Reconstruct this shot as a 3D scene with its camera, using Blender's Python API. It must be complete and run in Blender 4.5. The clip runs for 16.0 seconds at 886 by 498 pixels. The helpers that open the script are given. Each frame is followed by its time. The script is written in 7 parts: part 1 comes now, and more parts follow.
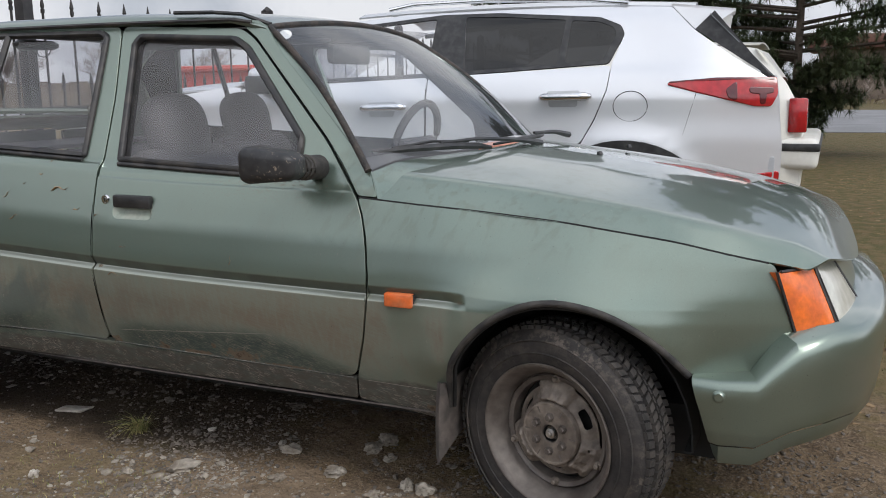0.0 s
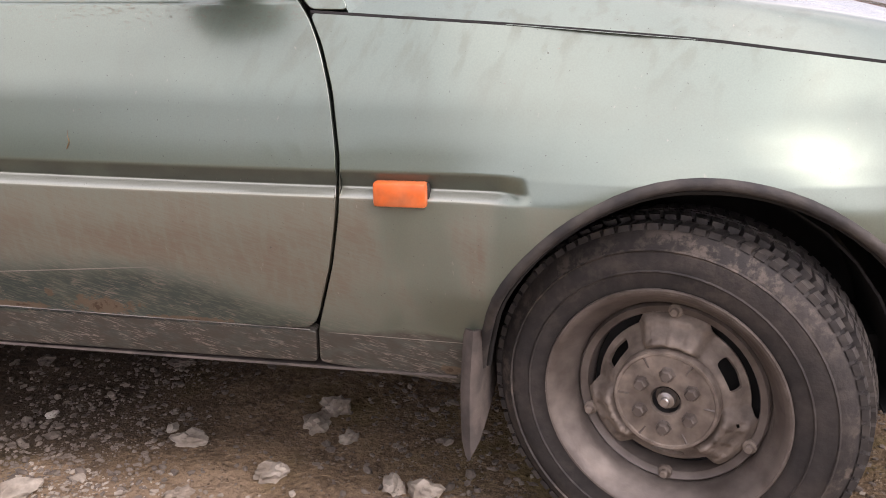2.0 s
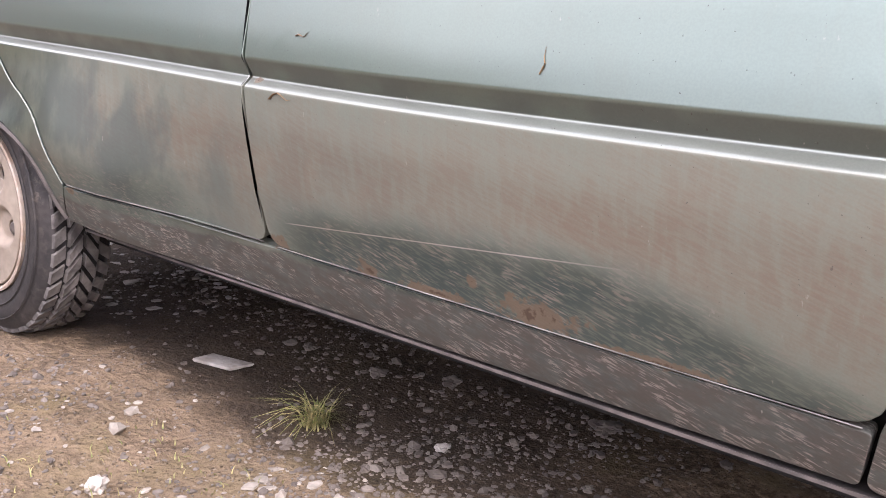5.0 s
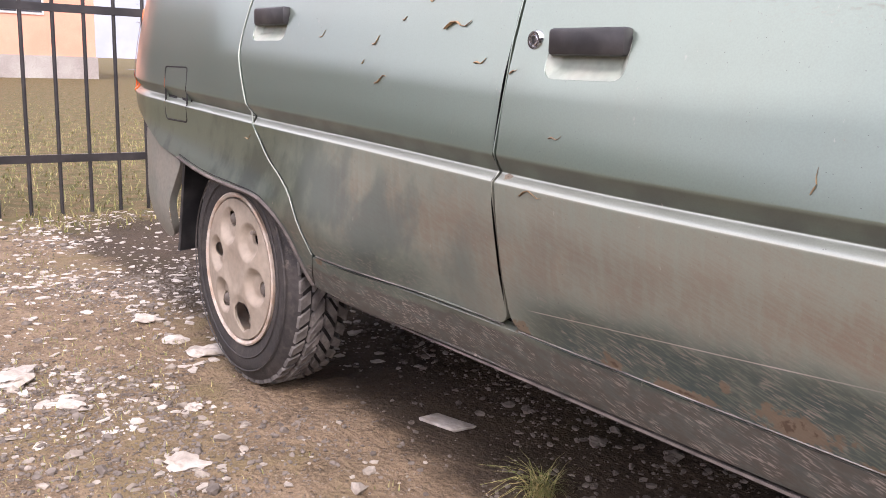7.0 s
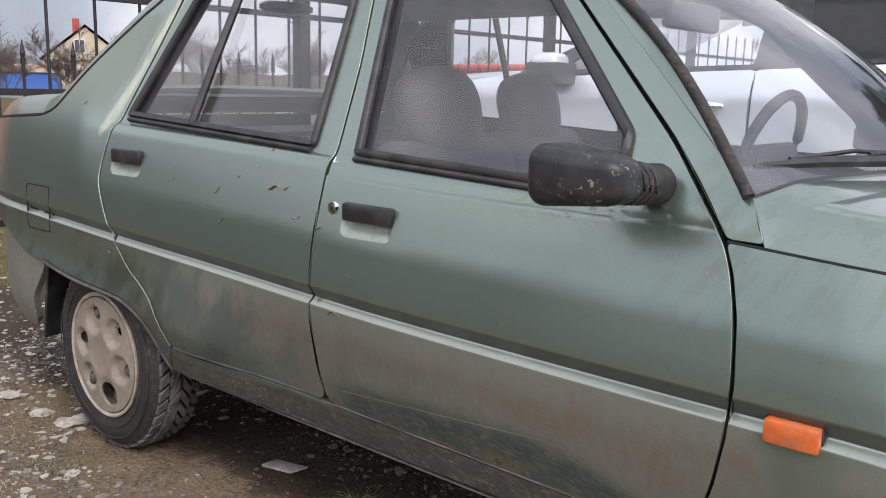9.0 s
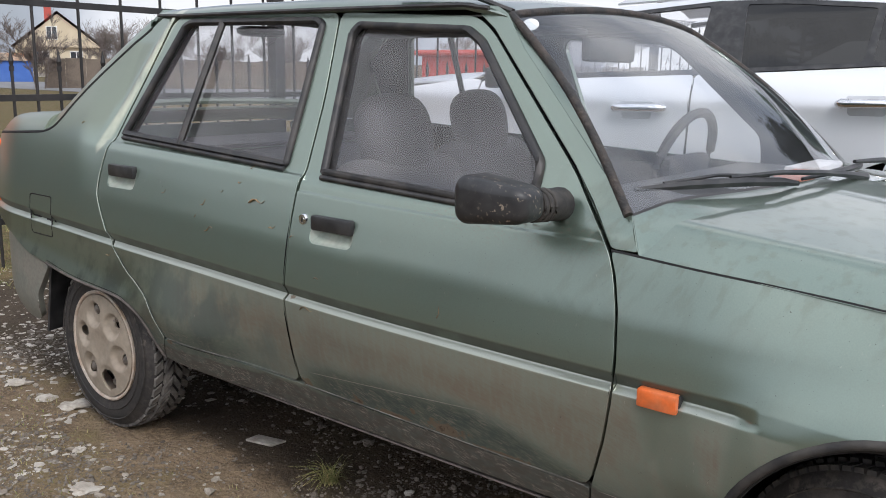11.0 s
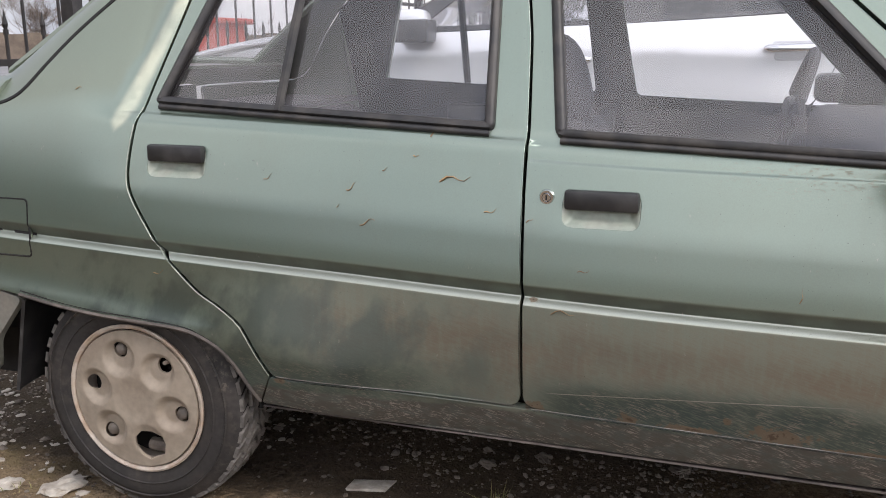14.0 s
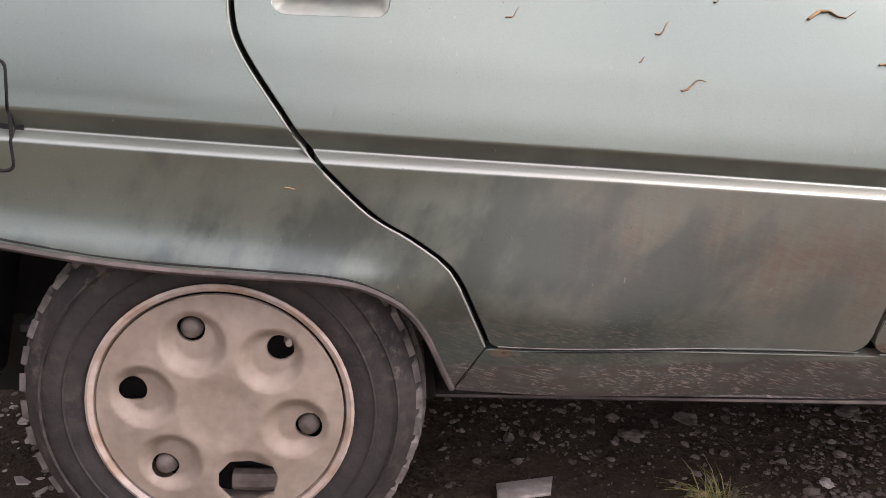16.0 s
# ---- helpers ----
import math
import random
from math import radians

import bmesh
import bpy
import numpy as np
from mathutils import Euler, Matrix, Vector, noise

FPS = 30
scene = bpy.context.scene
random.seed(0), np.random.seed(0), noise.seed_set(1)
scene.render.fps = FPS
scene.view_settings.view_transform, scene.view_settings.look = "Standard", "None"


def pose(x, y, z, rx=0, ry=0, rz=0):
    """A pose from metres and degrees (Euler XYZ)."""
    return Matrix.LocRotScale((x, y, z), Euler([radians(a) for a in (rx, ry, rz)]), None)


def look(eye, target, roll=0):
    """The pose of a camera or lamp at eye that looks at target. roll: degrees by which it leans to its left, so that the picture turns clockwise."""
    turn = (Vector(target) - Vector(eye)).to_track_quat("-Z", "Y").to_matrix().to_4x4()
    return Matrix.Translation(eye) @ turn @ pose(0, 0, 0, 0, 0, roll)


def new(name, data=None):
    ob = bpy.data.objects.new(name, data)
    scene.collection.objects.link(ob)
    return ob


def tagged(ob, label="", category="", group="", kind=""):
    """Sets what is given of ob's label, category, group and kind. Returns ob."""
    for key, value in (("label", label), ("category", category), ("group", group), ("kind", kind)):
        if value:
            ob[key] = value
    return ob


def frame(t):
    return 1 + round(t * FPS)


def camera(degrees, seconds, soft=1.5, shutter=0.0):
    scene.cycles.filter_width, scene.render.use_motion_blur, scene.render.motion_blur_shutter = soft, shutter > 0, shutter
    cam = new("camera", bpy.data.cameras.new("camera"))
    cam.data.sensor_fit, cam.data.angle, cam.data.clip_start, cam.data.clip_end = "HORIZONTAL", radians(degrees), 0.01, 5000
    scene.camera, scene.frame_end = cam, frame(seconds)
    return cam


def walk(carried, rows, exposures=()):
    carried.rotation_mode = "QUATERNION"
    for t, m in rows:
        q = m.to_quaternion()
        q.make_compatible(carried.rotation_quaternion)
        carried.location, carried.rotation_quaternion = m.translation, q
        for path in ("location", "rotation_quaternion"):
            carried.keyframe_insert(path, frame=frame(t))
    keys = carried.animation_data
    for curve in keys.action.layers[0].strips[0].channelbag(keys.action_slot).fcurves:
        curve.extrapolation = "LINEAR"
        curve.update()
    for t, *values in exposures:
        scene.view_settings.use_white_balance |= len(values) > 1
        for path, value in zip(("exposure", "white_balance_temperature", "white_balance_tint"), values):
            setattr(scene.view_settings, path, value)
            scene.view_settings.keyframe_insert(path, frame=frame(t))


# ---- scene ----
cam = camera(53.7, 16.0, 0.95)
PATH = [
    (0, (2.907, -1.905, 1.124), (2.114, -0.106, 0.757), -0.7),
    (0.5, (2.705, -1.774, 1.079), (1.911, 0.01, 0.648), -1.2),
    (1, (2.512, -1.568, 1.016), (1.768, 0.223, 0.528), -1.1),
    (1.5, (2.347, -1.352, 0.954), (1.762, 0.479, 0.403), -1.0),
    (2, (2.244, -1.156, 0.892), (1.851, 0.71, 0.29), -1.0),
    (2.5, (2.207, -0.915, 0.779), (1.732, 0.906, 0.102), 0.3),
    (3, (2.133, -0.744, 0.68), (1.426, 1.018, 0.051), 0.5),
    (3.5, (2.046, -0.705, 0.637), (1.141, 0.992, 0.091), 1.4),
    (4, (2.005, -0.713, 0.634), (0.967, 0.918, 0.124), 2.8),
    (4.5, (1.978, -0.733, 0.645), (0.852, 0.85, 0.166), 3.4),
    (5, (1.943, -0.758, 0.665), (0.696, 0.741, 0.224), 3.4),
    (5.2, (1.925, -0.772, 0.675), (0.617, 0.679, 0.245), 3.4),
    (7.3, (1.894, -0.847, 0.81), (0.35, 0.359, 0.407), 1.9),
    (7.5, (1.938, -0.851, 0.858), (0.412, 0.377, 0.455), 1.7),
    (8, (2.054, -0.898, 0.96), (0.595, 0.413, 0.571), 1.4),
    (8.5, (2.178, -1.019, 1.026), (0.821, 0.41, 0.682), 1.6),
    (9, (2.313, -1.18, 1.058), (1.034, 0.314, 0.695), 1.3),
    (9.5, (2.432, -1.248, 1.063), (1.167, 0.25, 0.666), 1.4),
    (9.7, (2.502, -1.274, 1.07), (1.241, 0.224, 0.663), 1.5),
    (11.8, (2.582, -1.444, 1.205), (1.366, 0.094, 0.811), 0.2),
    (12, (2.5, -1.459, 1.19), (1.302, 0.089, 0.781), 0.3),
    (12.5, (2.221, -1.494, 1.151), (1.097, 0.082, 0.65), -0.5),
    (13, (1.965, -1.51, 1.107), (0.966, 0.128, 0.54), -1.6),
    (13.5, (1.618, -1.496, 1.096), (0.803, 0.256, 0.581), -1.7),
    (14, (1.291, -1.561, 1.093), (0.675, 0.285, 0.63), -0.2),
    (14.5, (0.965, -1.561, 1.075), (0.519, 0.321, 0.565), -0.6),
    (15, (0.713, -1.388, 0.992), (0.426, 0.511, 0.434), -0.1),
    (15.5, (0.476, -1.229, 0.924), (0.38, 0.673, 0.314), 1.6),
    (16, (0.247, -1.076, 0.838), (0.337, 0.842, 0.28), 2.2),
]
EXPOSURES = [(0, -0.08, 6300, 10), (0.5, 0.2, 6400, 14), (1, 0.42, 6500, 18), (1.5, 0.62, 6700, 20), (2, 0.75, 6900, 26), (2.5, 0.98, 6850, 33), (3, 2.0, 5850, 26), (3.5, 2.1, 5750, 25), (4, 2.02, 5750, 26), (4.5, 1.87, 5850, 26), (5, 1.46, 6300, 26), (7.5, 1.05, 6500, 26),
             (8, 0.70, 6500, 23), (8.5, 0.25, 6400, 16), (9, 0.24, 6250, 13), (9.5, 0.27, 6300, 17), (9.7, 0.25, 6300, 16), (12, 0.18, 6200, 10), (12.5, 0.37, 6450, 18), (13, 0.62, 6500, 20), (13.5, 0.78, 6500, 22), (14, 0.38, 6500, 14), (14.5, 0.45, 6500, 13), (15, 0.33, 6700, 20), (16, 0.65, 6700, 30)]
walk(cam, [(t, look(eye, target, roll)) for t, eye, target, roll in PATH], EXPOSURES)

# ---- sky, sun ----
world = bpy.data.worlds.new("world")
scene.world = world
world.use_nodes = True
wn, wl = world.node_tree.nodes, world.node_tree.links
wn.clear()
w_out = wn.new("ShaderNodeOutputWorld")
w_bg = wn.new("ShaderNodeBackground")
w_sky = wn.new("ShaderNodeTexSky")
w_sky.sky_type = "NISHITA"
w_sky.sun_disc = False
w_sky.sun_elevation, w_sky.sun_rotation = radians(44), radians(116)
w_sky.air_density, w_sky.dust_density, w_sky.ozone_density = 1.0, 3.0, 1.0
w_noise = wn.new("ShaderNodeTexNoise")
w_noise.inputs["Scale"].default_value, w_noise.inputs["Detail"].default_value, w_noise.inputs["Roughness"].default_value = 2.6, 7, 0.55
w_ramp = wn.new("ShaderNodeMapRange")
w_ramp.inputs["From Min"].default_value, w_ramp.inputs["From Max"].default_value = 0.30, 0.55
w_ramp.inputs["To Min"].default_value, w_ramp.inputs["To Max"].default_value = 0.50, 0.97
w_cloud = wn.new("ShaderNodeMixRGB")
w_cloud.inputs["Color1"].default_value, w_cloud.inputs["Color2"].default_value = (7.0, 7.5, 8.6, 1), (12.4, 12.4, 12.6, 1)
w_mix = wn.new("ShaderNodeMixRGB")
wl.new(w_noise.outputs["Fac"], w_ramp.inputs["Value"])
w_edge = wn.new("ShaderNodeMapRange")
w_edge.inputs["From Min"].default_value, w_edge.inputs["From Max"].default_value = 0.42, 0.60
wl.new(w_noise.outputs["Fac"], w_edge.inputs["Value"])
wl.new(w_edge.outputs["Result"], w_cloud.inputs["Fac"])
wl.new(w_ramp.outputs["Result"], w_mix.inputs["Fac"])
wl.new(w_sky.outputs["Color"], w_mix.inputs["Color1"])
wl.new(w_cloud.outputs["Color"], w_mix.inputs["Color2"])
w_way = wn.new("ShaderNodeTexCoord")
w_dot = wn.new("ShaderNodeVectorMath")
w_dot.operation = "DOT_PRODUCT"
w_dot.inputs[1].default_value = Vector((3.0, -1.6, 3.4)).normalized()
wl.new(w_way.outputs["Generated"], w_dot.inputs[0])
w_glow = wn.new("ShaderNodeMapRange")
w_glow.inputs["From Min"].default_value, w_glow.inputs["From Max"].default_value = -0.4, 0.95
w_glow.inputs["To Min"].default_value, w_glow.inputs["To Max"].default_value = 0.66, 1.42
wl.new(w_dot.outputs["Value"], w_glow.inputs["Value"])
w_lit = wn.new("ShaderNodeVectorMath")
w_lit.operation = "SCALE"
wl.new(w_mix.outputs["Color"], w_lit.inputs[0])
wl.new(w_glow.outputs["Result"], w_lit.inputs["Scale"])
wl.new(w_lit.outputs["Vector"], w_bg.inputs["Color"])
w_bg.inputs["Strength"].default_value = 0.108
wl.new(w_bg.outputs["Background"], w_out.inputs["Surface"])

sun_data = bpy.data.lights.new("sun", "SUN")
sun_data.energy, sun_data.angle, sun_data.color = 1.5, radians(20), (1.0, 0.96, 0.9)
sun = new("sun", sun_data)
sun.matrix_world = look((3.0, -1.6, 3.4), (0, 0, 0))

# ---- materials ----
def material(name, base, rough=0.6, metal=0.0, spread=0.25, scale=30.0, bump=0.0, bump_scale=80.0, coat=0.0, second=None, second_scale=4.0, spec=0.5):
    """A surface with grain at a fine and a coarse scale. second: a colour mixed in by the coarse noise."""
    m = bpy.data.materials.new(name)
    m.use_nodes = True
    n, l = m.node_tree.nodes, m.node_tree.links
    b = n["Principled BSDF"]
    geo = n.new("ShaderNodeNewGeometry")
    fine, coarse = n.new("ShaderNodeTexNoise"), n.new("ShaderNodeTexNoise")
    fine.inputs["Scale"].default_value, fine.inputs["Detail"].default_value = scale, 5
    coarse.inputs["Scale"].default_value, coarse.inputs["Detail"].default_value = second_scale, 4
    for t in (fine, coarse):
        l.new(geo.outputs["Position"], t.inputs["Vector"])
    rampf = n.new("ShaderNodeMapRange")
    rampf.inputs["From Min"].default_value, rampf.inputs["From Max"].default_value = 0.3, 0.7
    rampf.inputs["To Min"].default_value, rampf.inputs["To Max"].default_value = 1 - spread, 1 + spread
    l.new(fine.outputs["Fac"], rampf.inputs["Value"])
    mix = n.new("ShaderNodeMixRGB")
    mix.inputs["Color1"].default_value = (*base, 1)
    mix.inputs["Color2"].default_value = (*(second or [c * 0.8 for c in base]), 1)
    rampc = n.new("ShaderNodeMapRange")
    rampc.inputs["From Min"].default_value, rampc.inputs["From Max"].default_value = 0.42, 0.62
    l.new(coarse.outputs["Fac"], rampc.inputs["Value"])
    l.new(rampc.outputs["Result"], mix.inputs["Fac"])
    mul = n.new("ShaderNodeVectorMath")
    mul.operation = "SCALE"
    l.new(mix.outputs["Color"], mul.inputs[0])
    l.new(rampf.outputs["Result"], mul.inputs["Scale"])
    l.new(mul.outputs["Vector"], b.inputs["Base Color"])
    b.inputs["Roughness"].default_value, b.inputs["Metallic"].default_value = rough, metal
    b.inputs["Coat Weight"].default_value, b.inputs["Coat Roughness"].default_value = coat, 0.08
    b.inputs["Specular IOR Level"].default_value = spec
    if bump:
        bn, bt = n.new("ShaderNodeBump"), n.new("ShaderNodeTexNoise")
        bt.inputs["Scale"].default_value, bt.inputs["Detail"].default_value = bump_scale, 6
        l.new(geo.outputs["Position"], bt.inputs["Vector"])
        bn.inputs["Strength"].default_value, bn.inputs["Distance"].default_value = bump, 0.01
        l.new(bt.outputs["Fac"], bn.inputs["Height"])
        l.new(bn.outputs["Normal"], b.inputs["Normal"])
    return m


def node(n, kind, **values):
    t = n.new(kind)
    for k, v in values.items():
        t.inputs[k].default_value = v
    return t


def span(n, l, source, lo, hi, a=0.0, b=1.0):
    """source mapped from lo..hi to a..b, clamped and eased."""
    r = n.new("ShaderNodeMapRange")
    r.interpolation_type = "SMOOTHSTEP"
    r.inputs["From Min"].default_value, r.inputs["From Max"].default_value = lo, hi
    r.inputs["To Min"].default_value, r.inputs["To Max"].default_value = a, b
    l.new(source, r.inputs["Value"])
    return r.outputs["Result"]


def calc(n, l, op, a, b=None):
    m = n.new("ShaderNodeMath")
    m.operation = op
    for i, v in enumerate((a, b)):
        if v is None:
            continue
        if isinstance(v, (int, float)):
            m.inputs[i].default_value = v
        else:
            l.new(v, m.inputs[i])
    return m.outputs[0]


def dirty_paint(name, base, dust, amount=1.0):
    """Metallic paint with road dust on its lower half, rubbed streaks near the sill, runs and specks."""
    m = bpy.data.materials.new(name)
    m.use_nodes = True
    n, l = m.node_tree.nodes, m.node_tree.links
    b = n["Principled BSDF"]
    geo = n.new("ShaderNodeNewGeometry")
    sep = n.new("ShaderNodeSeparateXYZ")
    l.new(geo.outputs["Position"], sep.inputs[0])
    x, z = sep.outputs["X"], sep.outputs["Z"]

    def noise_at(scale, detail=4, stretch=(1, 1, 1), turn=0.0, rough=0.5):
        mp = n.new("ShaderNodeMapping")
        mp.vector_type = "TEXTURE"
        mp.inputs["Scale"].default_value = tuple(1 / c for c in stretch)
        mp.inputs["Rotation"].default_value = (0, radians(turn), 0)
        l.new(geo.outputs["Position"], mp.inputs["Vector"])
        t = node(n, "ShaderNodeTexNoise", Scale=scale, Detail=detail, Roughness=rough)
        l.new(mp.outputs["Vector"], t.inputs["Vector"])
        return t.outputs["Fac"]

    coarse, mid, fine = noise_at(2.2, 3), noise_at(11, 5), noise_at(160, 3)
    runs = noise_at(80, 4, (1, 1, 0.05))
    # dust: from the sill up to the waist groove, thickest between the wheels
    waist = calc(n, l, "ADD", calc(n, l, "MULTIPLY", x, -0.0435), calc(n, l, "MULTIPLY", calc(n, l, "MULTIPLY", x, x), 0.0106))
    waist = calc(n, l, "ADD", waist, span(n, l, x, 1.25, 0.45, 0.0, 0.0085))
    w = calc(n, l, "SUBTRACT", z, calc(n, l, "ADD", waist, 0.031))
    low = calc(n, l, "MULTIPLY", span(n, l, w, 0.6000, 0.5975), span(n, l, calc(n, l, "ADD", w, calc(n, l, "MULTIPLY", coarse, -0.14)), 0.545, 0.44, 0.68, 1.0))
    along = calc(n, l, "MULTIPLY", span(n, l, calc(n, l, "ADD", x, calc(n, l, "MULTIPLY", coarse, 0.35)), 0.42, 0.72, 0.10, 1.0), span(n, l, x, 2.35, 2.02, 0.16, 1.0))
    thick = calc(n, l, "MULTIPLY", calc(n, l, "MULTIPLY", low, along), span(n, l, mid, 0.28, 0.62, 0.84, 1.0))
    thick = calc(n, l, "MULTIPLY", thick, span(n, l, runs, 0.34, 0.54, 0.84, 1.0))
    thick = calc(n, l, "MULTIPLY", thick, span(n, l, calc(n, l, "ADD", w, calc(n, l, "MULTIPLY", calc(n, l, "SUBTRACT", mid, 0.5), 0.10)), 0.34, 0.52, 0.60, 1.0))
    smear = span(n, l, noise_at(13, 4, (1, 1, 0.22), 6), 0.42, 0.60, 0.45, 1.0)
    thick = calc(n, l, "MULTIPLY", thick, calc(n, l, "MAXIMUM", smear, span(n, l, x, 1.96, 1.84)))
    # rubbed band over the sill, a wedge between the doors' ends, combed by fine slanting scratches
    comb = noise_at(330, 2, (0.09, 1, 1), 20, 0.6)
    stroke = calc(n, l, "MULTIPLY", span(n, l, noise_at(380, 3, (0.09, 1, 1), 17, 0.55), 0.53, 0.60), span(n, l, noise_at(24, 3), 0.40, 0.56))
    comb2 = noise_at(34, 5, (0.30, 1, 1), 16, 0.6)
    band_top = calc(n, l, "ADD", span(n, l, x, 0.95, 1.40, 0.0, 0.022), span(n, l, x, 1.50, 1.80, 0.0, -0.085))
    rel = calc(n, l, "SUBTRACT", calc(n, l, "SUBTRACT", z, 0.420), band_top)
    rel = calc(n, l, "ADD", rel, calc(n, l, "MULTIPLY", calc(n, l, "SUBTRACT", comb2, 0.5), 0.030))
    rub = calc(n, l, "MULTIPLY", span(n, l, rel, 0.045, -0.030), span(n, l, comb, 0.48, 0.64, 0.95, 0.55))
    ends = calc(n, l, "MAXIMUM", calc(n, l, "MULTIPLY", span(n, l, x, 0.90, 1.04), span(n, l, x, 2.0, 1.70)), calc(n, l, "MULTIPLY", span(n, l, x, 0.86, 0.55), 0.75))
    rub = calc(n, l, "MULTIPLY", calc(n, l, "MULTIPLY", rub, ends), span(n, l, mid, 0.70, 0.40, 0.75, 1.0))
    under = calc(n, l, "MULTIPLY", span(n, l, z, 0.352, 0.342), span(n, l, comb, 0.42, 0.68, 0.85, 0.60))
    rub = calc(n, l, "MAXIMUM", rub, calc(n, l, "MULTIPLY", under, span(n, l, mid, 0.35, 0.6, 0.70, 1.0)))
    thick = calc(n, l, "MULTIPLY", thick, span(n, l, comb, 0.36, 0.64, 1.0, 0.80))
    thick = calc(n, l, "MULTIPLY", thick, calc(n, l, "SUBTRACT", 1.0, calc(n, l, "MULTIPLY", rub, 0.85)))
    film = calc(n, l, "MULTIPLY", calc(n, l, "MULTIPLY", span(n, l, mid, 0.35, 0.75, 0.4, 1.0), span(n, l, runs, 0.40, 0.62, 0.7, 1.0)), 0.12)
    specks = calc(n, l, "MULTIPLY", span(n, l, fine, 0.72, 0.76), span(n, l, mid, 0.5, 0.62, 0.0, 0.55))
    mask = calc(n, l, "MULTIPLY", calc(n, l, "MAXIMUM", calc(n, l, "ADD", calc(n, l, "MULTIPLY", thick, 0.92), film), specks), amount)
    # flecks washed down from the window
    belt = calc(n, l, "MULTIPLY", calc(n, l, "MULTIPLY", span(n, l, w, 0.80, 0.875), span(n, l, w, 0.905, 0.885)), calc(n, l, "MULTIPLY", calc(n, l, "MULTIPLY", span(n, l, x, 1.1, 1.5), span(n, l, x, 1.84, 1.76)), span(n, l, noise_at(210, 4, (0.5, 1, 1)), 0.54, 0.64)))
    mask = calc(n, l, "MAXIMUM", mask, calc(n, l, "MULTIPLY", belt, 0.5 * amount))
    # settled dust on faces that look up
    nrm = n.new("ShaderNodeSeparateXYZ")
    l.new(geo.outputs["Normal"], nrm.inputs[0])
    mask = calc(n, l, "MAXIMUM", mask, calc(n, l, "MULTIPLY", span(n, l, nrm.outputs["Z"], 0.35, 0.9), span(n, l, mid, 0.3, 0.7, 0.02, 0.09)))
    mix = n.new("ShaderNodeMixRGB")
    mix.inputs["Color1"].default_value = (*base, 1)
    mix.inputs["Color2"].default_value = (*dust, 1)
    l.new(mask, mix.inputs["Fac"])
    # rust blisters along the lower door edge
    fray = calc(n, l, "MULTIPLY", calc(n, l, "SUBTRACT", noise_at(75, 4, rough=0.65), 0.5), 2.6)
    spots = None
    for at, up, wide, high in ((1.405, 0.373, 0.062, 0.020), (1.25, 0.364, 0.062, 0.008), (1.130, 0.370, 0.020, 0.014), (0.941, 0.372, 0.024, 0.013), (1.314, 0.394, 0.010, 0.008), (1.56, 0.356, 0.09, 0.006), (0.385, 0.372, 0.014, 0.008), (1.99, 0.285, 0.02, 0.012), (0.945, 0.610, 0.009, 0.005)):
        dx, dz = calc(n, l, "MULTIPLY", calc(n, l, "SUBTRACT", x, at), 1 / wide), calc(n, l, "MULTIPLY", calc(n, l, "SUBTRACT", z, up), 1 / high)
        one = calc(n, l, "SQRT", calc(n, l, "ADD", calc(n, l, "MULTIPLY", dx, dx), calc(n, l, "MULTIPLY", dz, dz)))
        spots = one if spots is None else calc(n, l, "MINIMUM", spots, one)
    spots = calc(n, l, "ADD", spots, fray)
    rust = span(n, l, spots, 1.05, 0.70)
    core = span(n, l, calc(n, l, "ADD", spots, calc(n, l, "MULTIPLY", noise_at(140, 3), 0.9)), 0.72, 0.45)
    layers = mix.outputs["Color"]

    def stain(mask_out, colour, source):
        mx = n.new("ShaderNodeMixRGB")
        mx.inputs["Color2"].default_value = (*colour, 1)
        l.new(mask_out, mx.inputs["Fac"])
        l.new(source, mx.inputs["Color1"])
        return mx.outputs["Color"]

    # dust rubbed off to teal, painted darker for the dark ground it mirrors
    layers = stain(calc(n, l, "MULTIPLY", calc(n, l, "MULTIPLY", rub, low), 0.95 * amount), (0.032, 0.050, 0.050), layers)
    # dark teal blotches in patchy dust, painted for ground mirrored in the lower panels
    ground_mirror = calc(n, l, "MULTIPLY", calc(n, l, "MULTIPLY", low, span(n, l, calc(n, l, "ADD", x, calc(n, l, "MULTIPLY", calc(n, l, "SUBTRACT", mid, 0.5), 0.25)), 0.98, 0.62, 0.25, 1.0)), span(n, l, noise_at(6.5, 5, (1, 1, 0.6), 25, 0.6), 0.44, 0.60, 0.15, 1.0))
    ground_mirror = calc(n, l, "MULTIPLY", ground_mirror, span(n, l, x, 1.45, 1.05))
    layers = stain(calc(n, l, "MULTIPLY", ground_mirror, 0.72 * amount), (0.055, 0.074, 0.068), layers)
    # dried mud on the sill and along the lower edges
    crust = calc(n, l, "MULTIPLY", calc(n, l, "MULTIPLY", span(n, l, calc(n, l, "ADD", z, calc(n, l, "MULTIPLY", mid, 0.04)), 0.378, 0.366), span(n, l, noise_at(55, 5, (0.5, 1, 1), 12, 0.65), 0.34, 0.60, 0.62, 1.0)), 0.92 * amount)
    layers = stain(crust, (0.060, 0.051, 0.041), layers)
    layers = stain(calc(n, l, "MULTIPLY", calc(n, l, "MULTIPLY", calc(n, l, "MAXIMUM", crust, calc(n, l, "MULTIPLY", rub, low)), stroke), 0.75 * amount), (0.25, 0.215, 0.185), layers)
    mask = calc(n, l, "MAXIMUM", mask, crust)
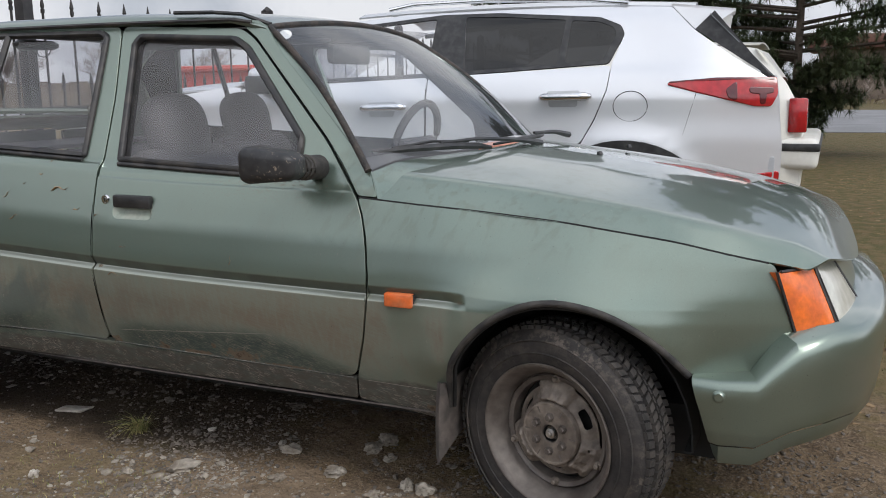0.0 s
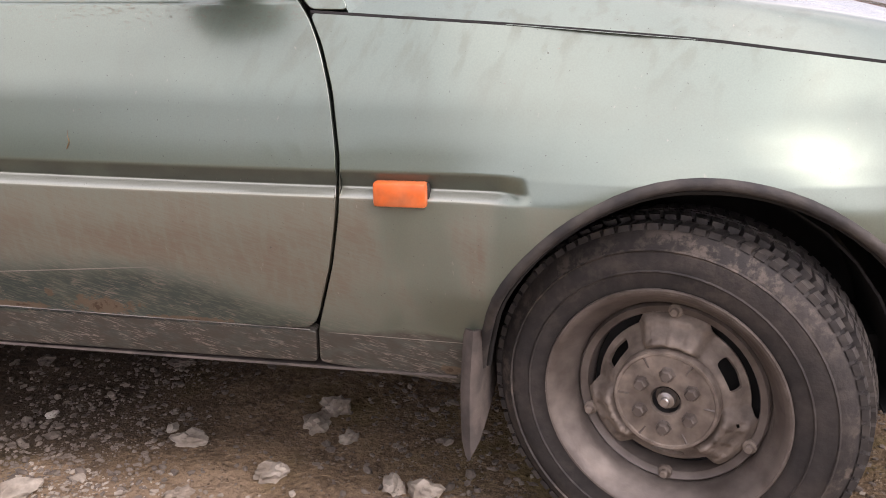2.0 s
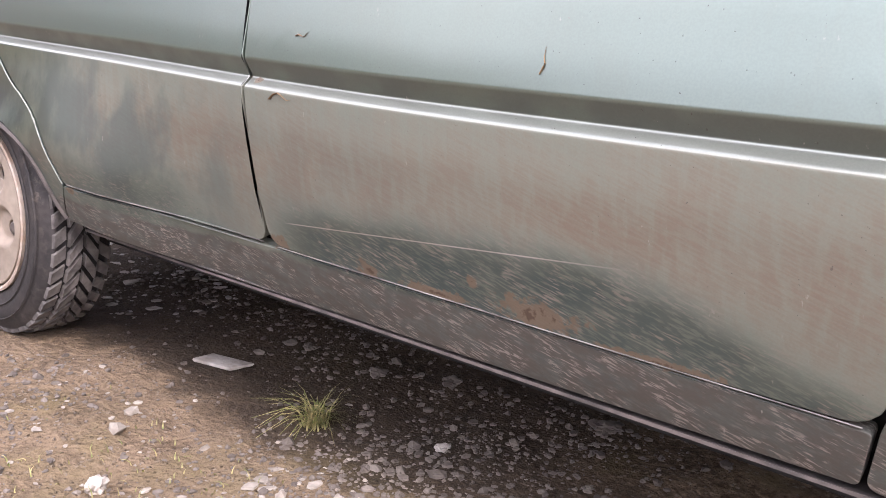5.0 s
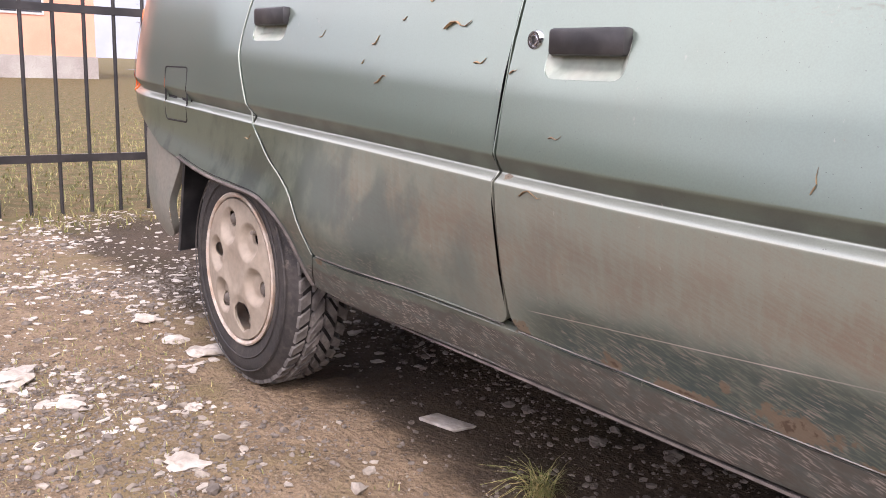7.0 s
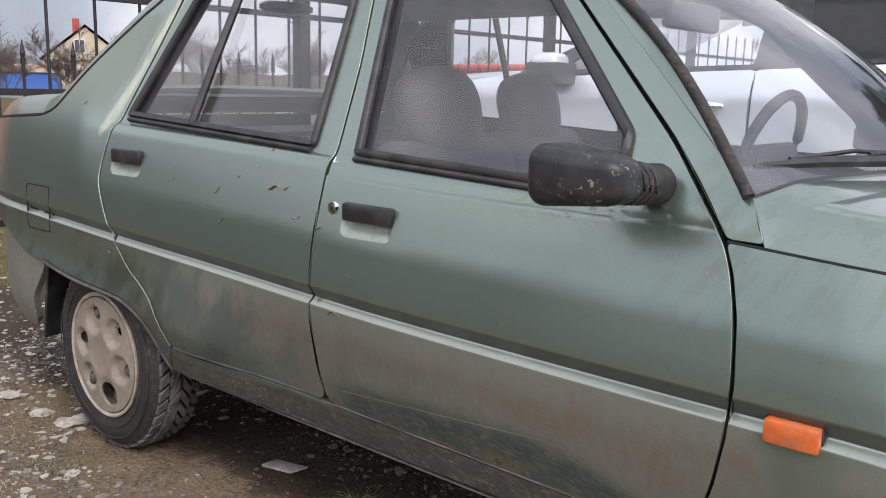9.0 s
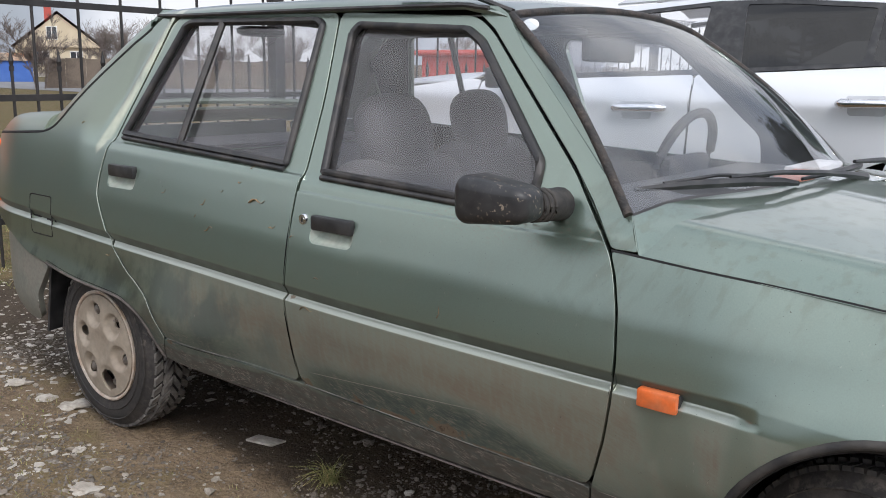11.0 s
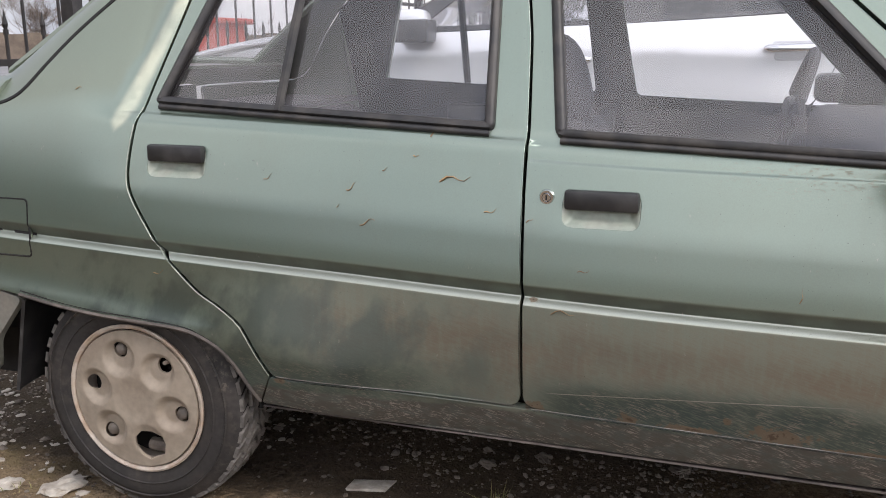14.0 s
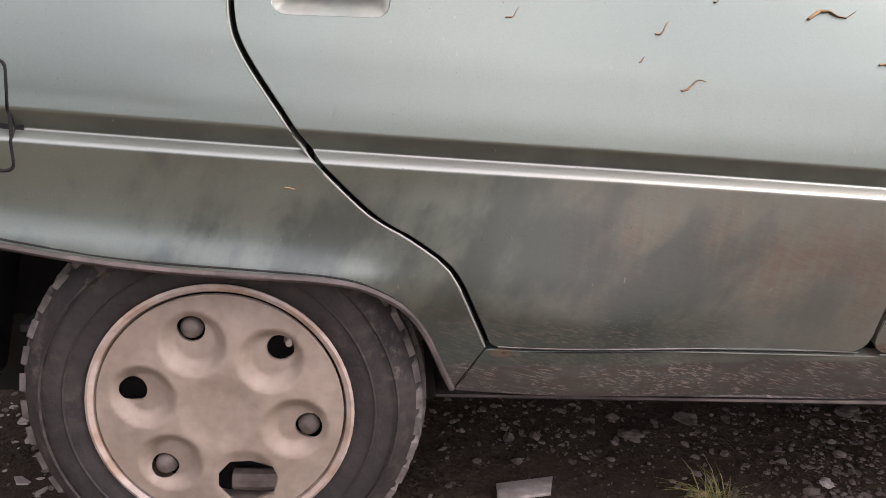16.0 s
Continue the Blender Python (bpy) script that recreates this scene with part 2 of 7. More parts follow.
    # olive runs below the bonnet gap and on the windscreen pillar
    seam = calc(n, l, "MULTIPLY", calc(n, l, "MULTIPLY", span(n, l, z, 0.66, 0.84), span(n, l, z, 1.02, 0.92)), calc(n, l, "MULTIPLY", span(n, l, x, 1.55, 1.80), span(n, l, x, 2.75, 2.3)))
    moss = calc(n, l, "MULTIPLY", calc(n, l, "MULTIPLY", seam, span(n, l, noise_at(42, 4, (1, 1, 0.12), 24), 0.50, 0.66)), 0.36)
    layers = stain(moss, (0.118, 0.125, 0.092), layers)
    mask = calc(n, l, "MAXIMUM", mask, calc(n, l, "MULTIPLY", moss, 0.6))
    # chalky worn strip beside the rear pillar
    ridge = calc(n, l, "ABSOLUTE", calc(n, l, "SUBTRACT", x, calc(n, l, "ADD", calc(n, l, "MULTIPLY", calc(n, l, "SUBTRACT", z, 0.945), 0.37), 0.002)))
    worn = calc(n, l, "MULTIPLY", calc(n, l, "MULTIPLY", span(n, l, ridge, 0.028, 0.008), span(n, l, calc(n, l, "ADD", z, calc(n, l, "MULTIPLY", ridge, -0.9)), 0.893, 0.918)), span(n, l, mid, 0.3, 0.6, 0.55, 0.95))
    layers = stain(worn, (0.50, 0.51, 0.38), layers)
    # pale highlight painted on the groove's upturned lip, for the sky it reflects
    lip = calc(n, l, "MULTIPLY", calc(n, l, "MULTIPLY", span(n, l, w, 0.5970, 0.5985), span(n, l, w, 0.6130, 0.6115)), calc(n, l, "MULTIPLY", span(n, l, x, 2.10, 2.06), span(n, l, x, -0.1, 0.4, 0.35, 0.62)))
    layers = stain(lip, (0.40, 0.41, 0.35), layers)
    # dark tone painted on the groove's downturned face, for the ground it reflects
    groove_shade = calc(n, l, "MULTIPLY", calc(n, l, "MULTIPLY", span(n, l, w, 0.6115, 0.6140), span(n, l, w, 0.640, 0.634)), calc(n, l, "MULTIPLY", span(n, l, x, 2.10, 2.06), span(n, l, mid, 0.3, 0.6, 0.40, 0.70)))
    layers = stain(calc(n, l, "MULTIPLY", groove_shade, amount), (0.050, 0.048, 0.043), layers)
    mask = calc(n, l, "MAXIMUM", mask, calc(n, l, "MULTIPLY", groove_shade, 0.5))
    # dull repainted patch on the rear pillar
    leanx = calc(n, l, "SUBTRACT", x, calc(n, l, "ADD", calc(n, l, "MULTIPLY", calc(n, l, "SUBTRACT", z, 0.945), 0.37), -0.030))
    patched = calc(n, l, "MULTIPLY", calc(n, l, "MULTIPLY", span(n, l, calc(n, l, "ADD", leanx, calc(n, l, "MULTIPLY", mid, 0.03)), 0.012, -0.004), span(n, l, calc(n, l, "ADD", z, calc(n, l, "MULTIPLY", coarse, 0.10)), 0.99, 1.05)), calc(n, l, "MULTIPLY", span(n, l, calc(n, l, "ADD", z, calc(n, l, "MULTIPLY", mid, 0.05)), 1.275, 1.262), 0.6 * amount))
    layers = stain(patched, (0.165, 0.185, 0.135), layers)
    mask = calc(n, l, "MAXIMUM", mask, calc(n, l, "MULTIPLY", patched, 0.45))
    # long fine scratches
    line1 = calc(n, l, "ABSOLUTE", calc(n, l, "SUBTRACT", calc(n, l, "ADD", z, calc(n, l, "MULTIPLY", x, -0.085)), 0.3255))
    line2 = calc(n, l, "ABSOLUTE", calc(n, l, "SUBTRACT", calc(n, l, "ADD", z, calc(n, l, "MULTIPLY", x, 0.02)), 0.3825))
    sc1 = calc(n, l, "MULTIPLY", span(n, l, line1, 0.0011, 0.0005), calc(n, l, "MULTIPLY", span(n, l, x, 0.96, 1.0), span(n, l, x, 1.55, 1.4)))
    sc2 = calc(n, l, "MULTIPLY", span(n, l, line2, 0.0009, 0.0004), calc(n, l, "MULTIPLY", span(n, l, x, 1.79, 1.82), span(n, l, x, 2.04, 2.0)))
    layers = stain(calc(n, l, "MULTIPLY", calc(n, l, "MAXIMUM", sc1, sc2), 0.7), (0.40, 0.36, 0.32), layers)
    layers = stain(calc(n, l, "MULTIPLY", rust, 0.85), (0.125, 0.088, 0.055), layers)
    layers = stain(core, (0.062, 0.038, 0.023), layers)
    mask = calc(n, l, "MAXIMUM", mask, rust)
    mask = calc(n, l, "MAXIMUM", mask, calc(n, l, "MULTIPLY", calc(n, l, "MULTIPLY", rub, low), 0.45 * amount))
    # stone chips and tiny dried drops over the whole body
    chips = calc(n, l, "MULTIPLY", span(n, l, noise_at(230, 2, (1, 1, 1)), 0.735, 0.76), span(n, l, coarse, 0.35, 0.6, 0.3, 1.0))
    layers = stain(calc(n, l, "MULTIPLY", chips, 0.7), (0.05, 0.042, 0.034), layers)
    drops = calc(n, l, "MULTIPLY", span(n, l, noise_at(150, 3, (1, 1, 0.35), 0, 0.6), 0.68, 0.74), span(n, l, mid, 0.48, 0.62, 0.0, 0.45))
    layers = stain(drops, (0.36, 0.33, 0.29), layers)
    grain = n.new("ShaderNodeVectorMath")
    grain.operation = "SCALE"
    l.new(layers, grain.inputs[0])
    l.new(span(n, l, noise_at(420, 2), 0.3, 0.7, 0.97, 1.03), grain.inputs["Scale"])
    l.new(grain.outputs["Vector"], b.inputs["Base Color"])
    l.new(span(n, l, mask, 0.0, 0.8, 0.34, 0.72), b.inputs["Roughness"])
    l.new(span(n, l, mask, 0.0, 0.7, 0.80, 0.0), b.inputs["Metallic"])
    l.new(span(n, l, mask, 0.0, 0.55, 1.0, 0.08), b.inputs["Coat Weight"])
    # the sides carry a dried road film, the bonnet and roof are rinsed by rain
    l.new(span(n, l, nrm.outputs["Z"], 0.60, 0.90, 0.20, 0.03), b.inputs["Coat Roughness"])
    b.inputs["Coat IOR"].default_value = 1.65
    bn = n.new("ShaderNodeBump")
    bn.inputs["Strength"].default_value, bn.inputs["Distance"].default_value = 0.04, 0.002
    l.new(calc(n, l, "ADD", calc(n, l, "MULTIPLY", mask, 0.35), calc(n, l, "MULTIPLY", calc(n, l, "MULTIPLY", rust, noise_at(120, 4)), 0.8)), bn.inputs["Height"])
    l.new(bn.outputs["Normal"], b.inputs["Normal"])
    return m


def glass(name, tint, haze, rough=0.01, ior=1.52, haze_colour=(0.5, 0.5, 0.48), spread=0.5):
    """A thin pane: clear, with a Fresnel reflection and a diffuse film of haze."""
    m = bpy.data.materials.new(name)
    m.use_nodes = True
    n, l = m.node_tree.nodes, m.node_tree.links
    n.clear()
    out = n.new("ShaderNodeOutputMaterial")
    clear = node(n, "ShaderNodeBsdfTransparent", Color=(*tint, 1))
    gloss = node(n, "ShaderNodeBsdfGlossy", Roughness=rough)
    dust = node(n, "ShaderNodeBsdfDiffuse", Color=(*haze_colour, 1))
    # both faces of the pane reflect alike, from outside and from inside
    f0 = 1.8 * ((ior - 1) / (ior + 1)) ** 2
    tilt = node(n, "ShaderNodeLayerWeight", Blend=0.5)
    fres = calc(n, l, "ADD", f0, calc(n, l, "MULTIPLY", calc(n, l, "POWER", tilt.outputs["Facing"], 5.0), 1.0 - f0))
    geo = n.new("ShaderNodeNewGeometry")
    t = node(n, "ShaderNodeTexNoise", Scale=7, Detail=6)
    l.new(geo.outputs["Position"], t.inputs["Vector"])
    m1, m2 = n.new("ShaderNodeMixShader"), n.new("ShaderNodeMixShader")
    l.new(span(n, l, t.outputs["Fac"], 0.3, 0.7, haze * (1 - spread), haze * (1 + spread)), m1.inputs["Fac"])
    l.new(clear.outputs[0], m1.inputs[1])
    l.new(dust.outputs[0], m1.inputs[2])
    l.new(fres, m2.inputs["Fac"])
    l.new(m1.outputs[0], m2.inputs[1])
    l.new(gloss.outputs[0], m2.inputs[2])
    l.new(m2.outputs[0], out.inputs["Surface"])
    return m


def ground_material():
    m = bpy.data.materials.new("ground_soil")
    m.use_nodes = True
    n, l = m.node_tree.nodes, m.node_tree.links
    b = n["Principled BSDF"]
    geo = n.new("ShaderNodeNewGeometry")
    sep = n.new("ShaderNodeSeparateXYZ")
    l.new(geo.outputs["Position"], sep.inputs[0])

    def noise_at(scale, detail=5, rough=0.55):
        t = node(n, "ShaderNodeTexNoise", Scale=scale, Detail=detail, Roughness=rough)
        l.new(geo.outputs["Position"], t.inputs["Vector"])
        return t.outputs["Fac"]

    def blend(fac, a, c):
        mx = n.new("ShaderNodeMixRGB")
        l.new(fac, mx.inputs["Fac"])
        for k, v in (("Color1", a), ("Color2", c)):
            if isinstance(v, tuple):
                mx.inputs[k].default_value = (*v, 1)
            else:
                l.new(v, mx.inputs[k])
        return mx.outputs["Color"]

    coarse, mid, fine = noise_at(1.6), noise_at(9), noise_at(70)
    soil = blend(span(n, l, mid, 0.35, 0.65), (0.086, 0.059, 0.035), (0.177, 0.124, 0.075))
    soil = blend(span(n, l, fine, 0.4, 0.7), soil, (0.219, 0.156, 0.096))
    grit = noise_at(260, 2)
    soil = blend(span(n, l, grit, 0.60, 0.70, 0.0, 0.6), soil, (0.279, 0.210, 0.137))
    soil = blend(span(n, l, grit, 0.42, 0.34, 0.0, 0.6), soil, (0.042, 0.029, 0.017))
    vor = node(n, "ShaderNodeTexVoronoi", Scale=95)
    l.new(geo.outputs["Position"], vor.inputs["Vector"])
    pebble = calc(n, l, "MULTIPLY", span(n, l, vor.outputs["Distance"], 0.36, 0.30), span(n, l, noise_at(28), 0.48, 0.58))
    soil = blend(pebble, soil, (0.251, 0.197, 0.144))
    moss = calc(n, l, "MULTIPLY", span(n, l, coarse, 0.47, 0.58), span(n, l, mid, 0.42, 0.6, 0.1, 0.65))
    soil = blend(moss, soil, (0.098, 0.077, 0.022))
    # the car's shade painted into the soil beneath it, with a ragged edge
    shady = span(n, l, calc(n, l, "ADD", sep.outputs["Y"], calc(n, l, "MULTIPLY", calc(n, l, "SUBTRACT", noise_at(5), 0.5), 0.35)), 0.10, 0.22)
    dry = calc(n, l, "MULTIPLY", calc(n, l, "MULTIPLY", calc(n, l, "SUBTRACT", 1.0, shady), span(n, l, mid, 0.30, 0.55, 0.25, 0.80)), span(n, l, sep.outputs["X"], 0.5, 1.5, 0.30, 1.0))
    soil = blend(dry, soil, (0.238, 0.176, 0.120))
    soil = blend(calc(n, l, "MULTIPLY", shady, calc(n, l, "MULTIPLY", span(n, l, sep.outputs["Y"], 1.9, 1.5, 0.0, 1.0), span(n, l, sep.outputs["X"], 1.1, 1.6, 0.80, 0.0))), soil, (0.032, 0.023, 0.015))
    lawn = blend(span(n, l, mid, 0.35, 0.65), (0.078, 0.073, 0.024), (0.145, 0.100, 0.048))
    edge = calc(n, l, "MULTIPLY", calc(n, l, "SUBTRACT", coarse, 0.5), 2.0)
    grass = calc(n, l, "MAXIMUM", span(n, l, calc(n, l, "ADD", sep.outputs["X"], edge), -2.0, -2.6), span(n, l, calc(n, l, "ADD", sep.outputs["Y"], edge), 6.4, 7.4))
    grass = calc(n, l, "MAXIMUM", grass, calc(n, l, "MULTIPLY", span(n, l, calc(n, l, "ADD", sep.outputs["X"], edge), 2.5, 3.0), span(n, l, calc(n, l, "ADD", sep.outputs["Y"], edge), 1.2, 2.0)))
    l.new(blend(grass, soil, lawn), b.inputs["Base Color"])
    b.inputs["Roughness"].default_value = 0.95
    b.inputs["Specular IOR Level"].default_value = 0.3
    bn = n.new("ShaderNodeBump")
    bn.inputs["Strength"].default_value, bn.inputs["Distance"].default_value = 1.0, 0.022
    l.new(calc(n, l, "ADD", calc(n, l, "MULTIPLY", pebble, 0.6), calc(n, l, "ADD", calc(n, l, "MULTIPLY", fine, 0.5), mid)), bn.inputs["Height"])
    l.new(bn.outputs["Normal"], b.inputs["Normal"])
    return m


M = {}
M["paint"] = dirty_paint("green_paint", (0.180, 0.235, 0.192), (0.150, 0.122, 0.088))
M["bumper"] = dirty_paint("bumper_green", (0.176, 0.226, 0.186), (0.27, 0.24, 0.21), 0.12)
M["black"] = material("black_plastic", (0.016, 0.016, 0.017), 0.42, spread=0.4, bump=0.04, bump_scale=700, second=(0.035, 0.034, 0.034), second_scale=18)
M["muddy_black"] = material("muddy_black_plastic", (0.016, 0.016, 0.017), 0.42, spread=0.4, bump=0.05, bump_scale=500, second=(0.030, 0.029, 0.029), second_scale=18)


def splash(mat, colour, scale, lo, hi):
    """Dried mud specks over a plain surface."""
    n, l = mat.node_tree.nodes, mat.node_tree.links
    b = n["Principled BSDF"]
    under = b.inputs["Base Color"].links[0].from_socket
    geo = n.new("ShaderNodeNewGeometry")
    t, c = node(n, "ShaderNodeTexNoise", Scale=scale, Detail=3), node(n, "ShaderNodeTexNoise", Scale=scale * 0.16, Detail=2)
    for k in (t, c):
        l.new(geo.outputs["Position"], k.inputs["Vector"])
    mx = n.new("ShaderNodeMixRGB")
    mx.inputs["Color2"].default_value = (*colour, 1)
    l.new(calc(n, l, "MULTIPLY", span(n, l, t.outputs["Fac"], lo, hi), span(n, l, c.outputs["Fac"], 0.42, 0.60, 0.05, 0.9)), mx.inputs["Fac"])
    l.new(under, mx.inputs["Color1"])
    l.new(mx.outputs["Color"], b.inputs["Base Color"])


splash(M["muddy_black"], (0.27, 0.22, 0.165), 130, 0.60, 0.66)
M["rubber"] = material("black_rubber", (0.022, 0.021, 0.021), 0.75, bump=0.2, second=(0.05, 0.045, 0.04), second_scale=25)


def tyre_material(name, centre, axle):
    """Black sidewall rubber with a dusty outer band and faint turned rings."""
    m = material(name, (0.021, 0.019, 0.018), 0.75, spread=0.3, scale=60, bump=0.15, bump_scale=170, second=(0.034, 0.029, 0.026), second_scale=12)
    n, l = m.node_tree.nodes, m.node_tree.links
    b = n["Principled BSDF"]
    geo = n.new("ShaderNodeNewGeometry")

    def vec(op, a, c):
        t = n.new("ShaderNodeVectorMath")
        t.operation = op
        for k, v in enumerate((a, c)):
            if isinstance(v, tuple):
                t.inputs[k].default_value = v
            elif v is not None:
                l.new(v, t.inputs[k])
        return t
    d = vec("SUBTRACT", geo.outputs["Position"], centre).outputs["Vector"]
    r = vec("LENGTH", vec("CROSS_PRODUCT", d, axle).outputs["Vector"], None).outputs["Value"]
    t = node(n, "ShaderNodeTexNoise", Scale=38, Detail=6, Roughness=0.7)
    c = node(n, "ShaderNodeTexNoise", Scale=7, Detail=3)
    for k in (t, c):
        l.new(geo.outputs["Position"], k.inputs["Vector"])
    band = calc(n, l, "MULTIPLY", span(n, l, r, 0.228, 0.245), span(n, l, r, 0.272, 0.258))
    dust = calc(n, l, "MULTIPLY", calc(n, l, "MAXIMUM", band, 0.25), calc(n, l, "MULTIPLY", span(n, l, t.outputs["Fac"], 0.46, 0.62), span(n, l, c.outputs["Fac"], 0.40, 0.62, 0.15, 1.0)))
    mx = n.new("ShaderNodeMixRGB")
    mx.inputs["Color2"].default_value = (0.135, 0.112, 0.092, 1)
    l.new(b.inputs["Base Color"].links[0].from_socket, mx.inputs["Color1"])
    l.new(calc(n, l, "MULTIPLY", dust, 0.8), mx.inputs["Fac"])
    l.new(mx.outputs["Color"], b.inputs["Base Color"])
    return m


M["tyre"] = tyre_material("tyre_rubber", (0.0, 0.0, 0.279), (0.0, 1.0, 0.0))
M["tyre_front"] = tyre_material("front_tyre_rubber", (2.317, 0.04, 0.279), (0.2924, 0.9563, 0.0))
M["groove"] = material("tread_groove", (0.010, 0.009, 0.009), 0.9, spread=0.3)
M["tread"] = material("dusty_tread", (0.075, 0.068, 0.062), 0.8, spread=0.35, bump=0.2, second=(0.145, 0.132, 0.120), second_scale=34)
M["worn_tread"] = material("dark_tread", (0.026, 0.024, 0.023), 0.65, spread=0.35, bump=0.2, second=(0.052, 0.046, 0.041), second_scale=34)
M["nut"] = material("dark_nut_cap", (0.13, 0.11, 0.092), 0.6, spread=0.2, second=(0.08, 0.066, 0.055), second_scale=40)
M["cover"] = material("beige_wheel_cover", (0.275, 0.230, 0.180), 0.6, spread=0.12, scale=60, bump=0.04, second=(0.24, 0.195, 0.15), second_scale=11)
M["steel"] = material("dusty_steel", (0.205, 0.172, 0.142), 0.65, 0.15, spread=0.3, scale=50, bump=0.2, second=(0.125, 0.102, 0.084), second_scale=20)
M["rim"] = material("bare_rim", (0.150, 0.130, 0.115), 0.5, 0.3, spread=0.14, scale=40, bump=0.12, second=(0.085, 0.071, 0.062), second_scale=14)
M["rim_edge"] = material("worn_rim_edge", (0.42, 0.365, 0.31), 0.55, 0.1, spread=0.2, scale=45, second=(0.36, 0.27, 0.2), second_scale=20)
# streaky pale colour standing in for light on the lower door edges
M["edge"] = material("pale_edge", (0.22, 0.215, 0.19), 0.6, spread=0.4, scale=35, second=(0.08, 0.075, 0.065), second_scale=9)
M["bowl"] = material("worn_pale_paint", (0.27, 0.31, 0.26), 0.45, 0.1, spread=0.1, scale=60, second=(0.30, 0.32, 0.27), second_scale=22)
M["old_rubber"] = material("weathered_rubber", (0.022, 0.020, 0.019), 0.7, spread=0.4, scale=120, bump=0.4, bump_scale=160, second=(0.050, 0.038, 0.031), second_scale=26)
M["flap"] = material("dusty_flap", (0.105, 0.088, 0.078), 0.85, spread=0.2, bump=0.2, second=(0.06, 0.052, 0.047), second_scale=20)
M["grey_bumper"] = material("dusty_green_plastic", (0.145, 0.150, 0.130), 0.5, spread=0.12, scale=90, bump=0.06, second=(0.19, 0.175, 0.15), second_scale=5, coat=0.2)
M["bright"] = material("worn_bright_steel", (0.42, 0.40, 0.38), 0.3, 0.8, spread=0.2)
M["chrome"] = material("chrome", (0.75, 0.75, 0.76), 0.15, 1.0, spread=0.05)
M["dark"] = material("dark_underside", (0.012, 0.012, 0.012), 0.9, spread=0.3)
M["cloth"] = material("dark_seat_cloth", (0.070, 0.066, 0.067), 0.8, spread=0.08, scale=12, second=(0.080, 0.076, 0.076))
M["trim"] = material("interior_trim", (0.06, 0.058, 0.058), 0.8, spread=0.08, scale=12, second=(0.07, 0.066, 0.065))
M["liner"] = material("headliner", (0.22, 0.21, 0.2), 0.95)
M["seal"] = material("window_rubber", (0.017, 0.017, 0.018), 0.5, spread=0.2, second=(0.04, 0.036, 0.033), second_scale=20)
# dirty film, tinted lavender to hold some of the reflected sky
M["glass"] = glass("side_glass", (0.91, 0.91, 0.925), 0.065, haze_colour=(0.55, 0.53, 0.56))
M["wind"] = glass("windscreen_glass", (0.93, 0.95, 0.97), 0.045, ior=1.65, haze_colour=(0.48, 0.50, 0.54), spread=0.6)
M["amber"] = material("amber_lens", (0.80, 0.17, 0.022), 0.35, spread=0.12, scale=90, second=(0.62, 0.13, 0.03), second_scale=16, coat=0.3)
M["amber_side"] = material("faded_amber_lens", (0.66, 0.135, 0.028), 0.40, spread=0.15, scale=60, second=(0.56, 0.16, 0.06), second_scale=22)
M["lens"] = material("clear_lamp_lens", (0.52, 0.51, 0.45), 0.2, spread=0.12, second=(0.42, 0.42, 0.38), coat=0.4)
M["red"] = material("red_lamp_lens", (0.40, 0.012, 0.014), 0.15, spread=0.2, second=(0.22, 0.006, 0.008), second_scale=6, coat=0.6)
# darker copy of the off-roader's silver, holding the handle bowls' shade
M["silver"] = material("shaded_silver", (0.50, 0.51, 0.53), 0.35, 0.4, spread=0.03, coat=0.5)
M["dark_red"] = material("smoked_red_lens", (0.10, 0.006, 0.008), 0.15, spread=0.2, coat=0.6)
M["white"] = material("silver_white_paint", (0.68, 0.69, 0.715), 0.30, 0.4, spread=0.02, scale=300, second=(0.645, 0.655, 0.68), second_scale=1.5, coat=0.8)
# paler than the body: wear, plus painted light on upturned bowls and edges
M["ivory"] = material("ivory_white_paint", (0.74, 0.73, 0.68), 0.35, spread=0.04, second=(0.68, 0.66, 0.6), coat=0.4)
M["tint"] = glass("tinted_glass", (0.02, 0.021, 0.023), 0.02, ior=1.38, haze_colour=(0.3, 0.3, 0.3))
# grey diffuse haze standing in for what the sloping rear window reflects
M["reflect_tint"] = glass("grey_reflecting_glass", (0.03, 0.031, 0.034), 0.26, haze_colour=(0.46, 0.48, 0.52))
M["iron"] = material("black_painted_iron", (0.02, 0.019, 0.019), 0.5, 0.2, spread=0.2, bump=0.1, second=(0.035, 0.031, 0.03))
M["stone"] = material("limestone", (0.33, 0.295, 0.245), 0.9, spread=0.25, scale=60, bump=0.4, bump_scale=60, second=(0.20, 0.168, 0.132), second_scale=16)
M["flake"] = material("pale_slab", (0.44, 0.405, 0.355), 0.85, spread=0.18, scale=70, bump=0.3, second=(0.34, 0.30, 0.25), second_scale=16)
M["gravel"] = material("gravel_stone", (0.110, 0.091, 0.073), 0.9, spread=0.3, scale=26, bump=0.3, second=(0.165, 0.140, 0.116), second_scale=38)
M["blade"] = material("grass_blade", (0.15, 0.17, 0.045), 0.7, spread=0.3, second=(0.36, 0.29, 0.13), second_scale=70)
M["soil"] = ground_material()
M["road"] = material("worn_asphalt", (0.20, 0.20, 0.205), 0.9, spread=0.15, bump=0.2, second=(0.16, 0.16, 0.165), second_scale=0.7)
M["salmon"] = material("salmon_render", (0.72, 0.34, 0.23), 0.9, spread=0.06, bump=0.1, second=(0.66, 0.30, 0.20), second_scale=0.8)
M["plinth"] = material("grey_plinth", (0.30, 0.27, 0.24), 0.9, spread=0.15, second=(0.38, 0.36, 0.32), second_scale=1)
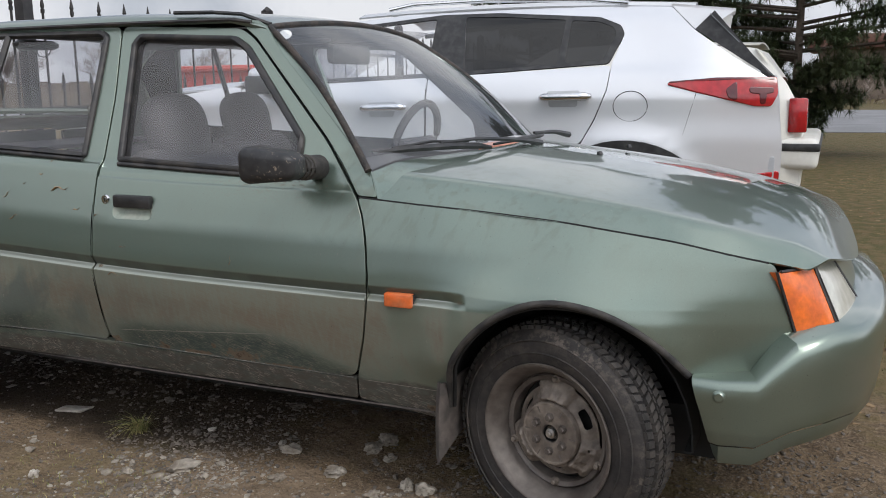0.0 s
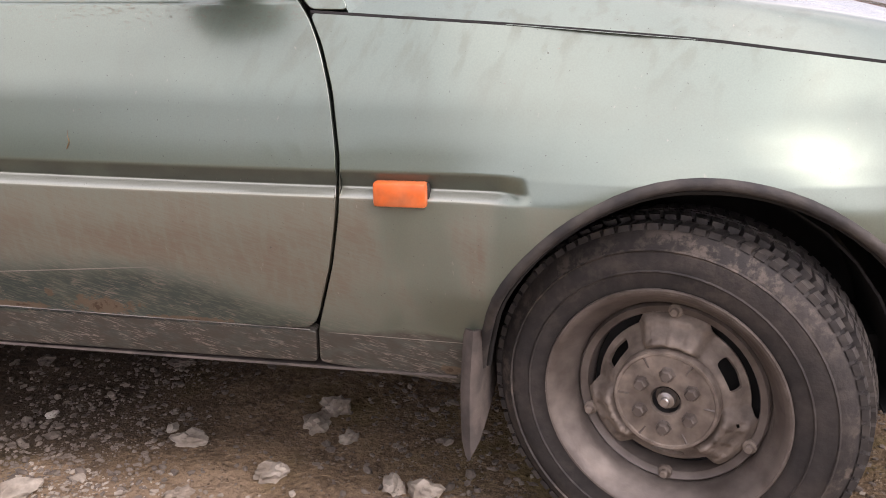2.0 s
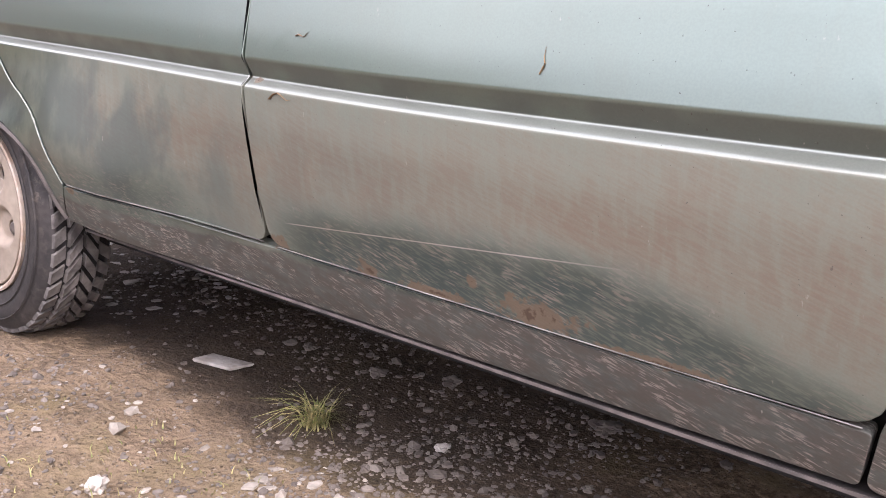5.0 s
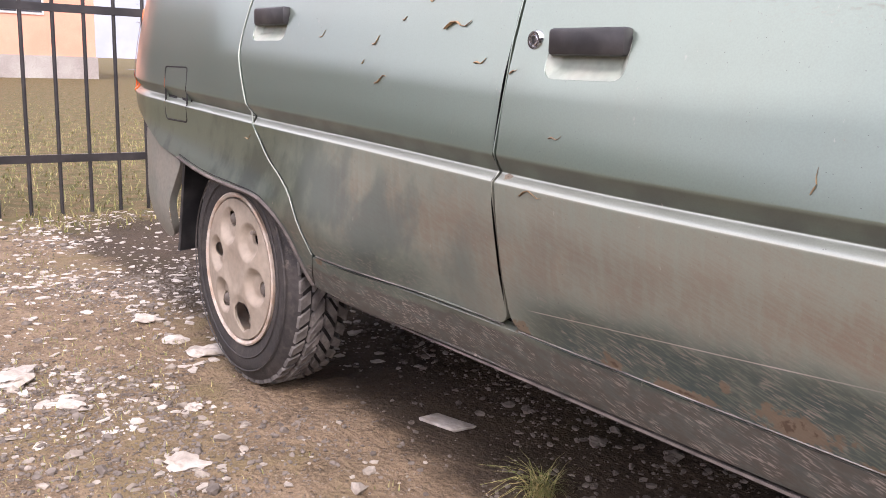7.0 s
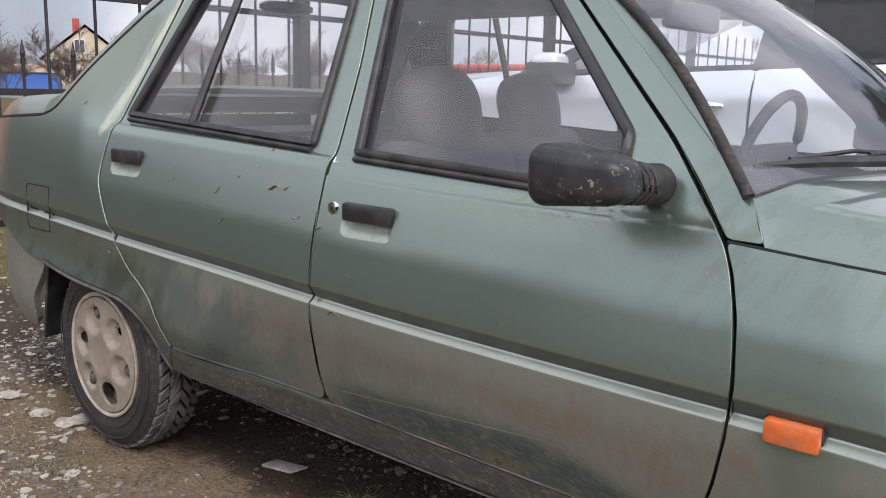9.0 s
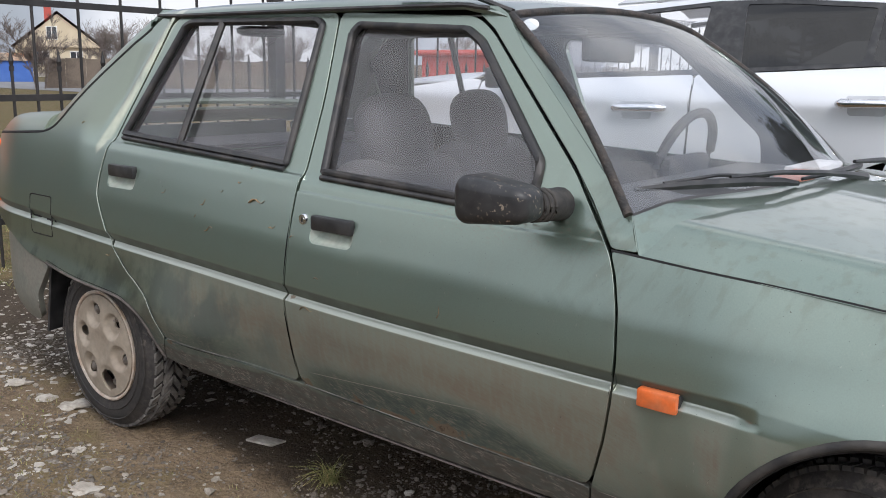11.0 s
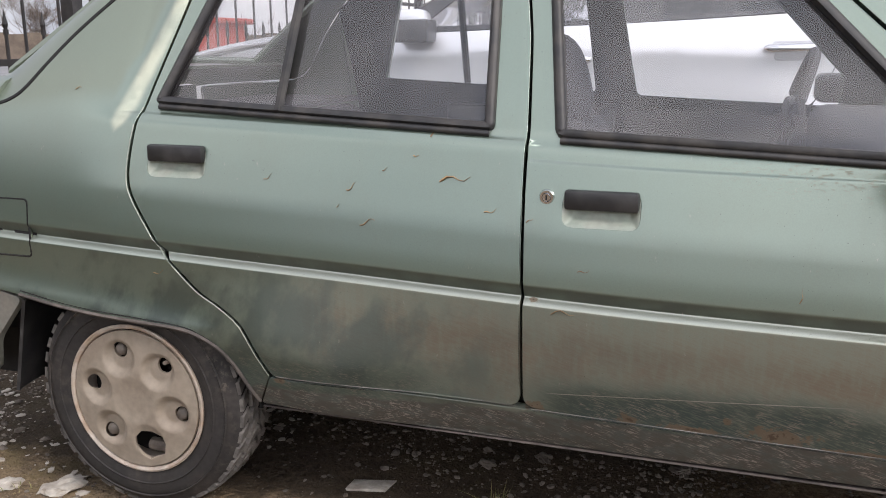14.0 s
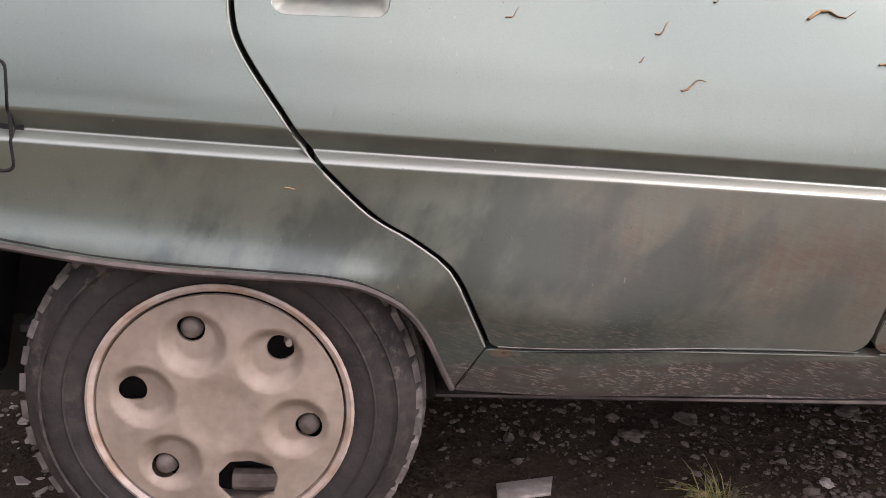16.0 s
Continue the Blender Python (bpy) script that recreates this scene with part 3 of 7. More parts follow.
M["cream"] = material("cream_render", (0.62, 0.53, 0.39), 0.9, spread=0.06, second=(0.55, 0.46, 0.33), second_scale=0.5)
M["roof"] = material("brown_roof", (0.17, 0.085, 0.06), 0.85, spread=0.2, second=(0.13, 0.065, 0.05), second_scale=0.8)
M["rusty"] = material("rusty_sheet", (0.42, 0.17, 0.08), 0.85, spread=0.3, scale=3, second=(0.62, 0.50, 0.38), second_scale=1.2)
M["blue"] = material("blue_sheet", (0.05, 0.13, 0.42), 0.6, spread=0.1, second=(0.07, 0.16, 0.46), second_scale=0.6)
M["redwall"] = material("red_sheet", (0.42, 0.075, 0.055), 0.7, spread=0.1, second=(0.44, 0.06, 0.05), second_scale=0.5)
M["board"] = material("weathered_boards", (0.17, 0.135, 0.105), 0.9, spread=0.25, second=(0.12, 0.095, 0.075), second_scale=1.5)
M["bark"] = material("bark", (0.11, 0.085, 0.065), 0.95, spread=0.3, second=(0.07, 0.055, 0.045), second_scale=6)
M["dry_blade"] = material("dry_grass_blade", (0.095, 0.092, 0.030), 0.8, spread=0.3, second=(0.20, 0.135, 0.062), second_scale=6)
M["twig"] = material("bare_twigs", (0.24, 0.20, 0.175), 0.95, spread=0.3, second=(0.14, 0.11, 0.095), second_scale=2)
M["needle"] = material("pine_needles", (0.050, 0.074, 0.028), 0.7, spread=0.4, scale=9, second=(0.06, 0.075, 0.03), second_scale=2)
M["pane"] = material("dark_pane", (0.05, 0.055, 0.065), 0.08, spread=0.1)
M["frame_white"] = material("white_frame", (0.78, 0.77, 0.74), 0.5, spread=0.04)
M["sticker"] = material("white_sticker", (0.75, 0.76, 0.74), 0.6, spread=0.05)
M["leaf"] = material("dry_stalk", (0.30, 0.20, 0.10), 0.9, spread=0.3, second=(0.14, 0.09, 0.05), second_scale=60)
M["paper"] = material("pale_paper", (0.72, 0.68, 0.66), 0.8, spread=0.08)
M["pink"] = material("pink_cloth", (0.62, 0.27, 0.19), 0.8, spread=0.1)

# ---- building helpers ----
def thing(name, label, category, at=(0, 0, 0), group="", kind=""):
    ob = new(name)
    ob.empty_display_size = 0.1
    ob.matrix_world = Matrix.Translation(at)
    return tagged(ob, label, category, group, kind)


def root_of(ob):
    m = ob.matrix_basis.copy()
    while ob.parent:
        m = ob.parent.matrix_basis @ ob.matrix_parent_inverse @ m
        ob = ob.parent
    return m


def from_data(name, verts, faces, mat, parent=None, label="", normals=None, smooth=True, sharp=None):
    """One mesh object in world metres, as a part of parent or as a thing of its own."""
    me = bpy.data.meshes.new(name)
    me.from_pydata([tuple(v) for v in verts], [], [tuple(f) for f in faces])
    me.materials.append(M[mat] if isinstance(mat, str) else mat)
    if smooth:
        me.shade_smooth()
    if normals is not None:
        me.normals_split_custom_set_from_vertices([tuple(v) for v in normals])
    elif sharp is not None:
        me.set_sharp_from_angle(angle=radians(sharp))
    me.update()
    ob = new(name, me)
    if parent is not None:
        ob.parent = parent
        ob.matrix_parent_inverse = root_of(parent).inverted()
    if label:
        ob["label"] = label
    return ob


def part(name, bm, mat, parent, label="", sharp=35, bevel=0.0, segments=2):
    """Links a bmesh as one mesh object under parent. bevel rounds its sharp edges."""
    if bevel:
        edges = [e for e in bm.edges if len(e.link_faces) == 2 and e.calc_face_angle(0) > radians(30)]
        bmesh.ops.bevel(bm, geom=edges, offset=bevel, segments=segments, affect="EDGES", profile=0.5)
    bmesh.ops.recalc_face_normals(bm, faces=bm.faces)
    me = bpy.data.meshes.new(name)
    bm.to_mesh(me)
    bm.free()
    me.materials.append(M[mat] if isinstance(mat, str) else mat)
    me.shade_smooth()
    me.set_sharp_from_angle(angle=radians(sharp))
    ob = new(name, me)
    if parent is not None:
        ob.parent = parent
        ob.matrix_parent_inverse = root_of(parent).inverted()
    if label:
        ob["label"] = label
    return ob


def box(x0, x1, y0, y1, z0, z1, m=None, bm=None):
    bm = bm or bmesh.new()
    made = bmesh.ops.create_cube(bm, size=1)["verts"]
    t = Matrix.Translation(((x0 + x1) / 2, (y0 + y1) / 2, (z0 + z1) / 2)) @ Matrix.Diagonal((x1 - x0, y1 - y0, z1 - z0, 1))
    bmesh.ops.transform(bm, matrix=(m or Matrix.Identity(4)) @ t, verts=made)
    return bm


def rod(a, b, r0, r1=None, sides=10, bm=None, caps=True):
    """A tapered rod from a to b."""
    bm = bm or bmesh.new()
    a, b = Vector(a), Vector(b)
    d = b - a
    made = bmesh.ops.create_cone(bm, cap_ends=caps, segments=sides, radius1=r0, radius2=r0 if r1 is None else r1, depth=d.length)["verts"]
    bmesh.ops.transform(bm, matrix=Matrix.Translation((a + b) / 2) @ d.to_track_quat("Z", "Y").to_matrix().to_4x4(), verts=made)
    return bm


def tube(points, r, sides=8, bm=None, closed=False, flat=1.0):
    """A tube along a line of points; flat squeezes it along its second axis."""
    bm = bm or bmesh.new()
    pts = [Vector(p) for p in points]
    rings = []
    up = Vector((0, 0, 1))
    for i, p in enumerate(pts):
        a = pts[i - 1] if i or closed else p
        c = pts[(i + 1) % len(pts)] if i < len(pts) - 1 or closed else p
        d = (c - a).normalized()
        ref = up if abs(d.z) < 0.95 else Vector((1, 0, 0))
        s = d.cross(ref).normalized()
        t = s.cross(d).normalized()
        rr = r[i] if isinstance(r, (list, tuple)) else r
        rings.append([bm.verts.new(p + s * (math.cos(2 * math.pi * k / sides) * rr) + t * (math.sin(2 * math.pi * k / sides) * rr * flat)) for k in range(sides)])
    n = len(rings)
    for i in range(n if closed else n - 1):
        a, c = rings[i], rings[(i + 1) % n]
        for k in range(sides):
            bm.faces.new((a[k], a[(k + 1) % sides], c[(k + 1) % sides], c[k]))
    if not closed:
        bm.faces.new(rings[0][::-1])
        bm.faces.new(rings[-1])
    return bm


def lathe(profile, centre, m=None, steps=64, bm=None, close=False):
    """Turns a profile of (radius, depth) round the y axis; depth runs along +y."""
    bm = bm or bmesh.new()
    t = Matrix.Translation(centre) @ (m or Matrix.Identity(4))
    rings = [[bm.verts.new(t @ Vector((r * math.cos(a), d, r * math.sin(a)))) for a in (2 * math.pi * k / steps for k in range(steps))] for r, d in profile]
    pairs = list(zip(rings, rings[1:])) + ([(rings[-1], rings[0])] if close else [])
    for a, c in pairs:
        for k in range(steps):
            bm.faces.new((a[k], a[(k + 1) % steps], c[(k + 1) % steps], c[k]))
    return bm


def rounded(pts, r=0.012, seg=4):
    """A closed outline with its corners rounded by up to r."""
    out, n = [], len(pts)
    for i in range(n):
        p, a, c = (Vector(pts[j % n]) for j in (i, i - 1, i + 1))
        da, dc = a - p, c - p
        k = min(r, 0.45 * da.length, 0.45 * dc.length)
        s, e = p + da.normalized() * k, p + dc.normalized() * k
        if da.angle(dc) > radians(178):
            out.append(p)
            continue
        for q in range(seg + 1):
            u = q / seg
            out.append(s * (1 - u) ** 2 + p * 2 * u * (1 - u) + e * u**2)
    return out


def curve(pts, n=5):
    """Points along a smooth line through pts."""
    p = [Vector(q) for q in pts]
    p = [p[0] * 2 - p[1]] + p + [p[-1] * 2 - p[-2]]
    out = []
    for i in range(1, len(p) - 2):
        for k in range(n):
            t = k / n
            a, b, c, d = p[i - 1], p[i], p[i + 1], p[i + 2]
            out.append(tuple(0.5 * (2 * b + (c - a) * t + (2 * a - 5 * b + 4 * c - d) * t * t + (3 * b - a - 3 * c + d) * t**3)))
    return out + [tuple(p[-2])]


def outward(loop):
    """Unit normals that point out of a closed loop of 2D points."""
    n = len(loop)
    area = sum(loop[i - 1].x * loop[i].y - loop[i].x * loop[i - 1].y for i in range(n))
    res = []
    for i in range(n):
        d = (loop[(i + 1) % n] - loop[i - 1]).normalized()
        res.append(Vector((d.y, -d.x)) if area > 0 else Vector((-d.y, d.x)))
    return res


def panel(name, outline, surf, mat, parent, label="", holes=(), step=0.04, lines=(), lip=0.02, roll=0.0013, warp=None, flip=False):
    """A sheet cut to an outline (with holes) in a plan plane and laid on surf(u, v) -> points; its edges roll over and turn inward.
    surf takes arrays u, v and gives an n x 3 array; warp(u) shifts v before the cuts, so that they follow a curved line."""
    warp = warp or (lambda u: u * 0)
    loops = [[Vector((p[0], p[1] - float(warp(np.array([p[0]]))[0]))) for p in lp] for lp in (outline, *holes)]
    bm = bmesh.new()
    edges = []
    for lp in loops:
        vs = [bm.verts.new((p.x, p.y, 0)) for p in lp]
        edges += [bm.edges.new((vs[i - 1], vs[i])) for i in range(len(vs))]
    bmesh.ops.triangle_fill(bm, use_beauty=True, use_dissolve=False, edges=edges)
    us, vs = [p.x for p in loops[0]], [p.y for p in loops[0]]
    cuts = [((u, 0, 0), (1, 0, 0)) for u in np.arange(min(us) + step, max(us), step)]
    rows = sorted(set([round(v, 4) for v in np.arange(min(vs) + step, max(vs), step)] + [v for v in lines if min(vs) < v < max(vs)]))
    cuts += [((0, v, 0), (0, 1, 0)) for v in rows]
    for co, no in cuts:
        bmesh.ops.bisect_plane(bm, geom=bm.verts[:] + bm.edges[:] + bm.faces[:], plane_co=co, plane_no=no, dist=1e-6)
    bm.verts.index_update()
    flat = np.array([v.co[:2] for v in bm.verts])
    tris = [[v.index for v in f.verts] for f in bm.faces]
    bm.free()

    def lay(uv):
        u, v = uv[:, 0], uv[:, 1]
        return surf(u, v + warp(u))

    def normal(uv, h=0.0015):
        du, dv = np.array([[h, 0]]), np.array([[0, h]])
        a = lay(uv + du) - lay(uv - du)
        b = lay(uv + dv) - lay(uv - dv)
        n = np.cross(a, b)
        return n / (np.linalg.norm(n, axis=1, keepdims=True) + 1e-12)

    pts, nor = lay(flat), normal(flat)
    sign = -1.0 if flip else 1.0
    nor = nor * sign
    verts, normals = [*pts], [*nor]
    faces = []
    for f in tris:
        a, b, c = (pts[i] for i in f[:3])
        faces.append(f if np.dot(np.cross(b - a, c - a), nor[f[0]]) > 0 else f[::-1])
    first = 0
    for lp in loops:
        uv = np.array([[p.x, p.y] for p in lp])
        out = np.array([[p.x, p.y] for p in outward(lp)])
        if lp is not loops[0]:
            out = -out
        base, nb = lay(uv), normal(uv) * sign
        away = lay(uv + out * 0.001) - base
        away /= np.linalg.norm(away, axis=1, keepdims=True) + 1e-12
        side = (nb + away) / np.linalg.norm(nb + away, axis=1, keepdims=True)
        rings = [(base, nb), (base + away * roll * 0.7 - nb * roll * 0.3, side), (base + away * roll - nb * roll, away), (base + away * roll - nb * lip, away)]
        start, n = len(verts), len(lp)
        for p, q in rings[1:]:
            verts += [*p]
            normals += [*q]
        rows = [first] + [start + r * n for r in range(3)]
        first += n
        for r in range(3):
            for i in range(n):
                j = (i + 1) % n
                f = [rows[r] + i, rows[r] + j, rows[r + 1] + j, rows[r + 1] + i]
                a, b, c = (verts[k] for k in f[:3])
                faces.append(f if np.dot(np.cross(b - a, c - a), normals[f[2]]) > 0 else f[::-1])
    return from_data(name, verts, faces, mat, parent, label, normals)


def patch(name, fn, nu, nv, mat, parent, label="", thick=0.0, us=None, vs=None, flip=False, sharp=50):
    """A grid sheet fn(u, v) for u, v in 0..1; its thickness lies on the side of the thing's middle."""
    us = np.linspace(0, 1, nu) if us is None else us
    vs = np.linspace(0, 1, nv) if vs is None else vs
    nu, nv = len(us), len(vs)
    grid = np.array([[fn(u, v) for v in vs] for u in us], float)
    nor = np.cross(np.gradient(grid, axis=0), np.gradient(grid, axis=1))
    nor /= np.linalg.norm(nor, axis=2, keepdims=True) + 1e-12
    top = parent
    while top is not None and top.parent:
        top = top.parent
    middle = np.array(tuple(top.matrix_basis.translation) if top is not None else (0, 0, 0)) + np.array((0, 0, 0.55))
    facing = 1.0 if ((middle - grid) * nor).sum() < 0 else -1.0
    pts = [tuple(p) for p in grid.reshape(-1, 3)]
    quads = [(i * nv + j, (i + 1) * nv + j, (i + 1) * nv + j + 1, i * nv + j + 1) for i in range(nu - 1) for j in range(nv - 1)]
    faces = [q if facing > 0 else q[::-1] for q in quads]
    if thick:
        n = len(pts)
        pts += [tuple(p) for p in (grid - nor * facing * abs(thick)).reshape(-1, 3)]
        faces += [tuple(n + k for k in f[::-1]) for f in faces]
        rim = [j for j in range(nv)] + [i * nv + nv - 1 for i in range(1, nu)] + [(nu - 1) * nv + j for j in range(nv - 2, -1, -1)] + [i * nv for i in range(nu - 2, 0, -1)]
        for a, b in zip(rim, rim[1:] + rim[:1]):
            q = (a, b, n + b, n + a)
            faces.append(q if facing > 0 else q[::-1])
    ob = from_data(name, pts, faces, mat, parent, label, sharp=sharp)
    return ob


def circle(cx, cz, r, n=24, squash=1.0):
    return [(cx + r * math.cos(2 * math.pi * k / n), cz + squash * r * math.sin(2 * math.pi * k / n)) for k in range(n)]


def ease(t):
    t = np.clip(t, 0, 1)
    return t * t * (3 - 2 * t)


def profile(points, blur):
    """A smooth curve through (at, value) pairs, as a function of arrays."""
    grid = np.linspace(points[0][0] - 0.2, points[-1][0] + 0.2, 3000)
    a, v = [p[0] for p in points], [p[1] for p in points]
    raw = np.interp(grid, a, v)
    k0, k1 = (v[1] - v[0]) / (a[1] - a[0]), (v[-1] - v[-2]) / (a[-1] - a[-2])
    raw = np.where(grid < a[0], v[0] + k0 * (grid - a[0]), raw)
    raw = np.where(grid > a[-1], v[-1] + k1 * (grid - a[-1]), raw)
    d = grid[1] - grid[0]
    w = np.exp(-0.5 * (np.arange(-3 * blur, 3 * blur + d, d) / blur) ** 2)
    pad = len(w) // 2
    ext = np.concatenate([raw[0] + (np.arange(-pad, 0)) * (raw[1] - raw[0]), raw, raw[-1] + np.arange(1, pad + 1) * (raw[-1] - raw[-2])])
    smooth = np.convolve(ext, w / w.sum(), "same")[pad:pad + len(grid)]
    return lambda t: np.interp(t, grid, smooth)

# ---- the green saloon ----
WIDTH = 1.575
HUB_F = Vector((2.325, 0.055, 0.268))

bulk = profile([(0.18, 0.13), (0.265, 0.098), (0.30, 0.080), (0.36, 0.060), (0.45, 0.030), (0.55, 0.006), (0.60, 0.000), (0.66, 0.004), (0.74, 0.018),
                (0.83, 0.045), (0.888, 0.064), (0.897, 0.074), (0.918, 0.090), (1.10, 0.172), (1.32, 0.268), (1.36, 0.30)], 0.007)
rear_bulk = profile([(0.18, 0.13), (0.265, 0.098), (0.30, 0.080), (0.36, 0.060), (0.45, 0.030), (0.55, 0.006), (0.60, 0.000), (0.66, 0.004), (0.74, 0.016),
                     (0.83, 0.036), (0.90, 0.056), (0.96, 0.080), (1.02, 0.112), (1.10, 0.160), (1.20, 0.210), (1.32, 0.268), (1.36, 0.30)], 0.03)
groove = profile([(0.40, 0.0), (0.5985, 0.0), (0.6115, 0.015), (0.6130, 0.015), (0.6365, -0.001), (0.6535, 0.0), (0.80, 0.0)], 0.0014)
crease = profile([(-0.1, 0.0), (0.0, 0.0), (0.0035, 0.0055), (0.1, 0.0055)], 0.0007)


def rise(x):
    """How far the waist line lies above its height at the front door's rear edge."""
    x = np.minimum(x, 2.05)
    return 0.031 - 0.0435 * x + 0.0106 * x * x + 0.0085 * ease((1.25 - x) / 0.8)


def side(x, z):
    """The near side of the body: points for arrays of x and z."""
    x, z = np.asarray(x, float), np.asarray(z, float)
    w = z - rise(x)
    fore = ease((x + 0.13) / 0.17)
    y = 0.004 + 0.007 * (x - 0.5) + bulk(w) * fore + rear_bulk(w) * (1 - fore)
    y = y + groove(w) * ease((2.118 - x) / 0.03)
    y = y + 0.095 * np.maximum(0, (x - 2.15) / 0.65) ** 3 + 0.055 * np.maximum(0, (-0.48 - x) / 0.26) ** 2
    y = y + 0.17 * np.maximum(0, z - 0.62) * ease((x - 1.95) / 0.35) * ease((2.80 - x) / 0.30)
    r = np.hypot((x - 2.345) / 0.96, z - 0.27)
    y = y - 0.024 * np.exp(-(np.maximum(0, r - 0.345) / 0.075) ** 2) * ease((z - 0.34) / 0.12)
    ridge = x - (0.000 + 0.37 * (z - 0.945))
    y = y - 0.008 * np.exp(-(ridge / (0.024 - 0.03 * np.clip(z - 0.95, 0, 0.3))) ** 2) * ease((z - 0.93) / 0.03)
    y = y - 0.042 * ease((0.62 - z) / 0.20) * ease((0.80 - x) / 0.40)
    y = y + crease(w - np.where(x < 0.916, 0.9015, 0.866)) * ease((1.79 - x) / 0.04) * ease((x + 0.02) / 0.04)
    rr = np.abs(z - (0.484 - 0.11 * x))
    y = y - 0.010 * np.exp(-(rr / 0.035) ** 2) * ease((0.30 - x) / 0.12)
    return np.stack([x, y, z], -1)


def far(x, z):
    p = side(x, z)
    p[..., 1] = WIDTH - p[..., 1]
    return p


def on_side(x, z, proud=0.0):
    p = side(np.array([x]), np.array([z]))[0]
    return Vector((p[0], p[1] - proud, p[2]))


car = thing("saloon_car", "dusty green metallic four-door saloon parked on gravel", "car", (1.16, 0.79, 0.0))
GROOVE_LINES = [0.588, 0.5925, 0.5955, 0.5975, 0.599, 0.6015, 0.605, 0.608, 0.6095, 0.611, 0.6125, 0.614, 0.6165, 0.6205, 0.6255, 0.6305, 0.6345, 0.637, 0.6405, 0.6455, 0.6515,
                0.860, 0.8645, 0.866, 0.8678, 0.8695, 0.872, 0.880, 0.888, 0.893, 0.897, 0.900, 0.9015, 0.9033, 0.905, 0.908, 0.914, 0.92]

FRONT_DOOR = [(0.920, 0.367), (1.774, 0.353), (1.816, 0.473), (1.836, 0.56), (1.842, 0.64), (1.831, 0.735), (1.812, 0.80), (1.792, 0.843), (1.66, 0.985),
              (1.365, 1.262), (1.31, 1.296), (0.864, 1.318), (0.901, 1.10), (0.917, 0.913), (0.921, 0.806), (0.929, 0.615)]
DOOR_REAR = curve([(0.146, 1.30), (0.092, 1.115), (0.048, 0.955), (0.036, 0.861), (0.038, 0.80), (0.055, 0.758), (0.097, 0.696), (0.136, 0.640), (0.197, 0.579), (0.230, 0.555), (0.263, 0.537), (0.316, 0.497), (0.349, 0.432), (0.369, 0.385)], 3)
REAR_DOOR = [(0.635, 0.374), (0.912, 0.367), (0.921, 0.615), (0.913, 0.806), (0.909, 0.913), (0.893, 1.10), (0.856, 1.318), (0.172, 1.322), *DOOR_REAR]
FRONT_WINDOW = [(0.969, 0.912), (0.918, 1.262), (0.942, 1.290), (1.298, 1.272), (1.352, 1.242), (1.594, 0.990), (1.598, 0.95), (1.592, 0.886)]
REAR_WINDOW = [(0.070, 0.960), (0.200, 1.296), (0.235, 1.311), (0.787, 1.305), (0.816, 1.290), (0.841, 0.921)]
ARCH = curve([(2.040, 0.300), (2.050, 0.355), (2.074, 0.437), (2.12, 0.506), (2.184, 0.566), (2.265, 0.609), (2.346, 0.624), (2.432, 0.614), (2.509, 0.585), (2.584, 0.534), (2.648, 0.467)], 3)
HOOD_EDGE = [(1.856, 0.841), (2.066, 0.827), (2.354, 0.802), (2.61, 0.769), (2.811, 0.727)]
FENDER = [(1.772, 0.284), (1.99, 0.256), (2.034, 0.262), *ARCH, (2.83, 0.476), (2.856, 0.488), (2.869, 0.532), (2.813, 0.722), *[(x, z - 0.003) for x, z in HOOD_EDGE[::-1][1:]],
          (1.800, 0.841), (1.820, 0.80), (1.839, 0.735), (1.850, 0.64), (1.844, 0.56), (1.824, 0.473), (1.782, 0.353)]
PILLAR_A = [(1.801, 0.847), (1.854, 0.846), (1.820, 0.905), (1.63, 1.074), (1.462, 1.224), (1.395, 1.300), (1.345, 1.325), (1.318, 1.303), (1.372, 1.267), (1.668, 0.990)]
LID_GAP = [(0.035, 1.288), (-0.06, 1.208), (-0.155, 1.118), (-0.222, 1.038), (-0.255, 0.997), (-0.287, 0.970), (-0.335, 0.953), (-0.41, 0.945), (-0.70, 0.928)]
REAR_ARCH = curve([(-0.273, 0.519), (-0.152, 0.500), (-0.047, 0.490), (0.059, 0.485), (0.151, 0.480), (0.202, 0.470), (0.246, 0.445), (0.277, 0.404), (0.302, 0.347), (0.320, 0.306)], 3)
QUARTER = [*[(x - 0.0085, z - 0.003) for x, z in DOOR_REAR[::-1]], (0.150, 1.325), (0.085, 1.330), *LID_GAP, (-0.735, 0.922),
           (-0.735, 0.655), (-0.62, 0.615), (-0.40, 0.536), *REAR_ARCH]
SILL = [(0.324, 0.303), (0.362, 0.377), (0.42, 0.374), (0.635, 0.367), (0.90, 0.359), (1.773, 0.345), (1.764, 0.284), (0.968, 0.278), (0.655, 0.282)]
REAR_BUMPER = [(-0.278, 0.506), (-0.40, 0.530), (-0.62, 0.609), (-0.745, 0.648), (-0.765, 0.60), (-0.765, 0.40), (-0.70, 0.30), (-0.46, 0.275), (-0.40, 0.30), (-0.365, 0.40)]
FUEL_FLAP = [(-0.236, 0.612), (-0.236, 0.742), (-0.372, 0.742), (-0.372, 0.612)]


def seal_loop(name, outline, surf, parent, r, mat="seal", proud=0.0, inward=0.0, label=""):
    """A rubber strip laid along an outline on the body."""
    lp = rounded(outline, 0.014)
    nrm = outward(lp)
    pts = [surf(np.array([p.x - n.x * inward]), np.array([p.y - n.y * inward]))[0] for p, n in zip(lp, nrm)]
    off = -proud if surf is side else proud
    return part(name, tube([(p[0], p[1] + off, p[2]) for p in pts], r, 6, closed=True), mat, parent, label, sharp=60)


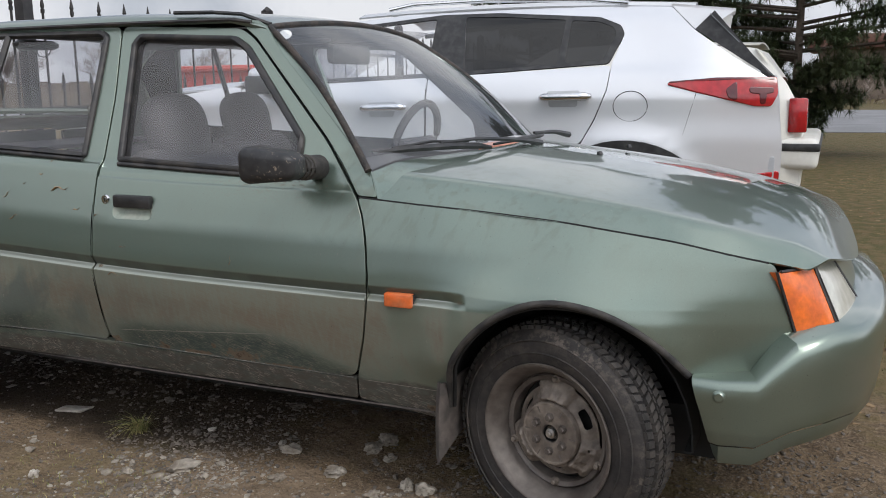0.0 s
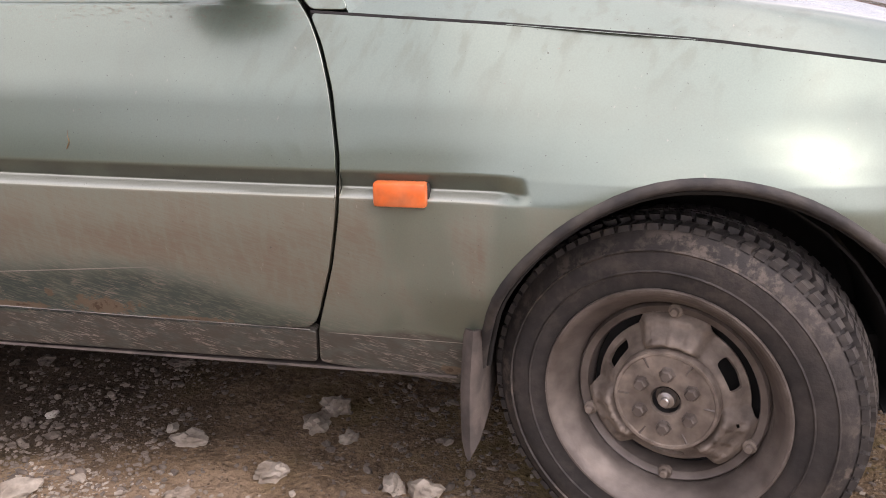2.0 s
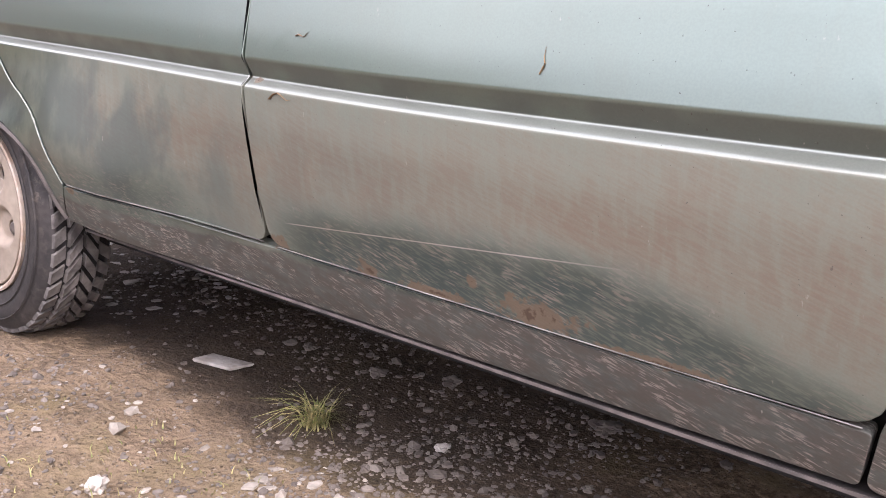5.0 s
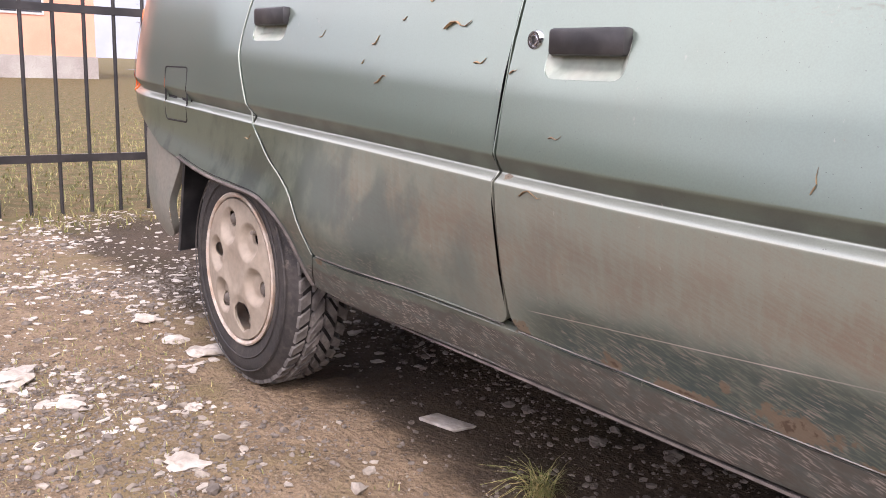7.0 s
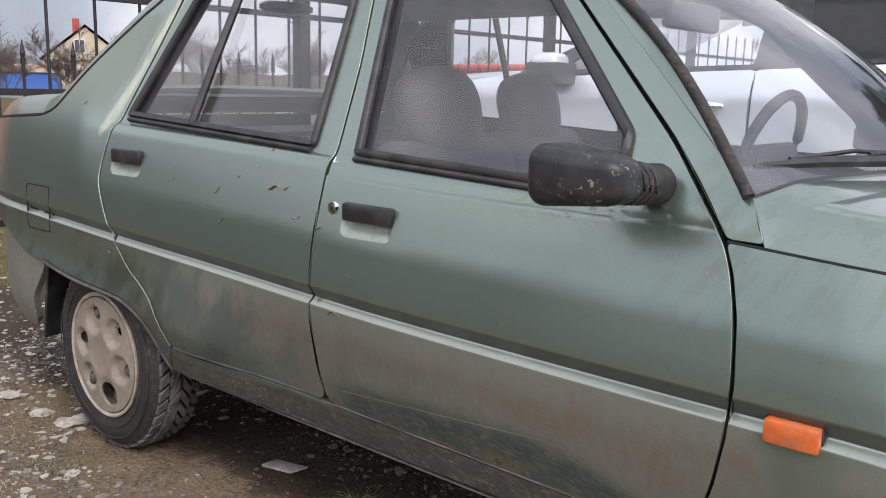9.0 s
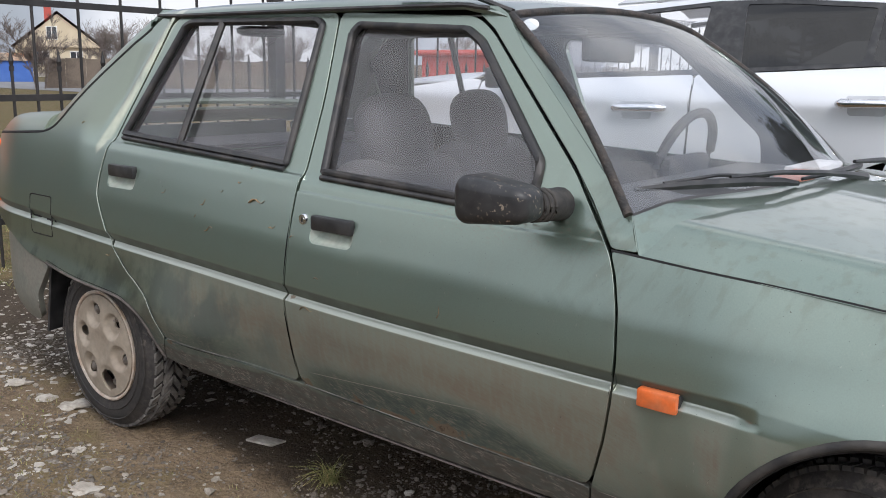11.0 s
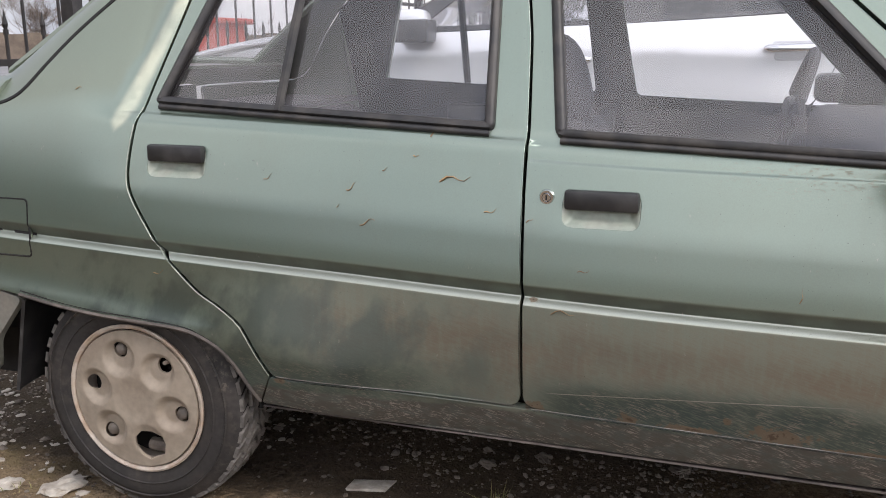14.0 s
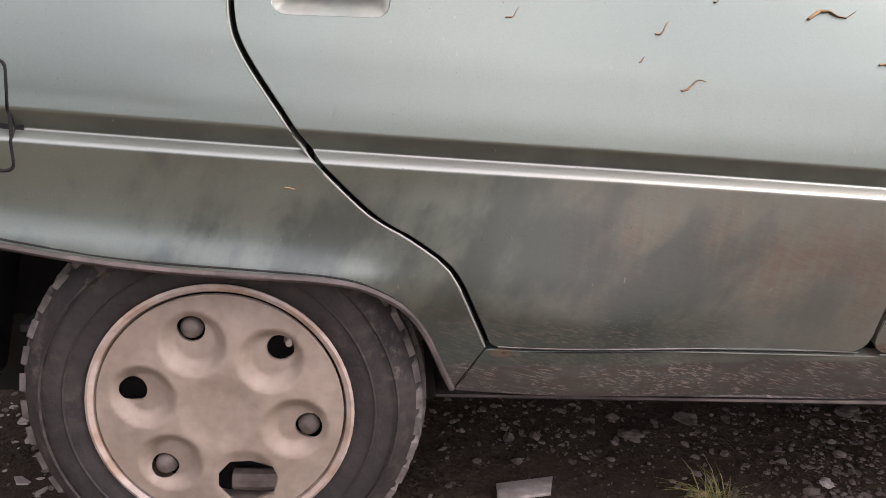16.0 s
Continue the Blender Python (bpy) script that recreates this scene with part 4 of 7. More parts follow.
def handle(x, z, parent):
    """A black flap handle over a pressed bowl; x, z is its lower left corner, 0.14 wide."""
    w = 0.138
    bowl = rounded([(x - 0.003, z - 0.034), (x + w + 0.003, z - 0.034), (x + w + 0.003, z + 0.034), (x - 0.003, z + 0.034)], 0.022)

    def dish(u, v):
        p = side(u, v)
        d = np.minimum(np.minimum(u - (x - 0.003), x + w + 0.003 - u), np.minimum(v - (z - 0.034), z + 0.04 - v))
        p[..., 1] += 0.001 + 0.014 * ease(d / 0.022)
        return p
    flap = part("handle", box(x, x + w, -0.011, 0.011, z + 0.000, z + 0.037, Matrix.Translation((0, on_side(x, z + 0.018)[1], 0))), "black", parent, "black plastic pull handle", bevel=0.006)
    return panel("handle_bowl", [tuple(p) for p in bowl], dish, "bowl", parent, "worn pale handle bowl", step=0.008, lip=0.003, roll=0.0005), flap, bowl


bowl_f = rounded([(0.992, 0.752), (1.138, 0.752), (1.138, 0.820), (0.992, 0.820)], 0.022)
bowl_r = rounded([(0.078, 0.807), (0.224, 0.807), (0.224, 0.875), (0.078, 0.875)], 0.022)
doors = {}
for name, outline, window, bowl in (("front_door", FRONT_DOOR, FRONT_WINDOW, bowl_f), ("rear_door", REAR_DOOR, REAR_WINDOW, bowl_r)):
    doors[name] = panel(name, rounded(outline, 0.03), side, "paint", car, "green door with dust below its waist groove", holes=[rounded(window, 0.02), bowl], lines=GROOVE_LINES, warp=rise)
    seal_loop("window_rubber", window, side, doors[name], 0.0115, inward=0.007, proud=0.0)
    pane = [(p.x - n.x * 0.008, p.y - n.y * 0.008) for p, n in zip(rounded(window, 0.02), outward(rounded(window, 0.02)))]

    def sunk(u, v):
        p = side(u, v)
        p[..., 1] += 0.012
        return p
    panel("window_pane", pane, sunk, "glass", doors[name], "hazy clear side window", step=0.1, lip=0.001, roll=0.0002).visible_shadow = False
    panel(name, rounded(outline, 0.03), far, "paint", car, "green door", holes=[rounded(window, 0.02)], step=0.12, warp=rise, flip=True)
handle(0.996, 0.785, doors["front_door"])
handle(0.081, 0.840, doors["rear_door"])

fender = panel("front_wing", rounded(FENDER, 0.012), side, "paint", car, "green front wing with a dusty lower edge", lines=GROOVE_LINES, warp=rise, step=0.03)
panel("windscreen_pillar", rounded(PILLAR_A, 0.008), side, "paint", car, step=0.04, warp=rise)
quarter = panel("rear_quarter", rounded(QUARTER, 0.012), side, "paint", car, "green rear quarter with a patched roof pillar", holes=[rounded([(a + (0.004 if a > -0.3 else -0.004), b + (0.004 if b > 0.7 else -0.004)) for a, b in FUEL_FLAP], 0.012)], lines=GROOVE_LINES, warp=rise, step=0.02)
panel("fuel_flap", rounded(FUEL_FLAP, 0.010), side, "paint", quarter, "square fuel flap", lines=GROOVE_LINES, warp=rise, step=0.03, lip=0.008)
panel("sill", rounded(SILL, 0.006), side, "paint", car, "scuffed sill caked with dried mud", lines=(), step=0.05)
for name, outline in (("front_wing", FENDER), ("rear_quarter", QUARTER), ("windscreen_pillar", PILLAR_A), ("sill", SILL)):
    panel(name, rounded(outline, 0.01), far, "paint", car, step=0.15, warp=rise, flip=True)


def bumper_side(u, v):
    p = side(u, v)
    p[..., 1] = 0.002 + 0.10 * np.maximum(0, (-0.42 - u) / 0.34) ** 2 + 0.10 * np.maximum(0, (0.40 - v) / 0.2) ** 2 + 0.008 * ease((v - 0.55) / 0.05)
    return p


rear_bumper = panel("rear_bumper", rounded(REAR_BUMPER, 0.02), bumper_side, "grey_bumper", car, "dusty green plastic rear bumper", step=0.03)
patch("bumper_face", lambda u, v: (-0.765 - 0.02 * math.sin(math.pi * v), 0.12 + v * (WIDTH - 0.24), 0.40 + 0.23 * u), 5, 9, "grey_bumper", rear_bumper, thick=0.01)
patch("tail_panel", lambda u, v: (-0.735 - 0.01 * math.sin(math.pi * v), 0.14 + v * (WIDTH - 0.28), 0.60 + 0.33 * u), 5, 9, "paint", car, thick=0.01)

# dark inner shell behind the panel gaps
def inner(u, v):
    p = side(u, v)
    p[..., 1] += 0.042
    return p


def grown(outline, by):
    lp = rounded(outline, 0.02)
    return [(p.x + n.x * by, p.y + n.y * by) for p, n in zip(lp, outward(lp))]


shell = [(0.33, 0.31), (1.95, 0.30), (1.90, 0.40), (1.93, 0.60), (1.90, 0.83), (1.83, 0.87), (1.42, 1.265), (1.33, 1.318), (0.15, 1.330), (-0.06, 1.20), (-0.06, 0.60), (0.10, 0.56), (0.25, 0.47)]
panel("inner_frame", shell, inner, "dark", car, holes=[grown(FRONT_WINDOW, -0.004), grown(REAR_WINDOW, -0.004)], step=0.08, lip=0.002, roll=0.0003, warp=rise)

def inner_far(u, v):
    p = inner(u, v)
    p[..., 1] = WIDTH - p[..., 1]
    return p


panel("inner_frame", shell, inner_far, "dark", car, holes=[grown(FRONT_WINDOW, -0.004), grown(REAR_WINDOW, -0.004)], step=0.08, lip=0.002, roll=0.0003, warp=rise, flip=True)


def recess(u, v):
    p = side(u, v)
    p[..., 1] += 0.010
    return p


panel("flap_recess", [(-0.222, 0.598), (-0.222, 0.756), (-0.386, 0.756), (-0.386, 0.598)], recess, "dark", quarter, step=0.03, lip=0.002, roll=0.0003, warp=rise)
part("flap_gap", tube([on_side(p.x, p.y, -0.0005) for p in rounded([(a + (0.002 if a > -0.3 else -0.002), b + (0.002 if b > 0.7 else -0.002)) for a, b in FUEL_FLAP], 0.012)], 0.0024, 5, closed=True), "dark", quarter)
part("lid_gap", tube([on_side(a - 0.001, b + 0.001, -0.004) for a, b in curve(LID_GAP, 4)], 0.0065, 6), "dark", quarter)

# roof and rails
roof_line = profile([(-0.1, 1.325), (0.03, 1.345), (0.3, 1.352), (0.8, 1.352), (1.2, 1.338), (1.33, 1.322), (1.42, 1.295)], 0.03)


def roof(u, v):
    # u from the rear to the front edge, v across
    bow = 1 - (2 * v - 1) ** 2
    x = (0.035 - 0.06 * bow) + u * (1.395 + 0.03 * bow - 0.035 + 0.06 * bow)
    e = float(roof_line(x))
    edge = min(v, 1 - v) * (WIDTH - 2 * 0.262)
    y0 = 0.262 + 0.012 * u
    gut = 1.323 if x < 1.28 else 1.323 - 0.25 * (x - 1.28)
    z = gut + (e - gut) * (1 - math.exp(-edge / 0.018)) + 0.035 * (1 - math.exp(-edge / 0.25))
    y = y0 + v * (WIDTH - 2 * y0)
    return (x, y, z)


VS = np.concatenate([[0, 0.004, 0.01, 0.017, 0.026, 0.04, 0.06, 0.09], np.linspace(0.13, 0.87, 12), [0.91, 0.94, 0.96, 0.974, 0.983, 0.99, 0.996, 1]])
patch("roof", roof, 24, 0, "paint", car, "green roof", thick=-0.012, vs=VS)
part("roof_gutter", tube([(1.35, 0.268, 1.312), (1.28, 0.262, 1.3215), (0.8, 0.258, 1.3255), (0.15, 0.256, 1.3265), (0.05, 0.26, 1.33)], 0.006, 6), "seal", car)
part("roof_strip", tube([(1.06, 0.285, 1.351), (1.2, 0.29, 1.347), (1.30, 0.295, 1.338), (1.395, 0.30, 1.306)], 0.009, 6, flat=0.7), "seal", car, "black rubber roof strip")
patch("headliner", lambda u, v: (0.05 + 1.28 * u, 0.29 + v * (WIDTH - 0.58), 1.300 + 0.03 * math.sin(math.pi * v)), 6, 6, "liner", car, thick=0.004)

# bonnet
hood_z = profile(HOOD_EDGE + [(2.875, 0.712)], 0.02)
hood_mid = profile([(1.80, 0.955), (2.0, 0.935), (2.25, 0.907), (2.5, 0.870), (2.71, 0.825), (2.85, 0.787), (2.92, 0.748), (2.97, 0.70), (3.0, 0.66)], 0.018)


shoulder = profile([(0.0, 0.0), (0.062, 1.0), (1.7, 1.0)], 0.011)


def hood(u, v):
    bow = 1 - (2 * v - 1) ** 2
    x0, x1 = 1.858 + 0.15 * bow**0.7, 2.872 + 0.128 * bow**0.55
    x = x0 + u * (x1 - x0)
    ze = float(hood_z(min(x, 2.875))) - 0.10 * max(0.0, x - 2.875)
    y0 = float(side(np.array([min(x, 2.86)]), np.array([ze]))[0][1]) + 0.001
    edge = min(v, 1 - v) * (WIDTH - 2 * y0)
    crown = float(shoulder(edge)) * 0.52 + 0.48 * bow
    zm = float(hood_mid(x))
    return (x, y0 + v * (WIDTH - 2 * y0), ze + (zm - ze) * crown)


hood_us = np.concatenate([np.linspace(0, 0.8, 22), np.linspace(0.82, 1, 14)])
hood_vs = np.concatenate([[0, 0.004, 0.009, 0.015, 0.021, 0.027, 0.033, 0.038, 0.042, 0.046, 0.050, 0.054, 0.059, 0.065, 0.075, 0.10, 0.13], np.linspace(0.18, 0.82, 14), [0.87, 0.90, 0.925, 0.945, 0.96, 0.97, 0.978, 0.985, 0.991, 0.996, 1]])
bonnet = patch("bonnet", hood, 0, 0, "paint", car, "green bonnet reflecting sky and branches", thick=0.005, us=hood_us, vs=hood_vs)
for x, y in ((2.255, 0.80), (2.27, 1.16)):
    zz = float(hood_mid(x)) - 0.002
    part("washer_jet", rod((x, y, zz), (x - 0.004, y, zz + 0.013), 0.011, 0.008), "black", bonnet, bevel=0.002)


part("bonnet_gap", tube([on_side(a, float(hood_z(a)) - 0.0035, -0.003) for a in np.linspace(1.80, 2.80, 24)], 0.0036, 6), "dark", fender)

# windscreen, rear window
def screen(u, v):
    # u from the bottom to the top, v across
    bow = 1 - (2 * v - 1) ** 2
    yb, yt = 0.098, 0.292
    b = Vector((1.815 + 0.135 * bow, yb + v * (WIDTH - 2 * yb), 0.908 + 0.030 * (1 - math.exp(-min(v, 1 - v) / 0.05))))
    t = Vector((1.398 + 0.022 * bow, yt + v * (WIDTH - 2 * yt), 1.297 + 0.032 * bow))
    p = b.lerp(t, u)
    return (p.x + 0.018 * math.sin(math.pi * u), p.y, p.z + 0.018 * math.sin(math.pi * u))


patch("windscreen", screen, 12, 16, "wind", car, "dusty windscreen reflecting pine branches").visible_shadow = False
rim = [screen(u, 0) for u in np.linspace(0.0, 1, 14)] + [screen(1, v) for v in np.linspace(0.04, 0.96, 16)] + [screen(u, 1) for u in np.linspace(1, 0, 12)]
part("windscreen_rubber", tube(rim, 0.0095, 8), "old_rubber", car, "cracked black windscreen rubber", sharp=60)
patch("scuttle", lambda u, v: (lambda b, h: tuple(b.lerp(h, u)))(Vector(screen(0, v)) - Vector((0, 0, 0.006)), Vector(hood(0, v)) - Vector((0.0, 0, 0.003))), 3, 16, "paint", car, thick=-0.01)
pillar_edge = profile([(0.905, 1.820), (1.074, 1.63), (1.224, 1.462), (1.300, 1.395)], 0.01)


def screen_frame(u, v):
    q = Vector(screen(u, 0))
    e = on_side(float(pillar_edge(q.z)) - 0.004, min(q.z, 1.31), -0.001)
    return tuple(e.lerp(q + Vector((0, 0.012, 0)), v))


patch("screen_frame", screen_frame, 12, 3, "paint", car, thick=0.006)
patch("screen_frame", lambda u, v: (lambda p: (p[0], WIDTH - p[1], p[2]))(screen_frame(u, v)), 12, 3, "paint", car, thick=0.006)
part("inspection_sticker", lathe([(0.0, -0.0015), (0.019, -0.0015), (0.019, 0.0)], (1.432, 0.318, 1.276), Matrix.Rotation(radians(-48), 4, "X") @ Matrix.Rotation(radians(20), 4, "Z"), 20), "sticker", car, "round white windscreen sticker")


def rear_screen(u, v):
    b, t = Vector((-0.42, 0.205 + v * (WIDTH - 0.41), 1.022)), Vector((0.03, 0.30 + v * (WIDTH - 0.60), 1.340))
    p = b.lerp(t, u)
    bow = math.sin(math.pi * v)
    return (p.x - 0.05 * bow, p.y, p.z + 0.015 * bow)


patch("rear_window", rear_screen, 6, 10, "glass", car, "sloping rear window").visible_shadow = False
part("rear_window_rubber", tube([rear_screen(u, 0) for u in np.linspace(0, 1, 6)] + [rear_screen(1, v) for v in np.linspace(0.05, 0.95, 8)] + [rear_screen(u, 1) for u in np.linspace(1, 0, 6)] + [rear_screen(0, v) for v in np.linspace(0.95, 0.05, 8)], 0.014, 6, closed=True), "paint", car)


def deck(u, v):
    x = -0.338 - 0.412 * u
    y0 = float(side(np.array([x]), np.array([0.948]))[0][1]) + 0.001
    edge = min(v, 1 - v) * (WIDTH - 2 * y0)
    seam = 0.957 - 0.026 * u
    top = 1.018 - 0.020 * u - 0.055 * max(0.0, (u - 0.72) / 0.28) ** 2
    return (x - 0.015 * math.sin(math.pi * v), y0 + v * (WIDTH - 2 * y0), seam + (top - seam) * (1 - math.exp(-edge / 0.026)))


def surround(u, v):
    # the lid's flange beside the rear window
    k = u * 5.999
    i = int(k)
    a = Vector(LID_GAP[6 - i]).lerp(Vector(LID_GAP[5 - i]) if i < 6 else Vector(LID_GAP[0]), k - i)
    g = on_side(a.x - 0.005, a.y + 0.003)
    w = Vector(rear_screen(min(1.0, max(0.0, (g.z - 0.975) / 0.345)), 0.0)) + Vector((0, 0.004, 0.002))
    p = g.lerp(w, v)
    return (p.x, p.y - 0.012 * math.sin(math.pi * v), p.z + 0.014 * math.sin(math.pi * v))


patch("rear_window_frame", surround, 24, 7, "paint", car, "green flange beside the rear window", thick=0.006)
patch("rear_window_frame", lambda u, v: (lambda p: (p[0], WIDTH - p[1], p[2]))(surround(u, v)), 12, 4, "paint", car, thick=0.006)


patch("boot_lid", deck, 14, 0, "paint", car, "green boot lid", thick=-0.01, vs=VS)
tail = part("tail_lamp", box(-0.770, -0.705, 0.165, 0.55, 0.665, 0.915), "red", car, "amber and red tail lamp", bevel=0.012)
panel("side_lens", rounded([(-0.742, 0.668), (-0.742, 0.905), (-0.712, 0.900), (-0.700, 0.675)], 0.008), lambda u, v: side(u, v) - np.array([[0.0, 0.004, 0.0]]), "amber", tail, "amber wrap-round lens", step=0.02, lip=0.02)
part("turn_lens", box(-0.766, -0.700, 0.128, 0.20, 0.668, 0.912), "amber", tail, bevel=0.012)

# front bumper: a shell swept round the nose
plan = [(2.655, 0.040), (2.72, 0.030), (2.80, 0.044), (2.88, 0.082), (2.95, 0.150), (3.015, 0.250), (3.06, 0.42), (3.08, 0.60), (3.085, WIDTH / 2)]
plan += [(x, WIDTH - y) for x, y in plan[::-1][1:]]


def sweep(name, section, mat, parent, label=""):
    """section: (inward offset, height) pairs, swept along the nose's plan."""
    rows = []
    n = len(plan)
    for i, (x, y) in enumerate(plan):
        a, c = Vector(plan[max(0, i - 1)]), Vector(plan[min(n - 1, i + 1)])
        d = (c - a).normalized()
        inw = Vector((-d.y, d.x))
        k = min(1.0, max(0.0, (x - 2.79) / 0.12))
        rows.append([(x + inw.x * o + (0.28 * (0.467 - z0) if i in (0, n - 1) else 0.0), y + inw.y * o, z0 + (z1 - z0) * k * k * (3 - 2 * k)) for o, z0, z1 in section])
    verts = [p for row in rows for p in row]
    m = len(section)
    faces = [(i * m + j, (i + 1) * m + j, (i + 1) * m + j + 1, i * m + j + 1) for i in range(n - 1) for j in range(m - 1)]
    ob = from_data(name, verts, [f[::-1] for f in faces], mat, parent, label, sharp=40)
    return ob


bumper = sweep("front_bumper", [(0.09, 0.474, 0.590), (0.018, 0.472, 0.575), (0.006, 0.465, 0.560), (0.0, 0.452, 0.54), (0.0, 0.42, 0.49), (0.006, 0.39, 0.45), (0.008, 0.36, 0.41), (0.012, 0.325, 0.37), (0.016, 0.318, 0.362)], "bumper", car, "green painted front bumper")
sweep("bumper_spoiler", [(0.019, 0.314, 0.358), (0.022, 0.29, 0.335), (0.034, 0.268, 0.315), (0.09, 0.262, 0.31)], "bumper", bumper, "scraped lower lip")
part("bumper_bolt", lathe([(0.0, -0.005), (0.009, -0.005), (0.012, -0.001), (0.015, 0.0), (0.015, 0.004)], (2.718, 0.030, 0.437), None, 20), "bumper", bumper)


# front lamps
def lamp_patch(name, a0, a1, b0, b1, mat, label, bulge=0.01):
    a0, a1, b0, b1 = map(Vector, (a0, a1, b0, b1))

    def fn(u, v):
        p = a0.lerp(a1, u).lerp(b0.lerp(b1, u), v)
        k = bulge * math.sin(math.pi * u) ** 0.5 * math.sin(math.pi * v) ** 0.5
        return (p.x + k, p.y - k * 0.7, p.z)
    ob = patch(name, fn, 8, 8, mat, car, label, thick=-0.02)
    part("lens_frame", tube([fn(u, 0) for u in np.linspace(0, 1, 8)] + [fn(1, v) for v in np.linspace(0.1, 1, 7)] + [fn(u, 1) for u in np.linspace(0.9, 0, 7)] + [fn(0, v) for v in np.linspace(0.9, 0.1, 6)], 0.004, 5, closed=True), "black", ob)
    return ob


lamp_patch("front_turn_lamp", (2.875, 0.152, 0.535), (2.820, 0.118, 0.710), (2.962, 0.235, 0.543), (2.893, 0.225, 0.706), "amber", "amber front turn lamp")
lamp_patch("head_lamp", (2.966, 0.243, 0.547), (2.897, 0.232, 0.704), (3.008, 0.50, 0.562), (2.925, 0.46, 0.698), "lens", "clouded rectangular head lamp")
lamp_patch("head_lamp", (3.008, WIDTH - 0.50, 0.562), (2.925, WIDTH - 0.46, 0.698), (2.966, WIDTH - 0.243, 0.547), (2.897, WIDTH - 0.232, 0.704), "lens", "clouded rectangular head lamp")
patch("nose_panel", lambda u, v: (2.99 + 0.02 * math.sin(math.pi * v) - 0.05 * u, 0.46 + v * (WIDTH - 0.92), 0.56 + 0.115 * u), 4, 8, "paint", car, thick=-0.01)
patch("nose_backing", lambda u, v: (2.84 + 0.1 * math.sin(math.pi * v), 0.20 + v * (WIDTH - 0.40), 0.36 + 0.33 * u), 4, 8, "dark", car, thick=-0.01)

# side indicator
ind = part("side_indicator", box(1.898, 1.976, -0.011, 0.022, 0.574, 0.610, Matrix.Translation((0, on_side(1.93, 0.57)[1], 0.001))), "amber_side", fender, "faded orange side indicator", bevel=0.005)
part("indicator_base", box(1.8955, 1.9785, -0.002, 0.022, 0.5715, 0.609, Matrix.Translation((0, on_side(1.93, 0.57)[1] + 0.002, 0))), "rubber", ind, bevel=0.003)

# arch strips, liners, flaps, underside
part("arch_strip", tube([tuple(on_side(p.x, p.y, -0.001)) for p in [Vector(a) for a in ARCH]], 0.0085, 8), "rubber", fender, "black rubber wheel arch strip", sharp=60)
part("arch_lip", tube([on_side(Vector(a).x + (2.345 - Vector(a).x) * 0.03, Vector(a).y - 0.011 * (1 - abs(Vector(a).x - 2.345) / 0.36), -0.012) for a in ARCH], 0.006, 6), "dark", fender, sharp=60)
for hub, r, wing in ((HUB_F, 0.335, fender), (Vector((-0.01, 0.05, 0.22)), 0.30, quarter)):
    patch("arch_liner", lambda u, v: (hub.x + 0.01 + (r * 0.97) * math.cos(math.pi * (-0.12 + 1.24 * u)), 0.105 + 0.265 * v, max(0.262, hub.z + r * math.sin(math.pi * (-0.12 + 1.24 * u)))), 22, 4, "dark", wing, thick=0.004)
    patch("arch_wall", lambda u, v: (hub.x + (2 * u - 1) * r, 0.375, 0.24 + v * (hub.z + r - 0.22)), 3, 3, "dark", wing, thick=0.004)


flap_path = [(2.017, 0.068), (2.024, 0.054), (2.036, 0.046), (2.047, 0.062), (2.052, 0.12), (2.054, 0.20)]


def flap_at(u, v):
    k = v * (len(flap_path) - 1)
    i = min(int(k), len(flap_path) - 2)
    p = Vector(flap_path[i]).lerp(Vector(flap_path[i + 1]), k - i)
    droop = (0.222 - 0.05 * abs(2 * v - 0.6)) * u
    return (p.x - 0.004 * u * u - 0.005 * math.sin(3 * u), p.y - 0.004 * u * (1 - v), 0.374 - droop)


patch("mud_flap", flap_at, 10, 14, "flap", fender, "worn grey rubber mud flap", thick=0.006)
patch("mud_flap", lambda u, v: (-0.285 - 0.035 * v - 0.05 * u, 0.010 + 0.06 * v + 0.13 * v * v, 0.50 - 0.235 * u), 6, 6, "black", quarter, "black rear mud flap", thick=0.008)
part("underbody", box(-0.66, 2.75, 0.22, WIDTH - 0.22, 0.21, 0.34), "dark", car)
patch("sill_underside", lambda u, v: (0.30 + 1.70 * u, 0.095 + 0.15 * v, 0.272 - 0.02 * v), 4, 3, "flap", car, thick=-0.004)
patch("floor_pan", lambda u, v: (-0.3 + 2.2 * u, 0.12 + v * (WIDTH - 0.24), 0.35), 3, 3, "trim", car, thick=0.01)

# door mirror
mirror_bm = box(1.556, 1.708, -0.122, -0.015, 0.887, 0.982)
bmesh.ops.bevel(mirror_bm, geom=mirror_bm.edges[:], offset=0.027, segments=5, affect="EDGES", profile=0.5)
for v in mirror_bm.verts:
    k = max(0.0, (v.co.x - 1.556) / 0.152)
    v.co.z = 0.933 + (v.co.z - 0.933) * (1.0 - 0.36 * k * k) - 0.004 * k
    v.co.y = -0.070 + (v.co.y + 0.070) * (1.0 - 0.30 * k * k) + 0.012 * k
mirror = part("door_mirror", mirror_bm, "muddy_black", doors["front_door"], "scuffed black door mirror")
arm = tube([(1.668, -0.052, 0.928), (1.676, -0.030, 0.926), (1.676, -0.006, 0.923), (1.672, 0.03, 0.919), (1.668, 0.09, 0.915)], [0.026, 0.029, 0.029, 0.031, 0.034], 14)
part("mirror_arm", arm, "rubber", mirror)
